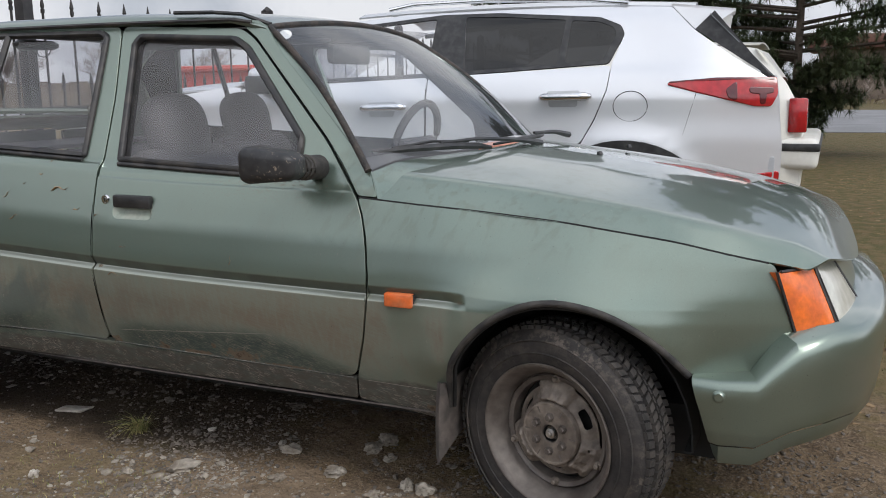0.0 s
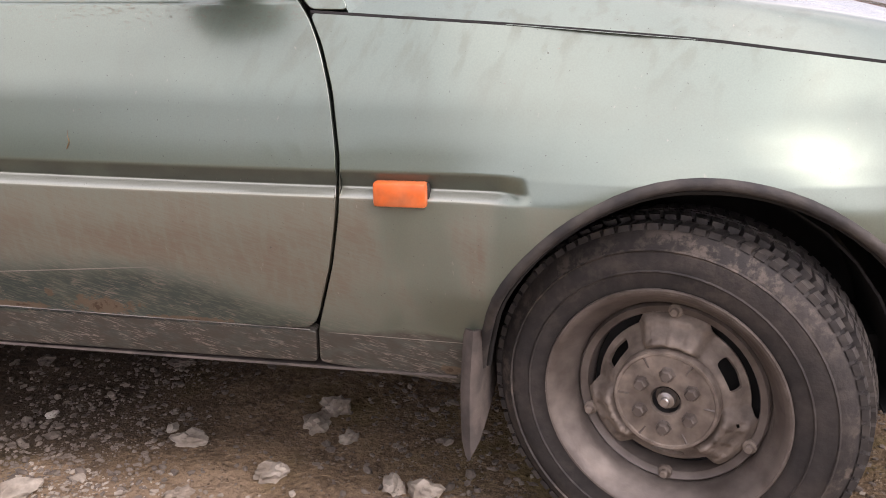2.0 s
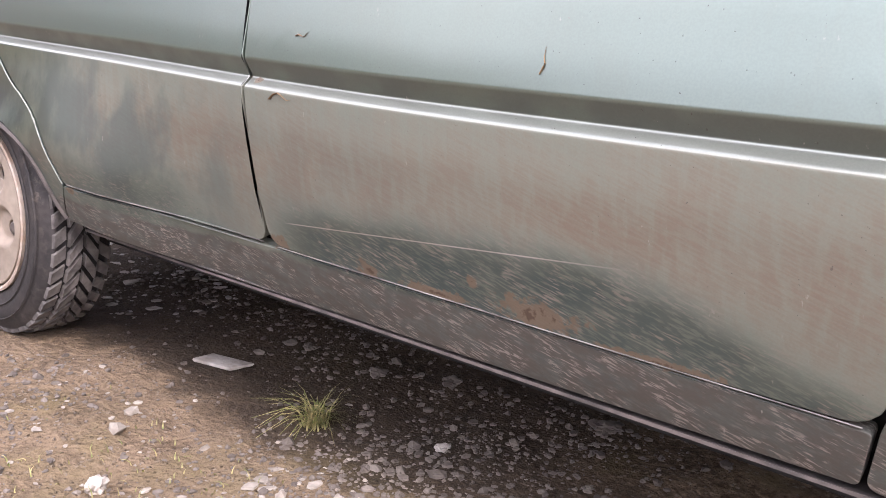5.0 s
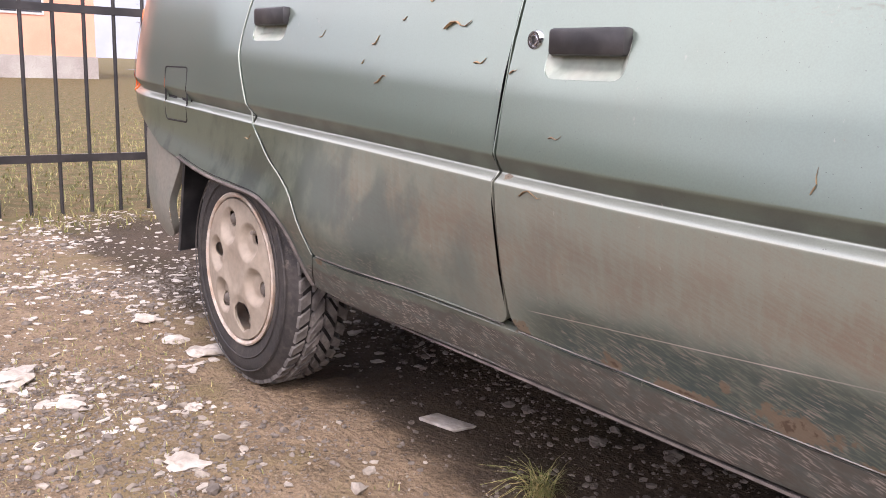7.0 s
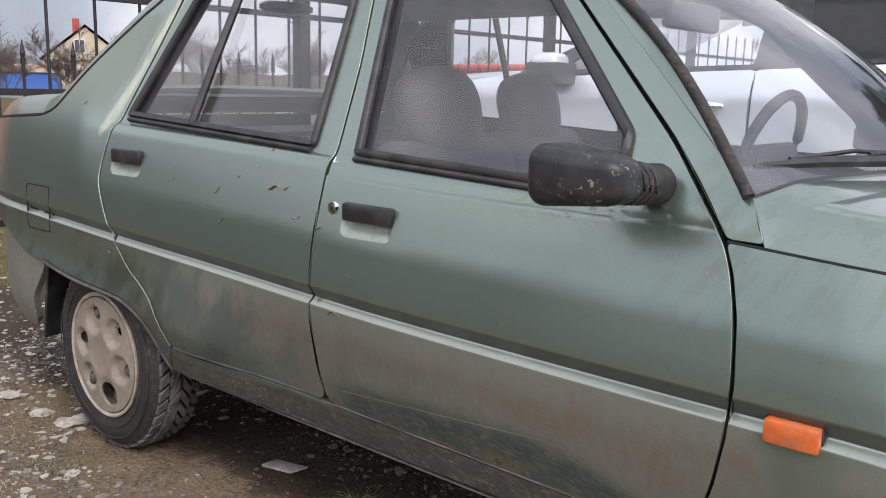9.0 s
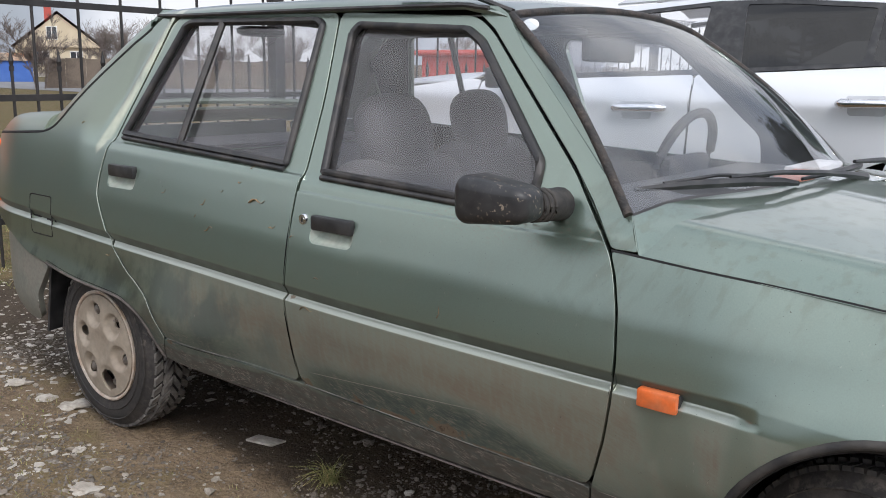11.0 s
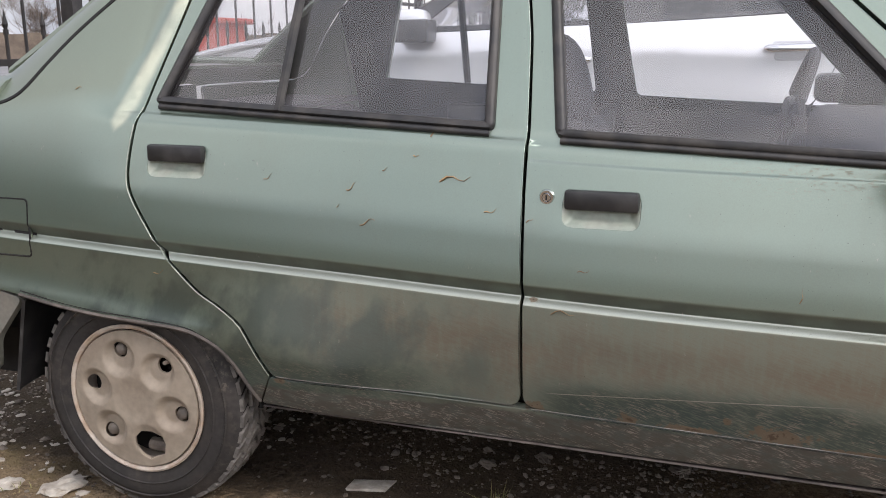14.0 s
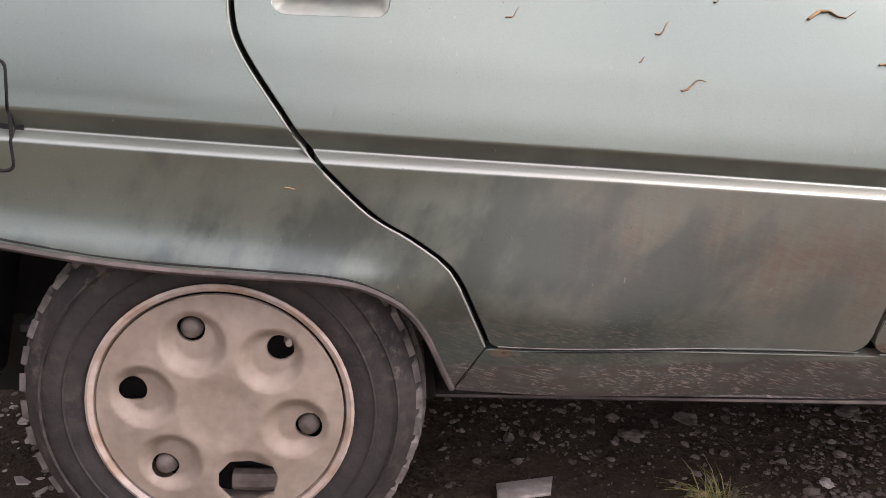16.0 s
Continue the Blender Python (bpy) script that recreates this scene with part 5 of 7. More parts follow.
for k in range(3):
    p = Vector((1.676 - 0.001 * k, -0.020 + 0.020 * k, 0.925 - 0.002 * k))
    part("bellows_ring", tube([p + Vector((0.031 * math.cos(a), 0.0, 0.031 * math.sin(a))) for a in (2 * math.pi * q / 16 for q in range(16))], 0.0035, 6, closed=True), "rubber", mirror)
patch("mirror_glass", lambda u, v: (1.5545, -0.098 + 0.060 * v, 0.912 + 0.046 * u), 2, 2, "chrome", mirror, thick=-0.001)
far_mirror = part("door_mirror", box(1.53, 1.66, WIDTH + 0.01, WIDTH + 0.12, 0.89, 0.985), "black", car, "black door mirror of the far door", bevel=0.025, segments=3)
patch("mirror_glass", lambda u, v: (1.528, WIDTH + 0.03 + 0.07 * v, 0.91 + 0.055 * u), 2, 2, "chrome", far_mirror, thick=-0.001)
part("mirror_arm", rod((1.66, WIDTH - 0.09, 0.92), (1.63, WIDTH + 0.04, 0.925), 0.03, 0.026), "rubber", far_mirror)

# thin pale tubes on the panel edges, painting the light they catch
part("pale_edge", tube([on_side(a - 0.0092, b - 0.003, -0.0008) for a, b in DOOR_REAR if b < 0.96], 0.0017, 6), "bowl", quarter, "pale panel edge beside the door gap")
part("door_edge", tube([on_side(a, float(np.interp(a, (0.37, 0.635, 0.912), (0.383, 0.3735, 0.3665))), 0.0004) for a in np.linspace(0.378, 0.903, 12)], 0.0010, 5), "edge", doors["rear_door"])
part("arch_lip", tube([on_side(a, b, 0.001) for a, b in REAR_ARCH], 0.0045, 6), "flap", quarter, "dusty rolled arch lip", sharp=60)
part("arch_seam", tube([on_side(a, b + 0.008 - 0.004 * max(0, a) / 0.3, -0.0012) for a, b in REAR_ARCH if a < 0.27], 0.0018, 5), "dark", quarter)
part("door_edge", tube([on_side(a, 0.3640 - 0.014 * (a - 0.93) / 0.84, 0.0004) for a in np.linspace(0.935, 1.765, 14)], 0.0009, 5), "edge", doors["front_door"])

# lock
lk = on_side(0.962, 0.806)
lock = part("door_lock", lathe([(0.0, -0.006), (0.007, -0.006), (0.0075, -0.003), (0.009, -0.005), (0.0125, -0.005), (0.015, 0.0), (0.015, 0.004)], lk, None, 28), "chrome", doors["front_door"], "chrome door lock")
part("keyhole", box(-0.0015, 0.0015, -0.0072, -0.005, -0.005, 0.005, Matrix.Translation(lk)), "dark", lock)

# black strips along the foot of the windows
for nm, (xa, za), (xb, zb) in (("rear_door", (0.082, 0.954), (0.836, 0.916)), ("front_door", (0.976, 0.907), (1.585, 0.882))):
    part("belt_strip", tube([on_side(xa + (xb - xa) * k / 8, za + (zb - za) * k / 8, 0.001) for k in range(9)], 0.0095, 8, flat=0.75), "seal", doors[nm], "black rubber window strip", sharp=60)

# quarter light divider in the rear door
q0, q1 = on_side(0.372, 0.950, 0.004), on_side(0.388, 1.300, 0.004)
part("window_divider", tube([(q0.x, WIDTH - q0.y, q0.z), (q1.x, WIDTH - q1.y, q1.z)], 0.0125, 6), "seal", car)
part("window_divider", tube([q0, q0.lerp(q1, 0.5) + Vector((0, -0.002, 0)), q1], 0.0105, 6), "seal", doors["rear_door"])

# oval lamp pod under the rear edge of the roof
pod = part("lamp_pod", lathe([(0.0, -0.018), (0.085, -0.016), (0.112, -0.006), (0.114, 0.008), (0.09, 0.018), (0.0, 0.020)], (-0.01, 0.72, 1.300), Matrix.Rotation(radians(90), 4, "X") @ Matrix.Rotation(radians(90), 4, "Y") @ Matrix.Diagonal((0.9, 1, 0.5, 1)), 28), "black", car, "dark oval lamp pod under the roof's rear edge")
part("lamp_lead", tube([(-0.02, 0.73, 1.285), (-0.03, 0.745, 1.262), (-0.03, 0.77, 1.256), (-0.03, 0.80, 1.27), (-0.02, 0.81, 1.30)], 0.0025, 5), "black", pod)

# wipers
wiper = part("wiper_blade", tube([(1.797, 0.155, 0.950), (1.86, 0.26, 0.956), (1.92, 0.40, 0.955), (1.955, 0.52, 0.948), (1.965, 0.60, 0.938)], [0.005, 0.010, 0.011, 0.010, 0.006], 6), "black", car, "black windscreen wiper")
part("wiper_arm", tube([(1.905, 0.36, 0.966), (1.96, 0.50, 0.970), (2.00, 0.66, 0.960), (2.02, 0.80, 0.946), (2.03, 0.90, 0.933)], [0.004, 0.006, 0.007, 0.009, 0.012], 6), "black", wiper)
part("wiper_bridge", tube([(1.83, 0.21, 0.960), (1.89, 0.33, 0.972), (1.945, 0.47, 0.964)], 0.004, 6), "black", wiper)
wiper2 = part("wiper_blade", tube([(1.968, 0.62, 0.946), (2.0, 0.80, 0.954), (1.99, 1.0, 0.950), (1.95, 1.18, 0.943)], [0.004, 0.008, 0.008, 0.005], 6), "black", car, "black windscreen wiper")
part("wiper_arm", tube([(1.99, 0.95, 0.964), (2.02, 1.10, 0.960), (2.035, 1.22, 0.943)], [0.005, 0.008, 0.012], 6), "black", wiper2)

# interior
def seat(x, y0, y1, top, name, label):
    s = part(name, box(x - 0.02, x + 0.50, y0, y1, 0.36, 0.54), "cloth", car, label, bevel=0.07, segments=4)
    lean = Matrix.Translation((x, 0, 0.5)) @ Matrix.Rotation(radians(-14), 4, "Y") @ Matrix.Translation((-x, 0, -0.5))
    part("seat_back", box(x - 0.09, x + 0.06, y0, y1, 0.46, top - 0.17, lean), "cloth", s, bevel=0.074, segments=5)
    return s, lean


for y0, y1, hx in ((0.20, 0.68, 1.03), (0.90, 1.38, 0.80)):
    s, lean = seat(hx, y0, y1, 1.12, "front_seat", "dark cloth front seat with headrest")
    ym = (y0 + y1) / 2
    rest = bmesh.new()
    bmesh.ops.create_uvsphere(rest, u_segments=24, v_segments=16, radius=1)
    for v in rest.verts:
        k = 1 / sum(abs(c) ** 2.7 for c in v.co) ** (1 / 2.7)
        v.co = lean @ Vector((hx + 0.062 * k * v.co.x, ym + (0.132 + 0.014 * v.co.z) * k * v.co.y, 1.00 + 0.125 * k * v.co.z))
    part("headrest", rest, "cloth", s, sharp=80)
_, lean = seat(0.05, 0.17, WIDTH - 0.17, 1.06, "rear_bench", "dark cloth rear bench")
part("parcel_shelf", box(-0.40, -0.02, 0.16, WIDTH - 0.16, 0.885, 0.90), "trim", car)
part("dashboard", box(1.50, 1.86, 0.14, WIDTH - 0.14, 0.62, 0.90), "trim", car, "dusty dark dashboard", bevel=0.05, segments=3)
wheel = part("steering_wheel", tube([Vector((1.44, 1.17, 0.90)) + Vector((-math.sin(radians(28)) * -1 * 0.185 * math.sin(a) * 0.55, 0.185 * math.cos(a), 0.185 * math.sin(a) * 0.86)) for a in (2 * math.pi * k / 28 for k in range(28))], 0.015, 8, closed=True), "trim", car, "dark two-spoke steering wheel")
part("wheel_hub", box(1.42, 1.47, 1.02, 1.32, 0.86, 0.93), "trim", wheel, bevel=0.02)
part("inside_mirror", box(1.36, 1.39, 0.66, 0.92, 1.20, 1.265), "black", car, bevel=0.012)
part("sun_visor", box(1.22, 1.36, 0.36, 0.70, 1.270, 1.285), "trim", car, bevel=0.005)
part("dash_papers", box(1.80, 1.88, 1.0, 1.28, 0.900, 0.935, Matrix.Identity(4)), "paper", car, "pale papers on the dashboard", bevel=0.01)
part("dash_cloth", box(1.82, 1.92, 0.86, 1.02, 0.898, 0.93), "pink", car, "orange cloth on the dashboard", bevel=0.012)
for x0, x1 in ((0.93, 1.76), (0.30, 0.90)):
    part("door_card", box(x0, x1, 0.085, 0.115, 0.40, 0.87), "trim", car, bevel=0.01)
    part("door_card", box(x0, x1, WIDTH - 0.115, WIDTH - 0.085, 0.40, 0.87), "trim", car, bevel=0.01)


# ---- wheels ----
def tyre_parts(parent, m, pattern, rubber, top):
    """A 155/70 tyre: turned carcass with a block tread; m places the wheel, its outer face looking along -y."""
    w = 0.150

    def out(r):
        return r + 0.12 * max(0.0, r - 0.17)
    prof = [(0.170, 0.016), (0.174, 0.006), (0.182, 0.001), (0.200, -0.004), (0.220, -0.005), (0.236, 0.000), (0.250, 0.009), (0.2585, 0.019),
            (0.2570, 0.022), (0.2572, 0.05), (0.2572, w - 0.05), (0.2570, w - 0.022), (0.252, w - 0.014), (0.235, w), (0.20, w - 0.004), (0.17, w - 0.016)]
    carcass = part("tyre", lathe([(out(r), d) for r, d in prof], (0, 0, 0), m, 72), rubber, parent, "dusty black rubber tyre", sharp=50)
    part("bead_ring", lathe([(out(r), d) for r, d in ((0.203, -0.0055), (0.205, -0.0075), (0.207, -0.0055))], (0, 0, 0), m, 64), rubber, carcass)
    part("groove_ring", lathe([(out(r), d) for r, d in ((0.2568, 0.022), (0.2585, 0.026), (0.2585, w - 0.026), (0.2568, w - 0.022))], (0, 0, 0), m, 72), "groove", carcass)
    part("bead_ring", lathe([(out(r), d) for r, d in ((0.231, -0.0055), (0.233, -0.0078), (0.235, -0.0052))], (0, 0, 0), m, 64), rubber, carcass)
    verts, faces = [], []

    def block(a0, a1, y0, y1, skew, low=0.255, high=0.268, edge=0.0):
        base = len(verts)
        for rr, s in ((out(low), 1.0), (out(high - edge), 0.92)):
            for (a, y) in ((a0, y0), (a1, y0), (a1, y1), (a0, y1)):
                am, ym = (a0 + a1) / 2, (y0 + y1) / 2
                aa, yy = am + (a - am) * s, ym + (y - ym) * s
                aa += skew * (yy - w / 2)
                verts.append(m @ Vector((rr * math.cos(aa), yy, rr * math.sin(aa))))
        for f in ((4, 5, 6, 7), (0, 1, 5, 4), (1, 2, 6, 5), (2, 3, 7, 6), (3, 0, 4, 7)):
            faces.append([base + k for k in f])
    n = 42 if pattern == "v" else 78
    d = 2 * math.pi / n
    for k in range(n):
        a = k * d
        if pattern == "v":
            for y0, y1, sk in ((0.014, 0.040, 2.6), (0.0435, 0.072, 5.0), (0.078, 0.1065, -5.0), (0.110, 0.136, -2.6)):
                block(a, a + d * 0.70, y0, y1, sk, edge=0.005 if y0 < 0.03 or y1 > 0.12 else 0.0)
        else:
            for q, (y0, y1) in enumerate(((0.012, 0.040), (0.044, 0.068), (0.072, 0.078), (0.082, 0.107), (0.111, 0.138))):
                block(a + 0.3 * d * q, a + 0.3 * d * q + d * 0.76, y0, y1, 1.2 if q % 2 else -0.8, edge=0.005 if q in (0, 4) else 0.0)
    from_data("tread", verts, faces, top, carcass, "worn tread blocks", smooth=False)
    return carcass


def rear_wheel(m, near=True):
    w = part("rear_wheel", lathe([(0.179, 0.004), (0.181, -0.004), (0.177, -0.006), (0.171, -0.003), (0.166, 0.010), (0.163, 0.022), (0.160, 0.06), (0.155, 0.13)], (0, 0, 0), m, 72), "rim_edge", car, "wheel with a beige plastic cover", sharp=40)
    tyre_parts(w, m, "v", "tyre", "tread")
    part("wheel_back", lathe([(0.16, 0.06), (0.02, 0.055)], (0, 0, 0), m, 32), "dark", w)
    spots = [(0.120 * math.cos(radians(108 + 60 * k)), 0.120 * math.sin(radians(108 + 60 * k))) for k in range(6)]
    kinds = ["nut", "open", "nut", "big", "nut", "valve"]  # from the top, anticlockwise

    def dished(u, v):
        r = np.hypot(u, v)
        y = -0.004 - 0.010 * ease((0.17 - r) / 0.09) + 0.003 * ease((0.060 - r) / 0.03)
        for (cx, cz), kind in zip(spots, kinds):
            dx, dz = u - cx * 0.86, v - cz * 0.86
            d = np.hypot(dx, dz)
            y = y + 0.017 * ease((0.047 - d) / 0.022) * (1 if kind != "big" else 0.4)
        pts = np.stack([u, y, v], -1)
        return np.array([tuple(m @ Vector(p)) for p in pts])
    holes = []
    for (cx, cz), kind in zip(spots, kinds):
        if kind == "big":
            holes.append([(cx * 0.93 + a * 1.2, cz * 0.93 + b * 1.2) for a, b in ((-0.033, 0.012), (-0.020, 0.026), (0.004, 0.028), (0.030, 0.022), (0.036, 0.006), (0.030, -0.018), (0.012, -0.024), (-0.004, -0.034), (-0.022, -0.026), (-0.034, -0.008))])
        else:
            holes.append(circle(cx, cz, 0.0195, 20))
    cover = panel("wheel_cover", circle(0, 0, 0.165, 64), dished, "cover", w, "beige plastic wheel cover, cracked at one hole", holes=holes, step=0.0045, lip=0.008, roll=0.0015)
    part("badge_ring", tube([m @ Vector((0.046 * math.cos(a), -0.0108, 0.046 * math.sin(a))) for a in (2 * math.pi * q / 40 for q in range(40))], 0.0009, 5, closed=True), "cover", cover)
    for (cx, cz), kind in zip(spots, kinds):
        if kind == "nut":
            part("nut_cap", lathe([(0.0, -0.006), (0.008, -0.005), (0.013, -0.001), (0.0155, 0.006), (0.0155, 0.03)], (0, 0, 0), m @ Matrix.Translation((cx, 0.006, cz)), 20), "nut", cover)
        if kind == "valve":
            part("valve", rod(m @ Vector((cx + 0.008, 0.02, cz + 0.008)), m @ Vector((cx + 0.014, -0.012, cz + 0.014)), 0.0055, 0.0045, 10), "steel", cover)
        if kind == "big":
            part("brake_rim", rod(m @ Vector((cx - 0.03, 0.035, cz - 0.012)), m @ Vector((cx + 0.035, 0.035, cz - 0.012)), 0.016, 0.016, 10), "steel", cover)
    return w


def front_wheel(m):
    rimprof = [(0.179, 0.006), (0.1815, -0.003), (0.178, -0.006), (0.172, -0.003), (0.168, 0.006), (0.162, 0.014), (0.155, 0.024), (0.150, 0.036), (0.1475, 0.050), (0.1455, 0.052), (0.1440, 0.045), (0.1415, 0.0425), (0.139, 0.045), (0.131, 0.047), (0.129, 0.052), (0.1285, 0.08)]
    w = part("front_wheel", lathe(rimprof, (0, 0, 0), m, 72), "rim", car, "bare dusty steel wheel steered outward", sharp=40)
    tyre_parts(w, m, "rows", "tyre_front", "worn_tread")
    part("rim_lip", lathe([(0.1815, 0.003), (0.1832, -0.003), (0.1815, -0.0068), (0.1785, -0.0062), (0.177, -0.004)], (0, 0, 0), m, 72), "rim", w, "rim edge worn bright")
    part("wheel_back", lathe([(0.135, 0.085), (0.02, 0.085)], (0, 0, 0), m, 32), "dark", w)

    def reach(a):
        # three saddles carry the disc, with open crescents between them
        return ease((np.cos(3 * (a - radians(90))) + 0.05) / 0.55)

    def disc(u, v):
        r, a = np.hypot(u, v), np.arctan2(v, u)
        s = reach(a)
        y = 0.060 - 0.026 * ease((0.116 - r) / 0.034) - 0.022 * s * ease((r - 0.076) / 0.016) * ease((0.140 - r) / 0.022)
        y = y - 0.003 * s * ease((np.cos(24 * (a - radians(90))) - 0.2) / 0.5) * ease((r - 0.08) / 0.008) * ease((0.125 - r) / 0.01)
        pts = np.stack([u, y, v], -1)
        return np.array([tuple(m @ Vector(p)) for p in pts])
    rim_line = []
    for k in range(96):
        a = 2 * math.pi * k / 96
        r = 0.1145 + 0.0165 * float(reach(np.array(a)))
        rim_line.append((r * math.cos(a), r * math.sin(a)))
    holes = []
    for deg in (30, 150, 270):
        a0 = radians(deg)
        arc = [(0.107, -0.26), (0.108, 0.0), (0.107, 0.26), (0.092, 0.28), (0.090, 0.0), (0.092, -0.28)]
        holes.append([tuple(p) for p in rounded([(r * math.cos(a0 + t), r * math.sin(a0 + t)) for r, t in arc], 0.008)])
    panel("wheel_disc", rim_line, disc, "steel", w, "dusty stamped steel disc", holes=holes, step=0.005, lip=0.006, roll=0.001)
    hub = part("hub", lathe([(0.080, 0.036), (0.080, 0.022), (0.0775, 0.0165), (0.0735, 0.0165), (0.072, 0.0185), (0.024, 0.0185), (0.0215, 0.022), (0.020, 0.036), (0.0, 0.038)], (0, 0, 0), m, 48), "steel", w, "round hub plate with a ring of bolts", sharp=40)
    part("hub_bore", lathe([(0.0205, 0.0215), (0.019, 0.034), (0.0, 0.035)], (0, 0, 0), m, 24), "dark", hub)
    for k in range(6):
        a = 2 * math.pi * k / 6 + 0.52
        part("hub_bolt", lathe([(0.0, 0.006), (0.0075, 0.006), (0.0095, 0.0085), (0.0095, 0.017), (0.0125, 0.0175), (0.0125, 0.020)], (0, 0, 0), m @ Matrix.Translation((0.0435 * math.cos(a), 0, 0.0435 * math.sin(a))), 6), "rim", hub, sharp=30)
        b0 = radians(60 * k)
        part("hub_rib", tube([m @ Vector((q * math.cos(b0), 0.0182, q * math.sin(b0))) for q in (0.056, 0.064, 0.072)], [0.0012, 0.0016, 0.002], 5), "rim", hub)
    part("axle_nut", lathe([(0.0, 0.010), (0.006, 0.010), (0.0075, 0.012), (0.0075, 0.018), (0.013, 0.020), (0.013, 0.034)], (0, 0, 0), m, 12), "bright", hub, "worn bright axle end")
    for a in (90, 203, 270, 334):
        c = Vector((0.1345 * math.cos(radians(a)), 0.045, 0.1345 * math.sin(radians(a))))
        part("rim_stud", lathe([(0.0, -0.012), (0.005, -0.012), (0.0065, -0.010), (0.0065, -0.003), (0.0105, -0.002), (0.012, 0.004)], (0, 0, 0), m @ Matrix.Translation(c), 12), "steel", w)
    return w


rear_wheel(Matrix.Translation((0.002, 0.028, 0.279)) @ Matrix.Scale(1.012, 4))
front_wheel(Matrix.Translation((2.317, 0.04, 0.279)) @ Matrix.Rotation(radians(-17), 4, "Z"))
for hub_x, nm in ((0.0, "rear_wheel"), (2.325, "front_wheel")):
    m = Matrix.Translation((hub_x, WIDTH - 0.042, 0.268)) @ Matrix.Rotation(math.pi, 4, "Z")
    fw = part(nm, lathe([(0.02, 0.02), (0.16, 0.02), (0.179, -0.004)], (0, 0, 0), m, 32), "steel", car, "dusty steel wheel")
    part("tyre", lathe([(0.170, 0.01), (0.20, -0.004), (0.24, -0.002), (0.265, 0.02), (0.2735, 0.05), (0.2735, 0.10), (0.25, 0.15), (0.17, 0.14)], (0, 0, 0), m, 48), "tyre", fw)

# ---- ground ----
def axis(fine0, fine1, step, reach, grow=1.35):
    a = list(np.arange(fine0, fine1 + step / 2, step))
    d, lo, hi = step * 1.5, fine0, fine1
    while hi < reach:
        hi += d
        a.append(hi)
        lo -= d
        a.insert(0, lo)
        d *= grow
    return np.array(a)


def ground_z(x, y):
    p = Vector((x, y, 0))
    near = math.exp(-(((x - 0.9) / 3.5) ** 2 + (y / 3.0) ** 2))
    z = (0.022 * noise.noise(p * 1.7) + 0.010 * noise.noise(p * 6) + 0.005 * noise.noise(p * 22)) * near - 0.006
    # a shallow rut beside the car
    z -= 0.010 * math.exp(-((y - 0.42) / 0.18) ** 2) * near
    return z


gx, gy = axis(-1.6, 3.4, 0.022, 900), axis(-1.0, 1.0, 0.022, 900)
gverts = [(x, y, ground_z(x, y)) for x in gx for y in gy]
ny = len(gy)
gfaces = [(i * ny + j, (i + 1) * ny + j, (i + 1) * ny + j + 1, i * ny + j + 1) for i in range(len(gx) - 1) for j in range(ny - 1)]
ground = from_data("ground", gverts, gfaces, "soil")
tagged(ground, "muddy gravel ground with moss and dry grass", "ground", kind="structure")
road = part("road", box(-60, 200, 19.5, 36, -0.05, 0.012), "road", None)
tagged(road, "grey asphalt road", "road", kind="structure")


def stone_mesh(rng, size, flat=0.6, sub=1):
    bm = bmesh.new()
    bmesh.ops.create_icosphere(bm, subdivisions=sub, radius=1)
    off = Vector((rng.uniform(0, 99), rng.uniform(0, 99), rng.uniform(0, 99)))
    for v in bm.verts:
        k = 1 + 0.55 * noise.noise(v.co * 1.4 + off) + 0.35 * noise.noise(v.co * 3.3 + off) + (0.16 * noise.noise(v.co * 8 + off) if sub > 1 else 0.0)
        v.co = v.co * k
        v.co.x *= size * rng.uniform(0.95, 1.05)
        v.co.y *= size * 0.72
        v.co.z *= size * flat
    return bm


rng = random.Random(5)


def chip_mesh(r):
    """A flat, angular splinter, one unit across."""
    n = r.choice((5, 6, 7, 7, 8))
    bm = bmesh.new()
    a0 = r.uniform(0, 6.28)
    ring = [(math.cos(a0 + 2 * math.pi * k / n + r.uniform(-0.3, 0.3)) * r.uniform(0.5, 1.15), math.sin(a0 + 2 * math.pi * k / n) * r.uniform(0.32, 0.8)) for k in range(n)]
    lo = [bm.verts.new((x * 1.05, y * 1.05, -0.12)) for x, y in ring]
    hi = [bm.verts.new((x, y, 0.10 + r.uniform(-0.04, 0.04))) for x, y in ring]
    bm.faces.new(hi)
    for k in range(n):
        bm.faces.new((lo[k - 1], lo[k], hi[k], hi[k - 1]))
    return bm


# loose stones, gravel and pale chips as stuff
shapes = []
for k in range(10):
    bm = stone_mesh(rng, 1.0, rng.uniform(0.4, 0.75))
    bm.verts.index_update()
    shapes.append(([v.co.copy() for v in bm.verts], [[v.index for v in f.verts] for f in bm.faces]))
    bm.free()
splinters = []
for k in range(14):
    bm = chip_mesh(rng)
    bm.verts.index_update()
    splinters.append(([v.co.copy() for v in bm.verts], [[v.index for v in f.verts] for f in bm.faces]))
    bm.free()


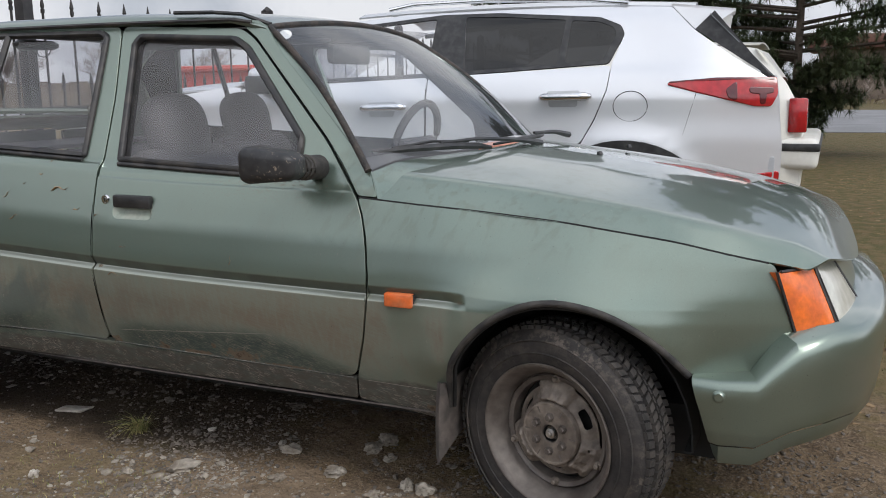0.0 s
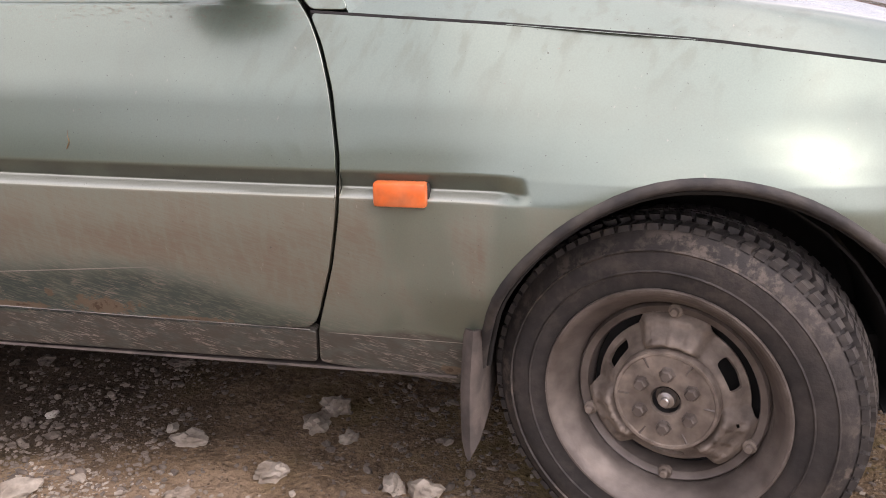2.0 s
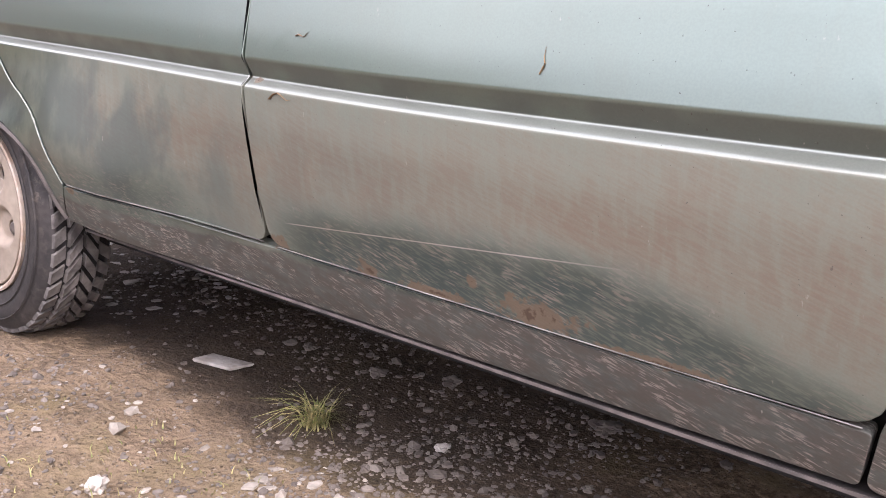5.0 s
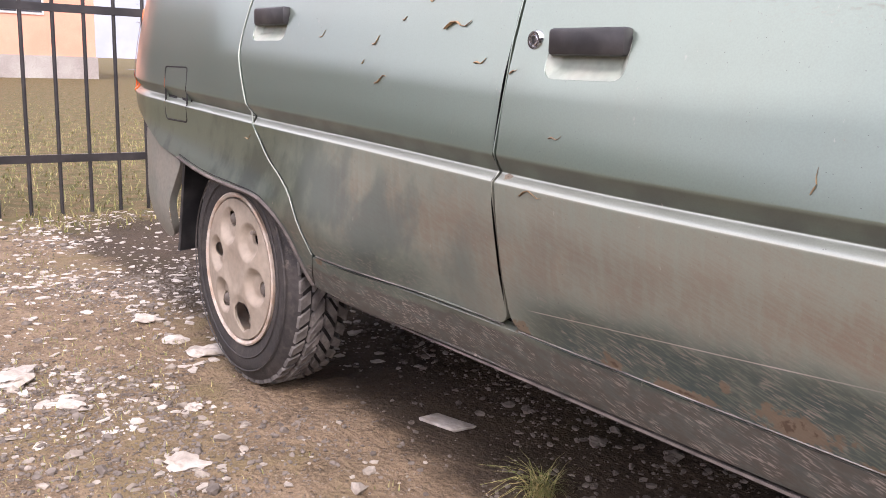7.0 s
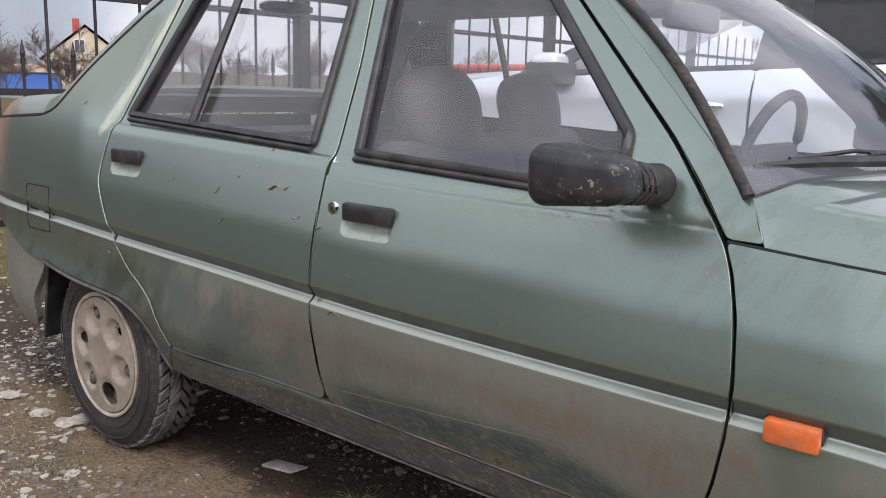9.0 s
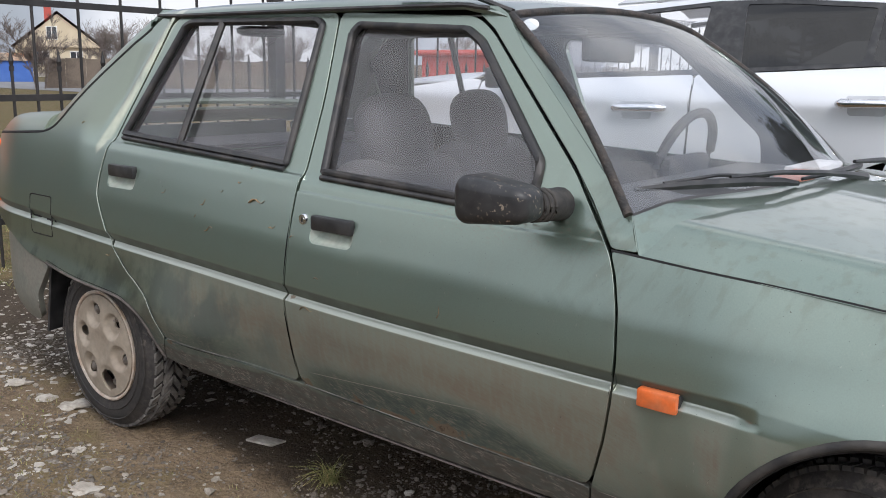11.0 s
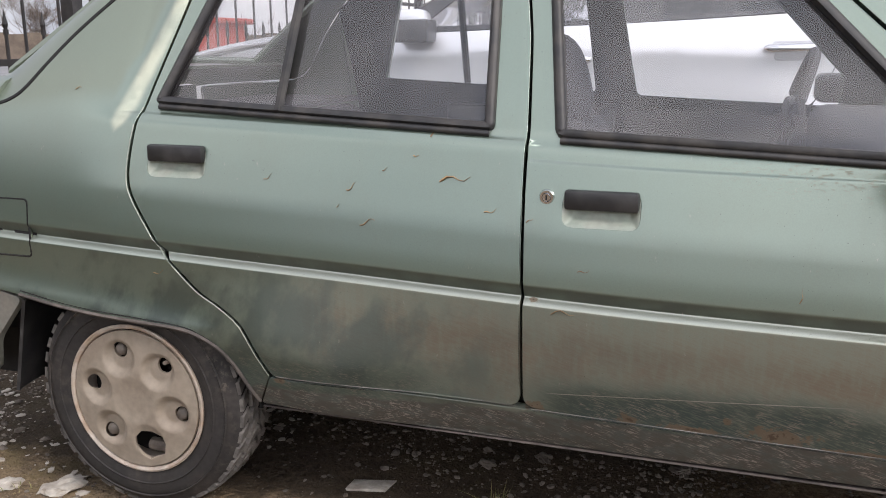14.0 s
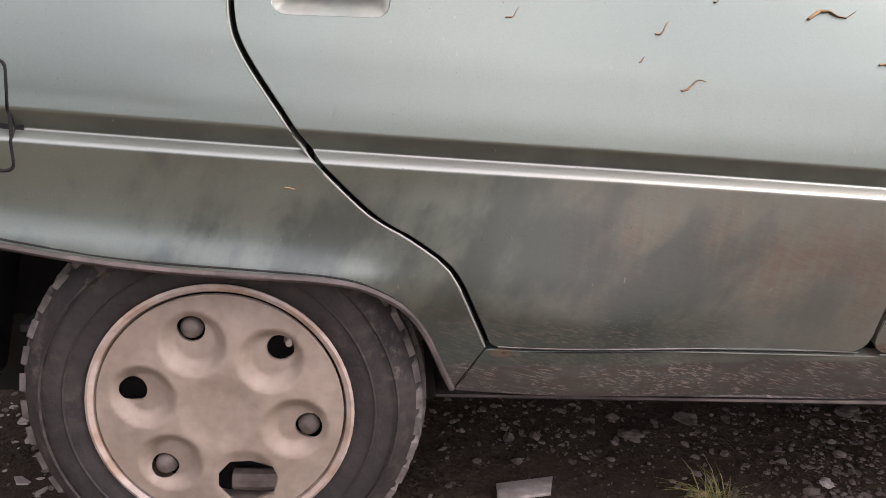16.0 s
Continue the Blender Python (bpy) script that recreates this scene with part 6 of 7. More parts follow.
def scatter(name, count, area, sizes, mat, label, density=None, flat=1.0, kinds=None):
    verts, faces = [], []
    tries = 0
    done = 0
    while done < count and tries < count * 30:
        tries += 1
        x, y = rng.uniform(area[0], area[1]), rng.uniform(area[2], area[3])
        if density and rng.random() > density(x, y):
            continue
        if math.hypot(x, y - 0.1) < 0.20 or math.hypot(x - 2.32, y - 0.1) < 0.22:
            continue
        done += 1
        sh, fc = rng.choice(kinds or shapes)
        s = sizes[0] * (sizes[1] / sizes[0]) ** (rng.random() ** 2.2)
        m = Matrix.Translation((x, y, ground_z(x, y) + s * 0.12 * flat)) @ Matrix.Rotation(rng.uniform(0, 6.28), 4, "Z") @ Matrix.Rotation(rng.uniform(-0.25, 0.25), 4, "X") @ Matrix.Diagonal((s, s, s * flat, 1))
        base = len(verts)
        verts += [m @ v for v in sh]
        faces += [[base + k for k in f] for f in fc]
    ob = from_data(name, verts, faces, mat, smooth=True, sharp=25)
    return tagged(ob, label, "gravel", kind="stuff")


def clumpy(x, y):
    n = noise.noise(Vector((x, y, 3)) * 2.1)
    return max(0.08, min(1.0, 0.45 + 1.2 * n))


scatter("gravel", 20000, (-1.2, 3.3, -0.9, 1.0), (0.002, 0.010), "gravel", "small grey gravel pressed into mud", clumpy)
scatter("gravel", 9000, (-2.2, 1.3, -1.0, 0.22), (0.002, 0.007), "gravel", "small brown gravel pressed into mud", clumpy)
scatter("gravel", 3000, (-2.6, 3.4, -1.2, 2.2), (0.005, 0.018), "gravel", "grey gravel pressed into mud", clumpy)
scatter("pale_chips", 500, (-0.6, 3.0, -0.9, 0.35), (0.005, 0.022), "stone", "pale limestone chips on the mud", lambda x, y: clumpy(x, y) * (1.0 if y < 0.12 else 0.12), 0.8)
scatter("pale_chips", 1500, (-0.3, 3.1, -0.95, 0.45), (0.003, 0.018), "stone", "pale limestone splinters on the mud", lambda x, y: clumpy(x, y) * (1.0 if y < 0.10 else 0.12), 0.9, splinters)
scatter("pale_grit", 5200, (1.15, 3.1, -0.75, 0.14), (0.002, 0.008), "stone", "fine pale grit on dry mud", clumpy, 0.8)
scatter("rubble", 800, (0.5, 3.1, -0.95, 0.16), (0.004, 0.015), "stone", "rounded pale rubble on the mud", lambda x, y: min(1.0, 0.6 * clumpy(x, y) + 0.25), 0.8)
scatter("pale_chips", 8000, (-2.6, 0.15, -1.6, 2.2), (0.004, 0.024), "flake", "pale broken splinters and chips", lambda x, y: min(1.0, clumpy(x, y) + 0.25), 0.8, splinters)

for x, y, s, fl, m, lab in ((1.19, 0.04, 0.055, 0.35, "stone", "pale limestone lump"), (1.41, 0.28, 0.045, 0.4, "stone", "pale limestone lump"), (1.62, 0.20, 0.042, 0.5, "stone", "pale limestone lump"),
                            (1.66, 0.47, 0.05, 0.55, "stone", "crumbling pale stone"), (1.64, 0.40, 0.045, 0.5, "stone", "crumbling pale stone"), (1.72, 0.36, 0.030, 0.5, "stone", "pale stone"),
                            (1.92, 0.18, 0.042, 0.55, "stone", "pale angular stone"), (1.86, 0.19, 0.034, 0.6, "stone", "grey stone"), (0.78, -0.15, 0.032, 0.7, "flake", "white pebble"), (1.80, 0.10, 0.03, 0.5, "stone", "grey stone"),
                            (1.48, 0.10, 0.03, 0.5, "stone", "pale stone"), (1.95, 0.08, 0.035, 0.5, "stone", "pale stone"), (1.02, -0.02, 0.026, 0.5, "stone", "pale stone"), (-0.27, 0.06, 0.09, 0.28, "flake", "broken pale slab"),
                            (-0.42, 0.03, 0.06, 0.3, "flake", "broken pale slab"), (0.36, -0.25, 0.07, 0.3, "flake", "broken pale slab"), (-0.62, 0.02, 0.07, 0.3, "flake", "broken pale slab"), (-0.05, -0.35, 0.05, 0.4, "flake", "pale stone"), (0.1, -0.13, 0.03, 0.6, "flake", "white pebble"),
                            (-0.30, -0.42, 0.10, 0.22, "flake", "broken pale slab"), (0.72, 0.52, 0.04, 0.4, "gravel", "grey stone"), (0.86, 0.60, 0.045, 0.35, "gravel", "grey stone"), (1.22, 0.62, 0.045, 0.35, "gravel", "grey stone"), (1.05, 0.35, 0.025, 0.4, "flake", "small pale chip")):
    s *= 0.8 if m == "stone" else 0.62
    ob = part("stone", stone_mesh(rng, s, fl, 3), m, None, sharp=28)
    ob.matrix_world = Matrix.Translation((x, y, ground_z(x, y) + s * fl * 0.35)) @ Matrix.Rotation(rng.uniform(0, 6.28), 4, "Z")
    tagged(ob, lab + " on the muddy ground", "stone", group="loose stones")
slab = box(-0.050, 0.050, -0.026, 0.026, 0.0, 0.008)
for v in slab.verts:
    v.co.x += 0.012 * noise.noise(v.co * 40)
    v.co.x += v.co.y * 0.35
slab_ob = part("slab_piece", slab, "flake", None, bevel=0.003)
slab_ob.matrix_world = Matrix.Translation((0.475, 0.30, ground_z(0.475, 0.30) + 0.003)) @ Matrix.Rotation(0.25, 4, "Z")
tagged(slab_ob, "flat white slab piece on shady mud", "stone")


def blades(name, centres, height, mat, label, category, kind="", spread=0.03, width=0.0018, lean=0.9, least=0.15):
    verts, faces = [], []
    for cx, cy, cz in centres:
        a, tilt = rng.uniform(0, 6.28), rng.uniform(least, lean)
        h = height * rng.uniform(0.5, 1.1)
        bx, by = cx + rng.gauss(0, spread), cy + rng.gauss(0, spread)
        dx, dy = math.cos(a), math.sin(a)
        base = len(verts)
        for k in range(4):
            u = k / 3
            out = h * math.sin(tilt) * u * u * 1.15
            up = h * math.cos(tilt * u) * u * 0.95
            w = width * (1 - u * 0.9)
            p = Vector((bx + dx * out, by + dy * out, cz + up))
            verts += [p + Vector((-dy * w, dx * w, 0)), p + Vector((dy * w, -dx * w, 0.0004))]
        for k in range(3):
            faces.append([base + 2 * k, base + 2 * k + 1, base + 2 * k + 3, base + 2 * k + 2])
    ob = from_data(name, verts, faces, mat)
    return tagged(ob, label, category, kind=kind)


blades("grass_tuft", [(0.81, 0.265, ground_z(0.81, 0.265))] * 120, 0.095, "blade", "small green and straw grass tuft in the mud", "grass", spread=0.012, width=0.0017, lean=1.6, least=0.7)
lawn_spots = []
for k in range(26000):
    x, y = -2.1 - abs(rng.gauss(0, 4.5)), rng.uniform(-5, 10)
    lawn_spots.append((x, y, -0.012))
blades("lawn_grass", lawn_spots, 0.06, "blade", "short patchy lawn grass", "grass", kind="stuff", spread=0.05, width=0.004, lean=1.2)
scatter("leaf_litter", 2600, (2.6, 7.5, 1.0, 10.0), (0.010, 0.032), "leaf", "brown leaf litter on thin grass", clumpy, 0.5, splinters)
blades("verge_grass", [(rng.uniform(2.4, 8.0), rng.uniform(1.2, 12.0), -0.012) for k in range(9000)], 0.035, "dry_blade", "thin dry verge grass", "grass", kind="stuff", spread=0.06, width=0.003, lean=1.4)
blades("moss_tufts", [(rng.uniform(-2.4, 1.3), rng.uniform(-1.1, 0.02), -0.008) for k in range(5200)], 0.018, "blade", "short moss and grass on the mud", "grass", kind="stuff", spread=0.03, width=0.0014, lean=1.4)
blades("edge_grass", [(rng.uniform(-2.6, 3.2), rng.uniform(-1.0, -0.2) if rng.random() < 0.3 else rng.uniform(1.6, 2.2), -0.01) for k in range(500)], 0.03, "blade", "sparse short grass", "grass", kind="stuff", spread=0.05, width=0.0015)

# ---- iron fence ----
fence = thing("iron_fence", "black painted iron fence with spear tips", "fence", (-2.6, 3.0, 0))
FX = -2.6
for z in (0.273, 0.982, 1.525):
    part("rail", box(FX - 0.012, FX + 0.012, -6.2, 14, z - 0.019, z + 0.019), "iron", fence)


def spear_bar(top):
    bm = rod((0, 0, 0.0), (0, 0, top - 0.10), 0.0095, 0.0095, 8)
    rod((0, 0, top - 0.13), (0, 0, top - 0.10), 0.015, 0.015, 8, bm)
    rod((0, 0, top - 0.10), (0, 0, top - 0.075), 0.009, 0.016, 8, bm)
    rod((0, 0, top - 0.075), (0, 0, top), 0.016, 0.002, 8, bm)
    me = bpy.data.meshes.new("bar")
    bm.to_mesh(me)
    bm.free()
    me.materials.append(M["iron"])
    return me


tall_bar, short_bar = spear_bar(1.83), spear_bar(1.265)
for k in range(-50, 90):
    y = 1.010 + 0.142 * k
    ob = new("bar", tall_bar if k % 2 else short_bar)
    ob.parent = fence
    ob.location = (0, y - 3.0, 0)
for y in (-3.23, -0.13, 2.97, 6.07, 9.17, 12.27):
    post = part("post", box(FX - 0.045, FX + 0.045, y - 0.045, y + 0.045, -0.02, 1.92), "iron", fence, bevel=0.004)
    part("post_cap", rod((FX, y, 1.92), (FX, y, 1.96), 0.066, 0.01, 4), "iron", post)


# ---- silver-white off-roader ----
suv = thing("suv_car", "clean silver-white off-roader parked alongside", "car", (0.6, 3.7, 0))
YAW = math.atan(0.12)
S0 = Vector((0.9, 2.86, 0))


def suv_p(x, y, z):
    """x along the off-roader's near side (to its tail), y into it."""
    d = x - S0.x
    return Vector((S0.x + d * math.cos(YAW) - y * math.sin(YAW), S0.y + d * math.sin(YAW) + y * math.cos(YAW), z))


suv_bulk = profile([(0.25, 0.10), (0.40, 0.05), (0.60, 0.015), (0.80, 0.0), (0.95, 0.006), (1.05, 0.0), (1.12, 0.022), (1.18, 0.05), (1.22, 0.085), (1.50, 0.23), (1.58, 0.30)], 0.018)


def suv_side(u, v):
    y = suv_bulk(v) + 0.10 * np.maximum(0, (u - 2.05) / 0.6) ** 2 + 0.16 * np.maximum(0, (-0.7 - u) / 1.1) ** 2
    y = y - 0.018 * np.exp(-(np.maximum(0, np.hypot(u - 1.87, (v - 0.36)) - 0.44) / 0.07) ** 2) * ease((v - 0.3) / 0.2)
    return np.array([tuple(suv_p(a, b, c)) for a, b, c in zip(u, y, v)])


def suv_far(u, v):
    y = 1.85 - suv_bulk(v) - 0.10 * np.maximum(0, (u - 2.05) / 0.6) ** 2 - 0.16 * np.maximum(0, (-0.7 - u) / 1.1) ** 2
    return np.array([tuple(suv_p(a, b, c)) for a, b, c in zip(u, y, v)])


SUV_REAR_DOOR = [(0.70, 0.40), (1.30, 0.40), (1.36, 0.62), (1.50, 0.745), (1.625, 0.800), (1.695, 0.925), (1.762, 1.09), (1.778, 1.222), (0.72, 1.17)]
SUV_FRONT_DOOR = [(0.69, 0.40), (0.71, 1.17), (-0.50, 1.12), (-0.55, 0.92), (-0.53, 0.44)]
SUV_TAIL = [(1.785, 1.24), (1.769, 1.09), (1.702, 0.920), (1.632, 0.795), (1.60, 0.70), (2.14, 0.70), (2.25, 0.45), (2.60, 0.42), (2.70, 0.58), (2.70, 0.78), (2.67, 1.03), (2.62, 1.14), (2.435, 1.255), (2.215, 1.415), (2.09, 1.545), (1.85, 1.555), (0.75, 1.575), (0.20, 1.52), (0.20, 1.49),
            (0.75, 1.545), (1.10, 1.545), (1.70, 1.50), (1.82, 1.45), (1.845, 1.40)]
SUV_FRONT = [(-0.56, 0.44), (-0.56, 0.92), (-0.51, 1.125), (-0.60, 1.13), (-1.20, 1.05), (-1.60, 0.98), (-1.80, 0.80), (-1.85, 0.45), (-1.55, 0.42), (-1.50, 0.62), (-1.35, 0.74), (-1.10, 0.78), (-0.88, 0.70), (-0.78, 0.55), (-0.74, 0.42)]
d1 = panel("rear_door", rounded(SUV_REAR_DOOR, 0.02), suv_side, "white", suv, "silver-white door", step=0.06)
d2 = panel("front_door", rounded(SUV_FRONT_DOOR, 0.02), suv_side, "white", suv, "silver-white door", step=0.06)
tailp = panel("rear_quarter", rounded(SUV_TAIL, 0.015), suv_side, "white", suv, "silver-white rear quarter", step=0.06)
panel("front_wing", rounded(SUV_FRONT, 0.02), suv_side, "white", suv, "silver-white front wing", step=0.08)
for nm, o in (("rear_door", SUV_REAR_DOOR), ("front_door", SUV_FRONT_DOOR), ("rear_quarter", SUV_TAIL), ("front_wing", SUV_FRONT)):
    panel(nm, rounded(o, 0.02), suv_far, "white", suv, step=0.2, flip=True)
panel("sill", [(-0.70, 0.40), (-0.70, 0.28), (1.36, 0.28), (1.36, 0.40)], suv_side, "black", suv, step=0.3)


def suv_glass(name, pts, mat, proud, parent, label=""):
    def fn(u, v):
        return suv_side(u, v) + np.array([suv_p(S0.x, -proud, 0) - S0]) * 1.0
    return panel(name, rounded(pts, 0.02), fn, mat, parent, label, step=0.12, lip=0.004, roll=0.001)


surround = panel("window_surround", rounded([(-0.52, 1.125), (0.71, 1.172), (1.765, 1.236), (1.842, 1.40), (1.818, 1.448), (1.70, 1.497), (1.10, 1.543), (0.75, 1.543), (0.20, 1.488), (-0.10, 1.36)], 0.02), suv_side, "black", suv, "glossy black window surround", step=0.12,
                 holes=[rounded([(0.93, 1.205), (1.475, 1.235), (1.505, 1.49), (1.10, 1.522), (0.90, 1.525)], 0.02), rounded([(1.515, 1.240), (1.73, 1.250), (1.80, 1.40), (1.78, 1.44), (1.69, 1.475), (1.535, 1.487)], 0.025), rounded([(-0.28, 1.16), (0.70, 1.195), (0.72, 1.52), (0.25, 1.475), (-0.02, 1.37)], 0.02)], lip=0.01)
suv_glass("window_pane", [(0.93, 1.205), (1.475, 1.235), (1.505, 1.49), (1.10, 1.522), (0.90, 1.525)], "tint", -0.004, surround, "dark tinted window")
suv_glass("window_pane", [(1.515, 1.240), (1.73, 1.250), (1.80, 1.40), (1.78, 1.44), (1.69, 1.475), (1.535, 1.487)], "tint", -0.004, surround, "dark tinted window")
suv_glass("window_pane", [(-0.28, 1.16), (0.70, 1.195), (0.72, 1.52), (0.25, 1.475), (-0.02, 1.37)], "glass", -0.004, surround, "clear front window")


def suv_tube(pts, r, mat, parent, name, label="", sides=8):
    out = []
    for u, v, proud in pts:
        y = float(suv_bulk(v)) + 0.10 * max(0, (u - 2.05) / 0.6) ** 2
        out.append(suv_p(u, y - proud, v))
    return part(name, tube(out, r, sides), mat, parent, label, sharp=60)


def suv_block(name, pts, mat, proud, parent, label=""):
    def fn(u, v):
        return suv_side(u, v) + np.array([suv_p(S0.x, -proud, 0) - S0])
    return panel(name, rounded(pts, 0.012), fn, mat, parent, label, step=0.05, lip=0.03, roll=0.006)


for hx, hz, par in ((0.31, 0.995, d2), (1.40, 1.05, d1)):
    suv_tube([(hx, hz, 0.010), (hx + 0.02, hz + 0.002, 0.034), (hx + 0.07, hz + 0.004, 0.042), (hx + 0.20, hz + 0.006, 0.042), (hx + 0.255, hz + 0.006, 0.034), (hx + 0.277, hz + 0.005, 0.010)], [0.016, 0.023, 0.021, 0.021, 0.024, 0.016], "chrome", par, "door_handle", "silver door handle", 10)
    suv_block("handle_bowl", [(hx + 0.05, hz - 0.052), (hx + 0.20, hz - 0.050), (hx + 0.215, hz + 0.035), (hx + 0.035, hz + 0.033)], "silver", 0.001, par, "shaded bowl behind the handle")
ring = [(1.897 + 0.093 * math.cos(a), 1.0 + 0.082 * math.sin(a), 0.0) for a in (2 * math.pi * q / 32 for q in range(33))]
suv_tube(ring, 0.0022, "dark", tailp, "fuel_flap", "round fuel flap")
for a, b in (((0.705, 1.165), (0.695, 0.42)), ((2.244, 1.068), (2.147, 0.72))):
    pts = [(a[0] + (b[0] - a[0]) * k / 6, a[1] + (b[1] - a[1]) * k / 6, -0.001) for k in range(7)]
    suv_tube(pts, 0.0016, "dark", tailp, "panel_gap", sides=5)


suv_lamp = suv_block("tail_lamp", [(2.092, 1.121), (2.25, 1.078), (2.444, 1.027), (2.55, 1.000), (2.632, 0.998), (2.662, 1.06), (2.655, 1.147), (2.35, 1.147)], "red", 0.012, tailp, "long red tail lamp")
suv_block("lamp_cell", [(2.40, 1.085), (2.415, 1.045), (2.455, 1.030), (2.45, 1.125)], "dark_red", 0.0155, suv_lamp, "dark inner lamp cell")
suv_block("lamp_cell", [(2.52, 1.095), (2.525, 1.070), (2.575, 1.065), (2.58, 1.01), (2.60, 1.01), (2.605, 1.065), (2.64, 1.07), (2.64, 1.09)], "dark_red", 0.0155, suv_lamp, "dark inner lamp cell")
suv_block("lamp_cell", [(2.10, 1.128), (2.35, 1.140), (2.64, 1.140), (2.64, 1.146), (2.35, 1.147)], "dark_red", 0.0155, suv_lamp)
suv_block("reflector", [(2.50, 0.585), (2.69, 0.60), (2.69, 0.64), (2.51, 0.615)], "red", 0.015, tailp, "red bumper reflector")
patch("arch_trim", lambda u, v: tuple(suv_p(1.87 + (0.46 + 0.05 * v) * math.cos(math.pi * u), -0.045, 0.36 + (0.39 + 0.065 * v) * math.sin(math.pi * u))), 22, 3, "black", suv, "black plastic arch trim", thick=0.03)
for wx in (1.87, -1.15):
    c = suv_p(wx, 0.02, 0.34)
    m = Matrix.Translation(c) @ Matrix.Rotation(YAW, 4, "Z")
    w = part("wheel", lathe([(0.02, 0.02), (0.20, 0.03), (0.235, 0.0)], (0, 0, 0), m, 32), "chrome", suv, "alloy wheel")
    part("tyre", lathe([(0.235, 0.0), (0.30, -0.01), (0.335, 0.02), (0.34, 0.10), (0.33, 0.2), (0.24, 0.22)], (0, 0, 0), m, 40), "tyre", w)
patch("roof", lambda u, v: tuple(suv_p(0.20 + 2.02 * u, 0.27 + 0.02 * u + v * 1.28, 1.52 + 0.055 * math.sin(math.pi * min(1.0, 0.15 + 0.7 * u)) + 0.06 * math.sin(math.pi * v) ** 0.6)), 12, 14, "white", suv, "silver-white roof", thick=-0.01)
suv_tube([(0.40, 1.585, 0.03), (0.55, 1.615, 0.02), (1.0, 1.625, 0.0), (1.6, 1.605, 0.0), (1.85, 1.575, 0.02)], 0.013, "chrome", suv, "roof_rail", "silver roof rail")
patch("spoiler", lambda u, v: tuple(suv_p(2.09 + 0.345 * u, 0.27 + 0.02 * u + (1.31 - 0.04 * u) * v, 1.562 - 0.036 * u + 0.03 * math.sin(math.pi * v))), 6, 10, "white", suv, "white roof spoiler", thick=-0.035)
patch("spoiler_side", lambda u, v: tuple(suv_p(2.095 + 0.12 * v + (0.335 - 0.12 * v) * u * (1 - 0.65 * v), 0.265 - 0.02 * v, 1.548 - 0.036 * u - 0.125 * v)), 5, 4, "white", suv, "white side of the spoiler", thick=0.02)
patch("window_side", lambda u, v: tuple(suv_p(2.222 + 0.40 * u + 0.10 * v * (1 - u), 0.240 - 0.10 * u, 1.418 - 0.268 * u + 0.085 * v * (1 - u) + 0.012 * v)), 8, 4, "black", suv, "glossy black flank of the rear window", thick=0.02)
patch("rear_window", lambda u, v: tuple(suv_p(2.30 + 0.345 * u, 0.22 - 0.06 * u + (1.41 + 0.12 * u) * v, 1.50 - 0.345 * u)), 4, 6, "reflect_tint", suv, "grey sloping rear window", thick=0.005)
patch("tailgate", lambda u, v: tuple(suv_p(2.655 + 0.03 * math.sin(math.pi * u), 0.14 + 1.57 * v, 1.16 - 0.48 * u)), 6, 8, "white", suv, "white tailgate", thick=0.01)
patch("rear_bumper", lambda u, v: tuple(suv_p(2.715 - 0.05 * abs(2 * v - 1) ** 3, 0.10 + 1.65 * v, 0.72 - 0.40 * u)), 5, 10, "white", suv, "rear bumper", thick=-0.03)
patch("bonnet", lambda u, v: tuple(suv_p(-0.62 - 1.15 * u, 0.06 + 1.73 * v, 1.12 - 0.16 * u * u + 0.06 * math.sin(math.pi * v) ** 0.5)), 8, 10, "white", suv, "white bonnet", thick=-0.01)
patch("nose", lambda u, v: tuple(suv_p(-1.80 - 0.06 * math.sin(math.pi * v), 0.16 + 1.53 * v, 0.97 - 0.65 * u)), 4, 8, "white", suv, thick=0.01)
patch("windscreen", lambda u, v: tuple(suv_p(-0.56 + 0.80 * u - 0.12 * math.sin(math.pi * v), 0.10 + 0.18 * u + (1.65 - 0.36 * u) * v, 1.15 + 0.37 * u)), 5, 8, "glass", suv, "windscreen", thick=0.004)
mir = part("door_mirror", box(-0.075, 0.085, -0.09, 0.09, -0.055, 0.058, Matrix.Translation(suv_p(-0.28, -0.10, 1.185)) @ Matrix.Rotation(YAW, 4, "Z")), "white", suv, "white door mirror with dark lower half", bevel=0.04, segments=3)
part("mirror_foot", box(-0.085, 0.095, -0.097, 0.14, -0.10, 0.012, Matrix.Translation(suv_p(-0.28, -0.10, 1.185)) @ Matrix.Rotation(YAW, 4, "Z")), "black", mir, bevel=0.015)
part("cabin", box(-0.4, 2.3, 0.25, 1.6, 0.35, 1.10, Matrix.Translation(S0 - Vector((S0.x, 0, 0))) @ Matrix.Rotation(YAW, 4, "Z")), "dark", suv, bevel=0.1)

# ---- second white car behind it ----
est = thing("estate_car", "ivory white estate car parked behind the off-roader", "car", (1.3, 5.9, 0))
EX, EY = 2.74, 5.30
body_pts = [(-3.9, 0.30), (EX - 0.02, 0.30), (EX, 0.55), (EX - 0.03, 0.62), (EX - 0.05, 0.92), (EX - 0.16, 1.12), (EX - 0.38, 1.38), (EX - 1.0, 1.43), (EX - 2.0, 1.42), (EX - 2.8, 0.98), (EX - 4.0, 0.85), (EX - 4.15, 0.5)]


def est_side(u, v):
    y = 5.25 + 0.03 * np.abs(v - 0.6) + 0.30 * np.maximum(0, v - 0.95) + 0.10 * np.maximum(0, (u - 2.45) / 0.25) ** 2
    return np.stack([u, y, v], -1)


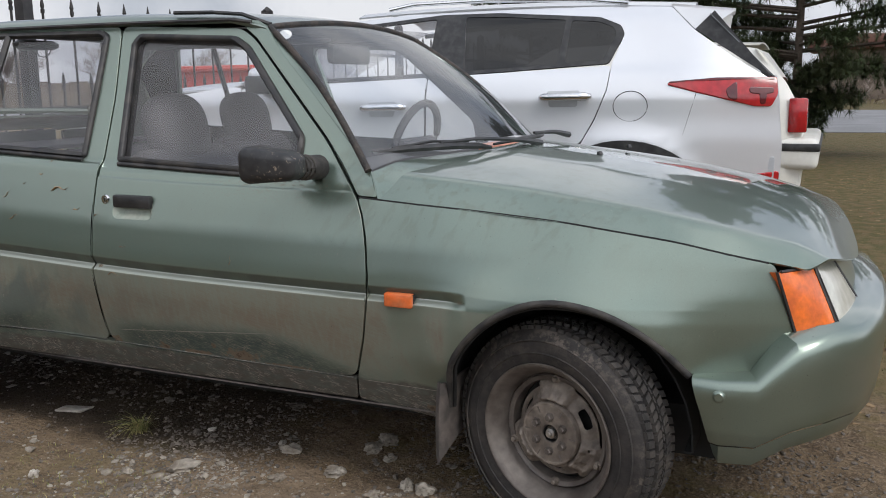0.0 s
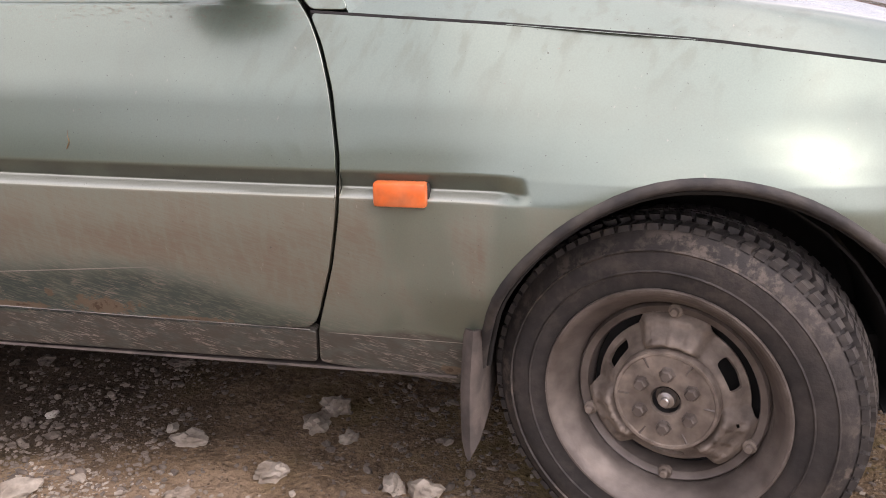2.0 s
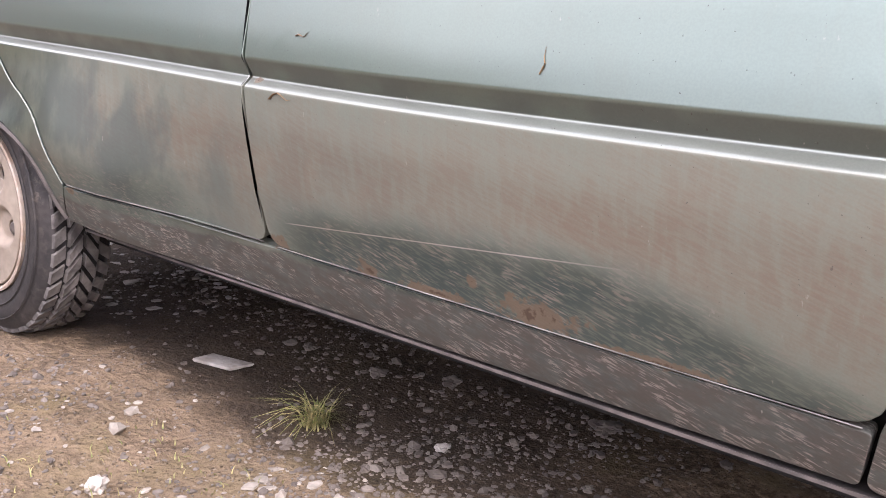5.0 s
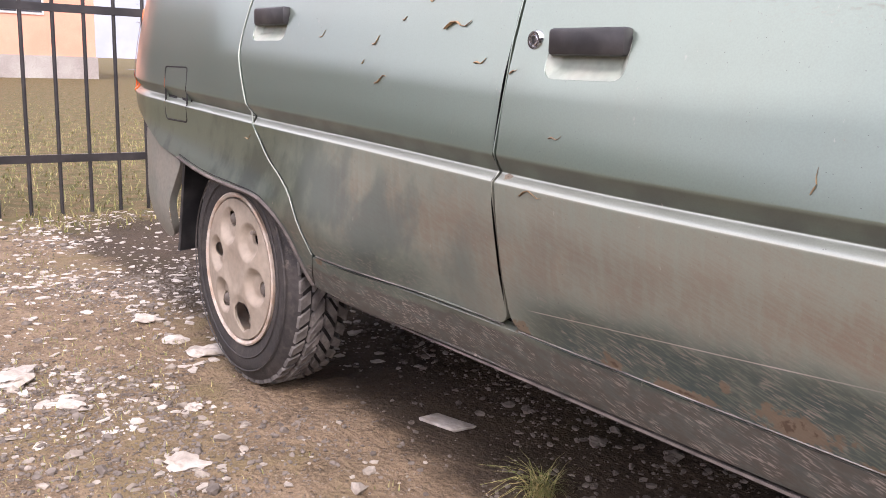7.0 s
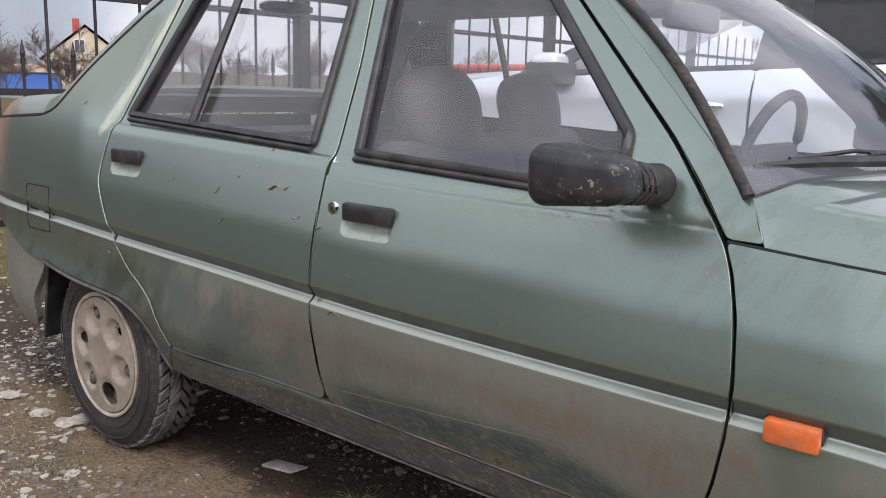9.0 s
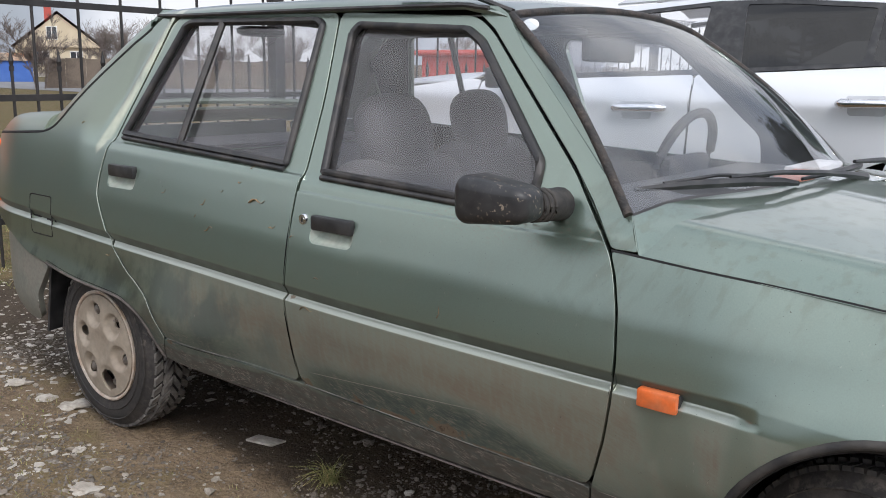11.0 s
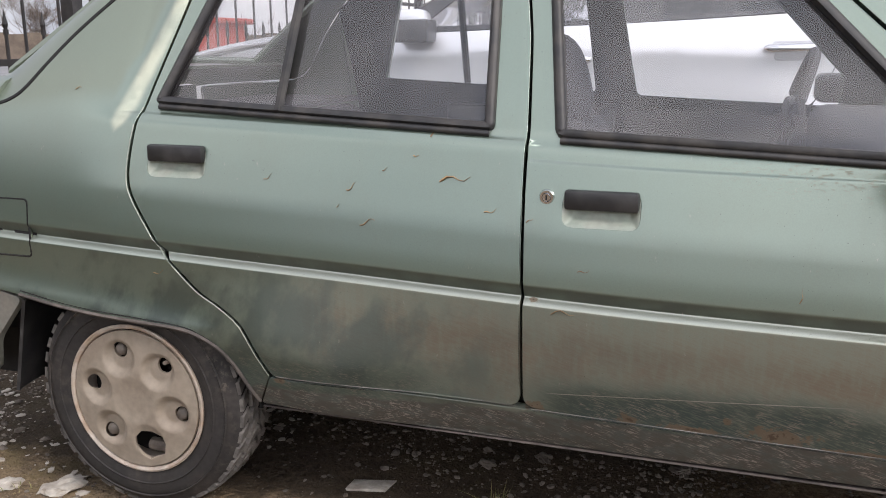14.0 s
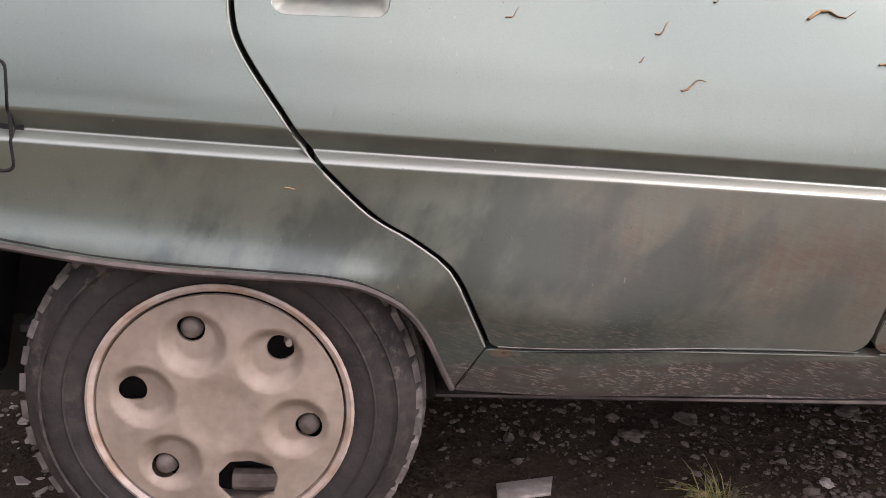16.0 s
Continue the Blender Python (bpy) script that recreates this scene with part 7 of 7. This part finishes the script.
panel("body_side", rounded(body_pts, 0.05), est_side, "ivory", est, "ivory white body side", step=0.12, lip=0.05)
patch("tailgate", lambda u, v: (EX - 0.03 - 0.36 * max(0.0, (u - 0.45) / 0.55) ** 1.2, EY + 0.06 + 1.44 * v, 0.36 + 1.02 * u), 12, 8, "ivory", est, "ivory tailgate", thick=-0.01)
patch("rear_window", lambda u, v: (EX - 0.085 - 0.255 * u, EY + 0.16 + 1.24 * v, 0.98 + 0.32 * u), 4, 6, "tint", est, "dark rear window", thick=-0.02)
part("tail_lamp", box(EX - 0.13, EX + 0.005, EY - 0.02, EY + 0.16, 0.74, 1.00), "red", est, "upright red tail lamp", bevel=0.015)
bmp = part("rear_bumper", box(EX - 0.45, EX + 0.10, EY - 0.03, EY + 1.6, 0.46, 0.70), "ivory", est, "ivory bumper with a black strip", bevel=0.05, segments=3)
part("bumper_strip", box(EX - 0.40, EX + 0.112, EY - 0.042, EY + 1.6, 0.60, 0.66), "black", bmp, bevel=0.012)
part("underside", box(EX - 4.0, EX - 0.05, EY + 0.05, EY + 1.5, 0.18, 0.50), "dark", est)
patch("roof", lambda u, v: (EX - 0.38 - 1.65 * u, EY + 0.17 + 1.24 * v, 1.385 + 0.05 * math.sin(math.pi * (0.2 + 0.6 * u)) + 0.03 * math.sin(math.pi * v)), 6, 6, "ivory", est, thick=-0.01)
w = part("wheel", lathe([(0.02, 0.03), (0.17, 0.03), (0.19, 0.0)], (EX - 0.75, EY + 0.0, 0.30), None, 28), "steel", est)
part("tyre", lathe([(0.19, 0.0), (0.27, -0.01), (0.295, 0.03), (0.295, 0.14), (0.19, 0.17)], (EX - 0.75, EY + 0.0, 0.30), None, 36), "tyre", w)


# ---- trees ----
def bare_tree(at, height, seed, name="bare_tree", label="bare leafless brown tree beyond the lawn", stems=5):
    r = random.Random(seed)
    t = thing(name, label, "tree", at, group="bare trees")
    verts, faces = [], []

    def grow(p, d, length, rad, depth):
        q = p + d * length + Vector((r.uniform(-0.05, 0.05), r.uniform(-0.05, 0.05), 0)) * length
        e1 = d.cross(Vector((0.9, 0.1, 0.2))).normalized()
        e2 = d.cross(e1)
        base = len(verts)
        for c, w in ((p, max(rad, 0.007)), (q, max(rad * 0.6, 0.005))):
            for a in (0.0, 2.094, 4.189):
                verts.append(c + (e1 * math.cos(a) + e2 * math.sin(a)) * w)
        for j in range(3):
            faces.append((base + j, base + (j + 1) % 3, base + 3 + (j + 1) % 3, base + 3 + j))
        if depth >= 5:
            return
        for k in range(4 if depth < 4 else 3):
            a = r.uniform(0, 6.28)
            nd = (d + Vector((math.cos(a), math.sin(a), 0)) * r.uniform(0.3, 1.0) + Vector((0, 0, 0.12))).normalized()
            grow(p.lerp(q, r.uniform(0.3, 1.0)), nd, length * r.uniform(0.45, 0.8), rad * 0.5, depth + 1)
    for k in range(stems):
        d = Vector((r.uniform(-0.55, 0.55), r.uniform(-0.55, 0.55), 1)).normalized()
        grow(Vector(at) + Vector((r.uniform(-0.5, 0.5), r.uniform(-0.5, 0.5), 0)), d, height * r.uniform(0.20, 0.42), height * 0.007, 0)
    from_data("crown", verts, faces, "twig", t)
    return t


for k, (x, y, h) in enumerate(((-46, 27, 5.5), (-58, 36, 7), (-72, 28, 8), (-44, 38, 5), (-74, 50, 9), (-58, 44, 6), (-42, 20.5, 4.5), (-66, 58, 8), (-48, 52, 6), (-36, 47, 5), (-84, 36, 9), (-40, 30, 4), (-52, 22, 5))):
    bare_tree((x, y, -0.02), h, 40 + k)


def pine(at, height, radius, seed, skirt=0.9, thick=34):
    """A pine whose lowest branches, of length skirt, sweep near the ground."""
    r = random.Random(seed)
    t = thing("pine_tree", "dark green pine with drooping branches", "tree", at, group="pines beyond the parked cars")
    base = Vector(at)
    part("trunk", rod(base, base + Vector((0, 0, height)), height * 0.014, 0.02, 10), "bark", t)
    limbs = bmesh.new()
    verts, faces = [], []
    z = 0.5
    while z < height - 0.1:
        k = 1 - z / height
        wide = skirt + (radius - skirt) * float(ease((z - 0.9) / 0.9))
        for q in range(7):
            a = r.uniform(0, 6.28)
            ln = wide * min(1.0, 0.12 + 1.25 * k) * r.uniform(0.55, 1.1)
            d = Vector((math.cos(a), math.sin(a), 0.0))
            s = base + Vector((0, 0, z + r.uniform(-0.15, 0.15)))
            e = s + d * ln + Vector((0, 0, (0.30 - 0.32 * k) * ln))
            rod(s, e, 0.034 * (0.3 + k), 0.006, 4, limbs, caps=False)
            for c in range(int(thick * ln) + 10):
                u = r.uniform(0.25, 1.0) ** 0.7
                p = s.lerp(e, u) + Vector((r.gauss(0, 0.13), r.gauss(0, 0.13), r.gauss(-0.02, 0.08)))
                for nb in range(38):
                    nd = (d * 0.9 + Vector((r.gauss(0, 0.7), r.gauss(0, 0.7), r.gauss(0.0, 0.6)))).normalized()
                    w = nd.cross(Vector((0, 0, 1))).normalized() * 0.0075
                    b = len(verts)
                    verts.extend((p - w, p + w, p + nd * r.uniform(0.09, 0.20)))
                    faces.append((b, b + 1, b + 2))
        z += r.uniform(0.24, 0.34)
    part("branch_work", limbs, "bark", t, sharp=60)
    from_data("crown", verts, faces, "needle", t, "dense dark needles", smooth=False)
    return t


pine((2.4, 12.6, -0.02), 5.4, 3.0, 3)
pine((0.2, 14.2, -0.02), 4.4, 2.2, 8, thick=16)
pine((-2.6, 15.0, -0.02), 3.9, 2.0, 12, thick=16)


# ---- buildings ----
def house(name, label, centre, yaw, length, depth, wall_h, roof_h, wall, roofm, windows, plinth=0.6):
    t = thing(name, label, "house", (*centre, 0))
    m = Matrix.Translation((*centre, 0)) @ Matrix.Rotation(radians(yaw), 4, "Z")
    part("wall", box(-length / 2, length / 2, -depth / 2, depth / 2, plinth, wall_h, m), wall, t)
    part("plinth", box(-length / 2 - 0.05, length / 2 + 0.05, -depth / 2 - 0.05, depth / 2 + 0.05, -0.3, plinth, m), "plinth", t)
    bm = bmesh.new()
    o = 0.4
    pts = [(-length / 2 - o, -depth / 2 - o, wall_h), (-length / 2 - o, depth / 2 + o, wall_h), (-length / 2 - o, 0, wall_h + roof_h), (length / 2 + o, -depth / 2 - o, wall_h), (length / 2 + o, depth / 2 + o, wall_h), (length / 2 + o, 0, wall_h + roof_h)]
    v = [bm.verts.new(m @ Vector(p)) for p in pts]
    for f in ((0, 2, 5, 3), (1, 4, 5, 2), (0, 3, 4, 1)):
        bm.faces.new([v[k] for k in f])
    rf = part("roof", bm, roofm, t)
    for s in (-1, 1):
        gb = bmesh.new()
        g = [gb.verts.new(m @ Vector(p)) for p in ((s * length / 2, -depth / 2, wall_h), (s * length / 2, depth / 2, wall_h), (s * length / 2, 0, wall_h + roof_h * 0.92))]
        gb.faces.new(g)
        part("gable", gb, wall, t)
    for face, a, z, w, h in windows:
        if face == "end":
            mm = m @ Matrix.Translation((length / 2, a, z))
            f = part("window", box(-0.05, 0.05, -w / 2 - 0.08, w / 2 + 0.08, -h / 2 - 0.08, h / 2 + 0.08, mm), "frame_white", t, bevel=0.02)
            part("pane", box(-0.03, 0.07, -w / 2, -0.04, -h / 2, h / 2, mm), "pane", f)
            part("pane", box(-0.03, 0.07, 0.04, w / 2, -h / 2, h / 2, mm), "pane", f)
        else:
            mm = m @ Matrix.Translation((a, -depth / 2, z))
            f = part("window", box(-w / 2 - 0.08, w / 2 + 0.08, -0.05, 0.05, -h / 2 - 0.08, h / 2 + 0.08, mm), "frame_white", t, bevel=0.02)
            part("pane", box(-w / 2, -0.04, -0.07, 0.03, -h / 2, h / 2, mm), "pane", f)
            part("pane", box(0.04, w / 2, -0.07, 0.03, -h / 2, h / 2, mm), "pane", f)
    return t, rf, m


# salmon block beyond the fence, its end wall towards the car
house("salmon_house", "salmon rendered house with white windows and grey plinth", (-37.0, 0.9), 3, 14.0, 15.0, 7.2, 3.0, "salmon", "roof",
      [("end", b, z, 1.5, 1.5) for b in (-5.5, -2.0, 1.6, 5.0) for z in (2.9, 5.6)], 0.75)
t, rf, m = house("cream_house", "cream gabled house with a brown roof", (-91.3, 47.4), -27, 12, 8.2, 3.0, 3.6, "cream", "roof", [("end", -1.6, 1.9, 1.1, 1.3), ("end", 1.6, 1.9, 1.1, 1.3), ("end", -0.6, 4.4, 0.9, 1.2)], 0.4)
part("chimney", box(4.6, 5.3, -1.2, -0.5, 5.4, 7.2, m), "redwall", rf)
shed = thing("blue_shed", "blue sheet-metal shed with a rusty roof", "shed", (-62.8, 27.6, 0))
sm = Matrix.Translation((-62.8, 27.6, 0)) @ Matrix.Rotation(radians(-27), 4, "Z")
part("wall", box(-1.4, 1.4, -2.6, 2.6, 0, 1.45, sm), "blue", shed)
part("roof", box(-1.6, 1.6, -2.8, 2.8, 1.45, 2.0, sm), "rusty", shed, bevel=0.08)
yard = thing("board_fence", "weathered board fence across the lawn", "fence", (-52, 30, 0))
for k in range(8, 44):
    a = k / 43
    p = Vector((-47 + 22 * a, 15 + 37.5 * a, 0))
    part("panel", box(-0.5, 0.5, -0.03, 0.03, 0, 1.55 + 0.05 * math.sin(k * 3.1), Matrix.Translation(p) @ Matrix.Rotation(radians(59.6), 4, "Z")), "board", yard)
red_hall = thing("red_hall", "red sheet-metal hall far beyond the fence", "building", (-26, 36, 0))
part("wall", box(-27, -22.2, 33, 38, 0, 1.9), "redwall", red_hall)
part("roof", box(-27.3, -21.9, 32.6, 38.4, 1.9, 2.2), "redwall", red_hall, bevel=0.15)
brick = thing("brick_house", "low red-brown house beyond the road", "house", (20, 62, 0))
part("wall", box(2, 26, 58, 66, 0, 3.0), "board", brick)
part("roof", box(1.2, 26.8, 57.2, 66.8, 3.0, 3.9), "roof", brick, bevel=0.3)
hedge_v, hedge_f = [], []
for k in range(5200):
    a = rng.random()
    x, y, z = -30 + 70 * a + rng.gauss(0, 1), 47 + rng.gauss(0, 1.2), abs(rng.gauss(0, 0.9))
    d = Vector((rng.gauss(0, 1), rng.gauss(0, 1), rng.gauss(0.5, 1))).normalized() * 0.7
    s = d.cross(Vector((0.3, 0.2, 1))).normalized() * 0.03
    b = len(hedge_v)
    p = Vector((x, y, z))
    hedge_v += [p - s, p + s, p + d]
    hedge_f.append((b, b + 1, b + 2))
tagged(from_data("far_hedge", hedge_v, hedge_f, "twig", smooth=False), "bare brown hedge beyond the road", "hedge", kind="stuff")

# unseen dark skyline, added on the camera's side for reflections in the paint
sky_v, sky_f = [], []
for k in range(26000):
    a = rng.uniform(math.pi * 0.95, math.pi * 2.12) if k < 16000 else rng.uniform(math.pi * 0.97, math.pi * 1.38)
    rad = rng.gauss(46, 2.5)
    top = 4.6 + 6.5 * float(ease((1.38 - a / math.pi) / 0.16)) + 2.2 * noise.noise(Vector((a * 9, 1.3, 0))) + 1.5 * noise.noise(Vector((a * 31, 4.3, 0)))
    p = Vector((1 + rad * math.cos(a), rad * math.sin(a), top * rng.random() ** 0.7))
    d = Vector((rng.gauss(0, 1), rng.gauss(0, 1), rng.gauss(0.3, 0.8))).normalized() * 1.1
    s = d.cross(Vector((0.3, 0.2, 1))).normalized() * 0.30
    b = len(sky_v)
    sky_v += [p - s, p + s, p + d]
    sky_f.append((b, b + 1, b + 2))
tagged(from_data("unseen_trees", sky_v, sky_f, "twig", smooth=False), "unseen far tree belt, added for reflections", "trees", kind="stuff")

# ---- dry stalks stuck to the doors ----
for k, (x, z, ln, turn, th) in enumerate(((0.780, 0.832, 0.064, 12, 0.0026), (0.855, 0.774, 0.026, 18, 0.0018), (0.695, 0.872, 0.012, 5, 0.0014), (0.632, 0.844, 0.012, 25, 0.0012), (0.605, 0.742, 0.034, 18, 0.0018), (0.721, 0.914, 0.010, 60, 0.0012),
                                           (0.933, 0.762, 0.016, 30, 0.0014), (1.041, 0.674, 0.024, 15, 0.0013), (0.374, 0.818, 0.022, 35, 0.0012), (0.563, 0.807, 0.024, 38, 0.0015), (0.538, 0.77, 0.010, 40, 0.001), (-0.117, 0.994, 0.016, 15, 0.0012), (1.005, 0.592, 0.045, 4, 0.0014), (1.42, 0.66, 0.03, 78, 0.001), (0.11, 0.60, 0.03, 20, 0.001))):
    c, s = math.cos(radians(turn)), math.sin(radians(turn))
    pts = [on_side(x + c * ln * (u - 0.5) + 0.1 * ln * s * math.sin(5 * u), z + s * ln * (u - 0.5) + 0.12 * ln * math.sin(6 * u + k), th * 0.6) for u in (0, 0.2, 0.4, 0.6, 0.8, 1)]
    ob = part("dry_stalk", tube(pts, [th * q for q in (1.5, 1.8, 1.2, 0.8, 0.6, 0.3)], 5, flat=0.5), "leaf", None)
    tagged(ob, "dry brown stalk stuck to the dusty door", "stalk", group="stalks on the doors")
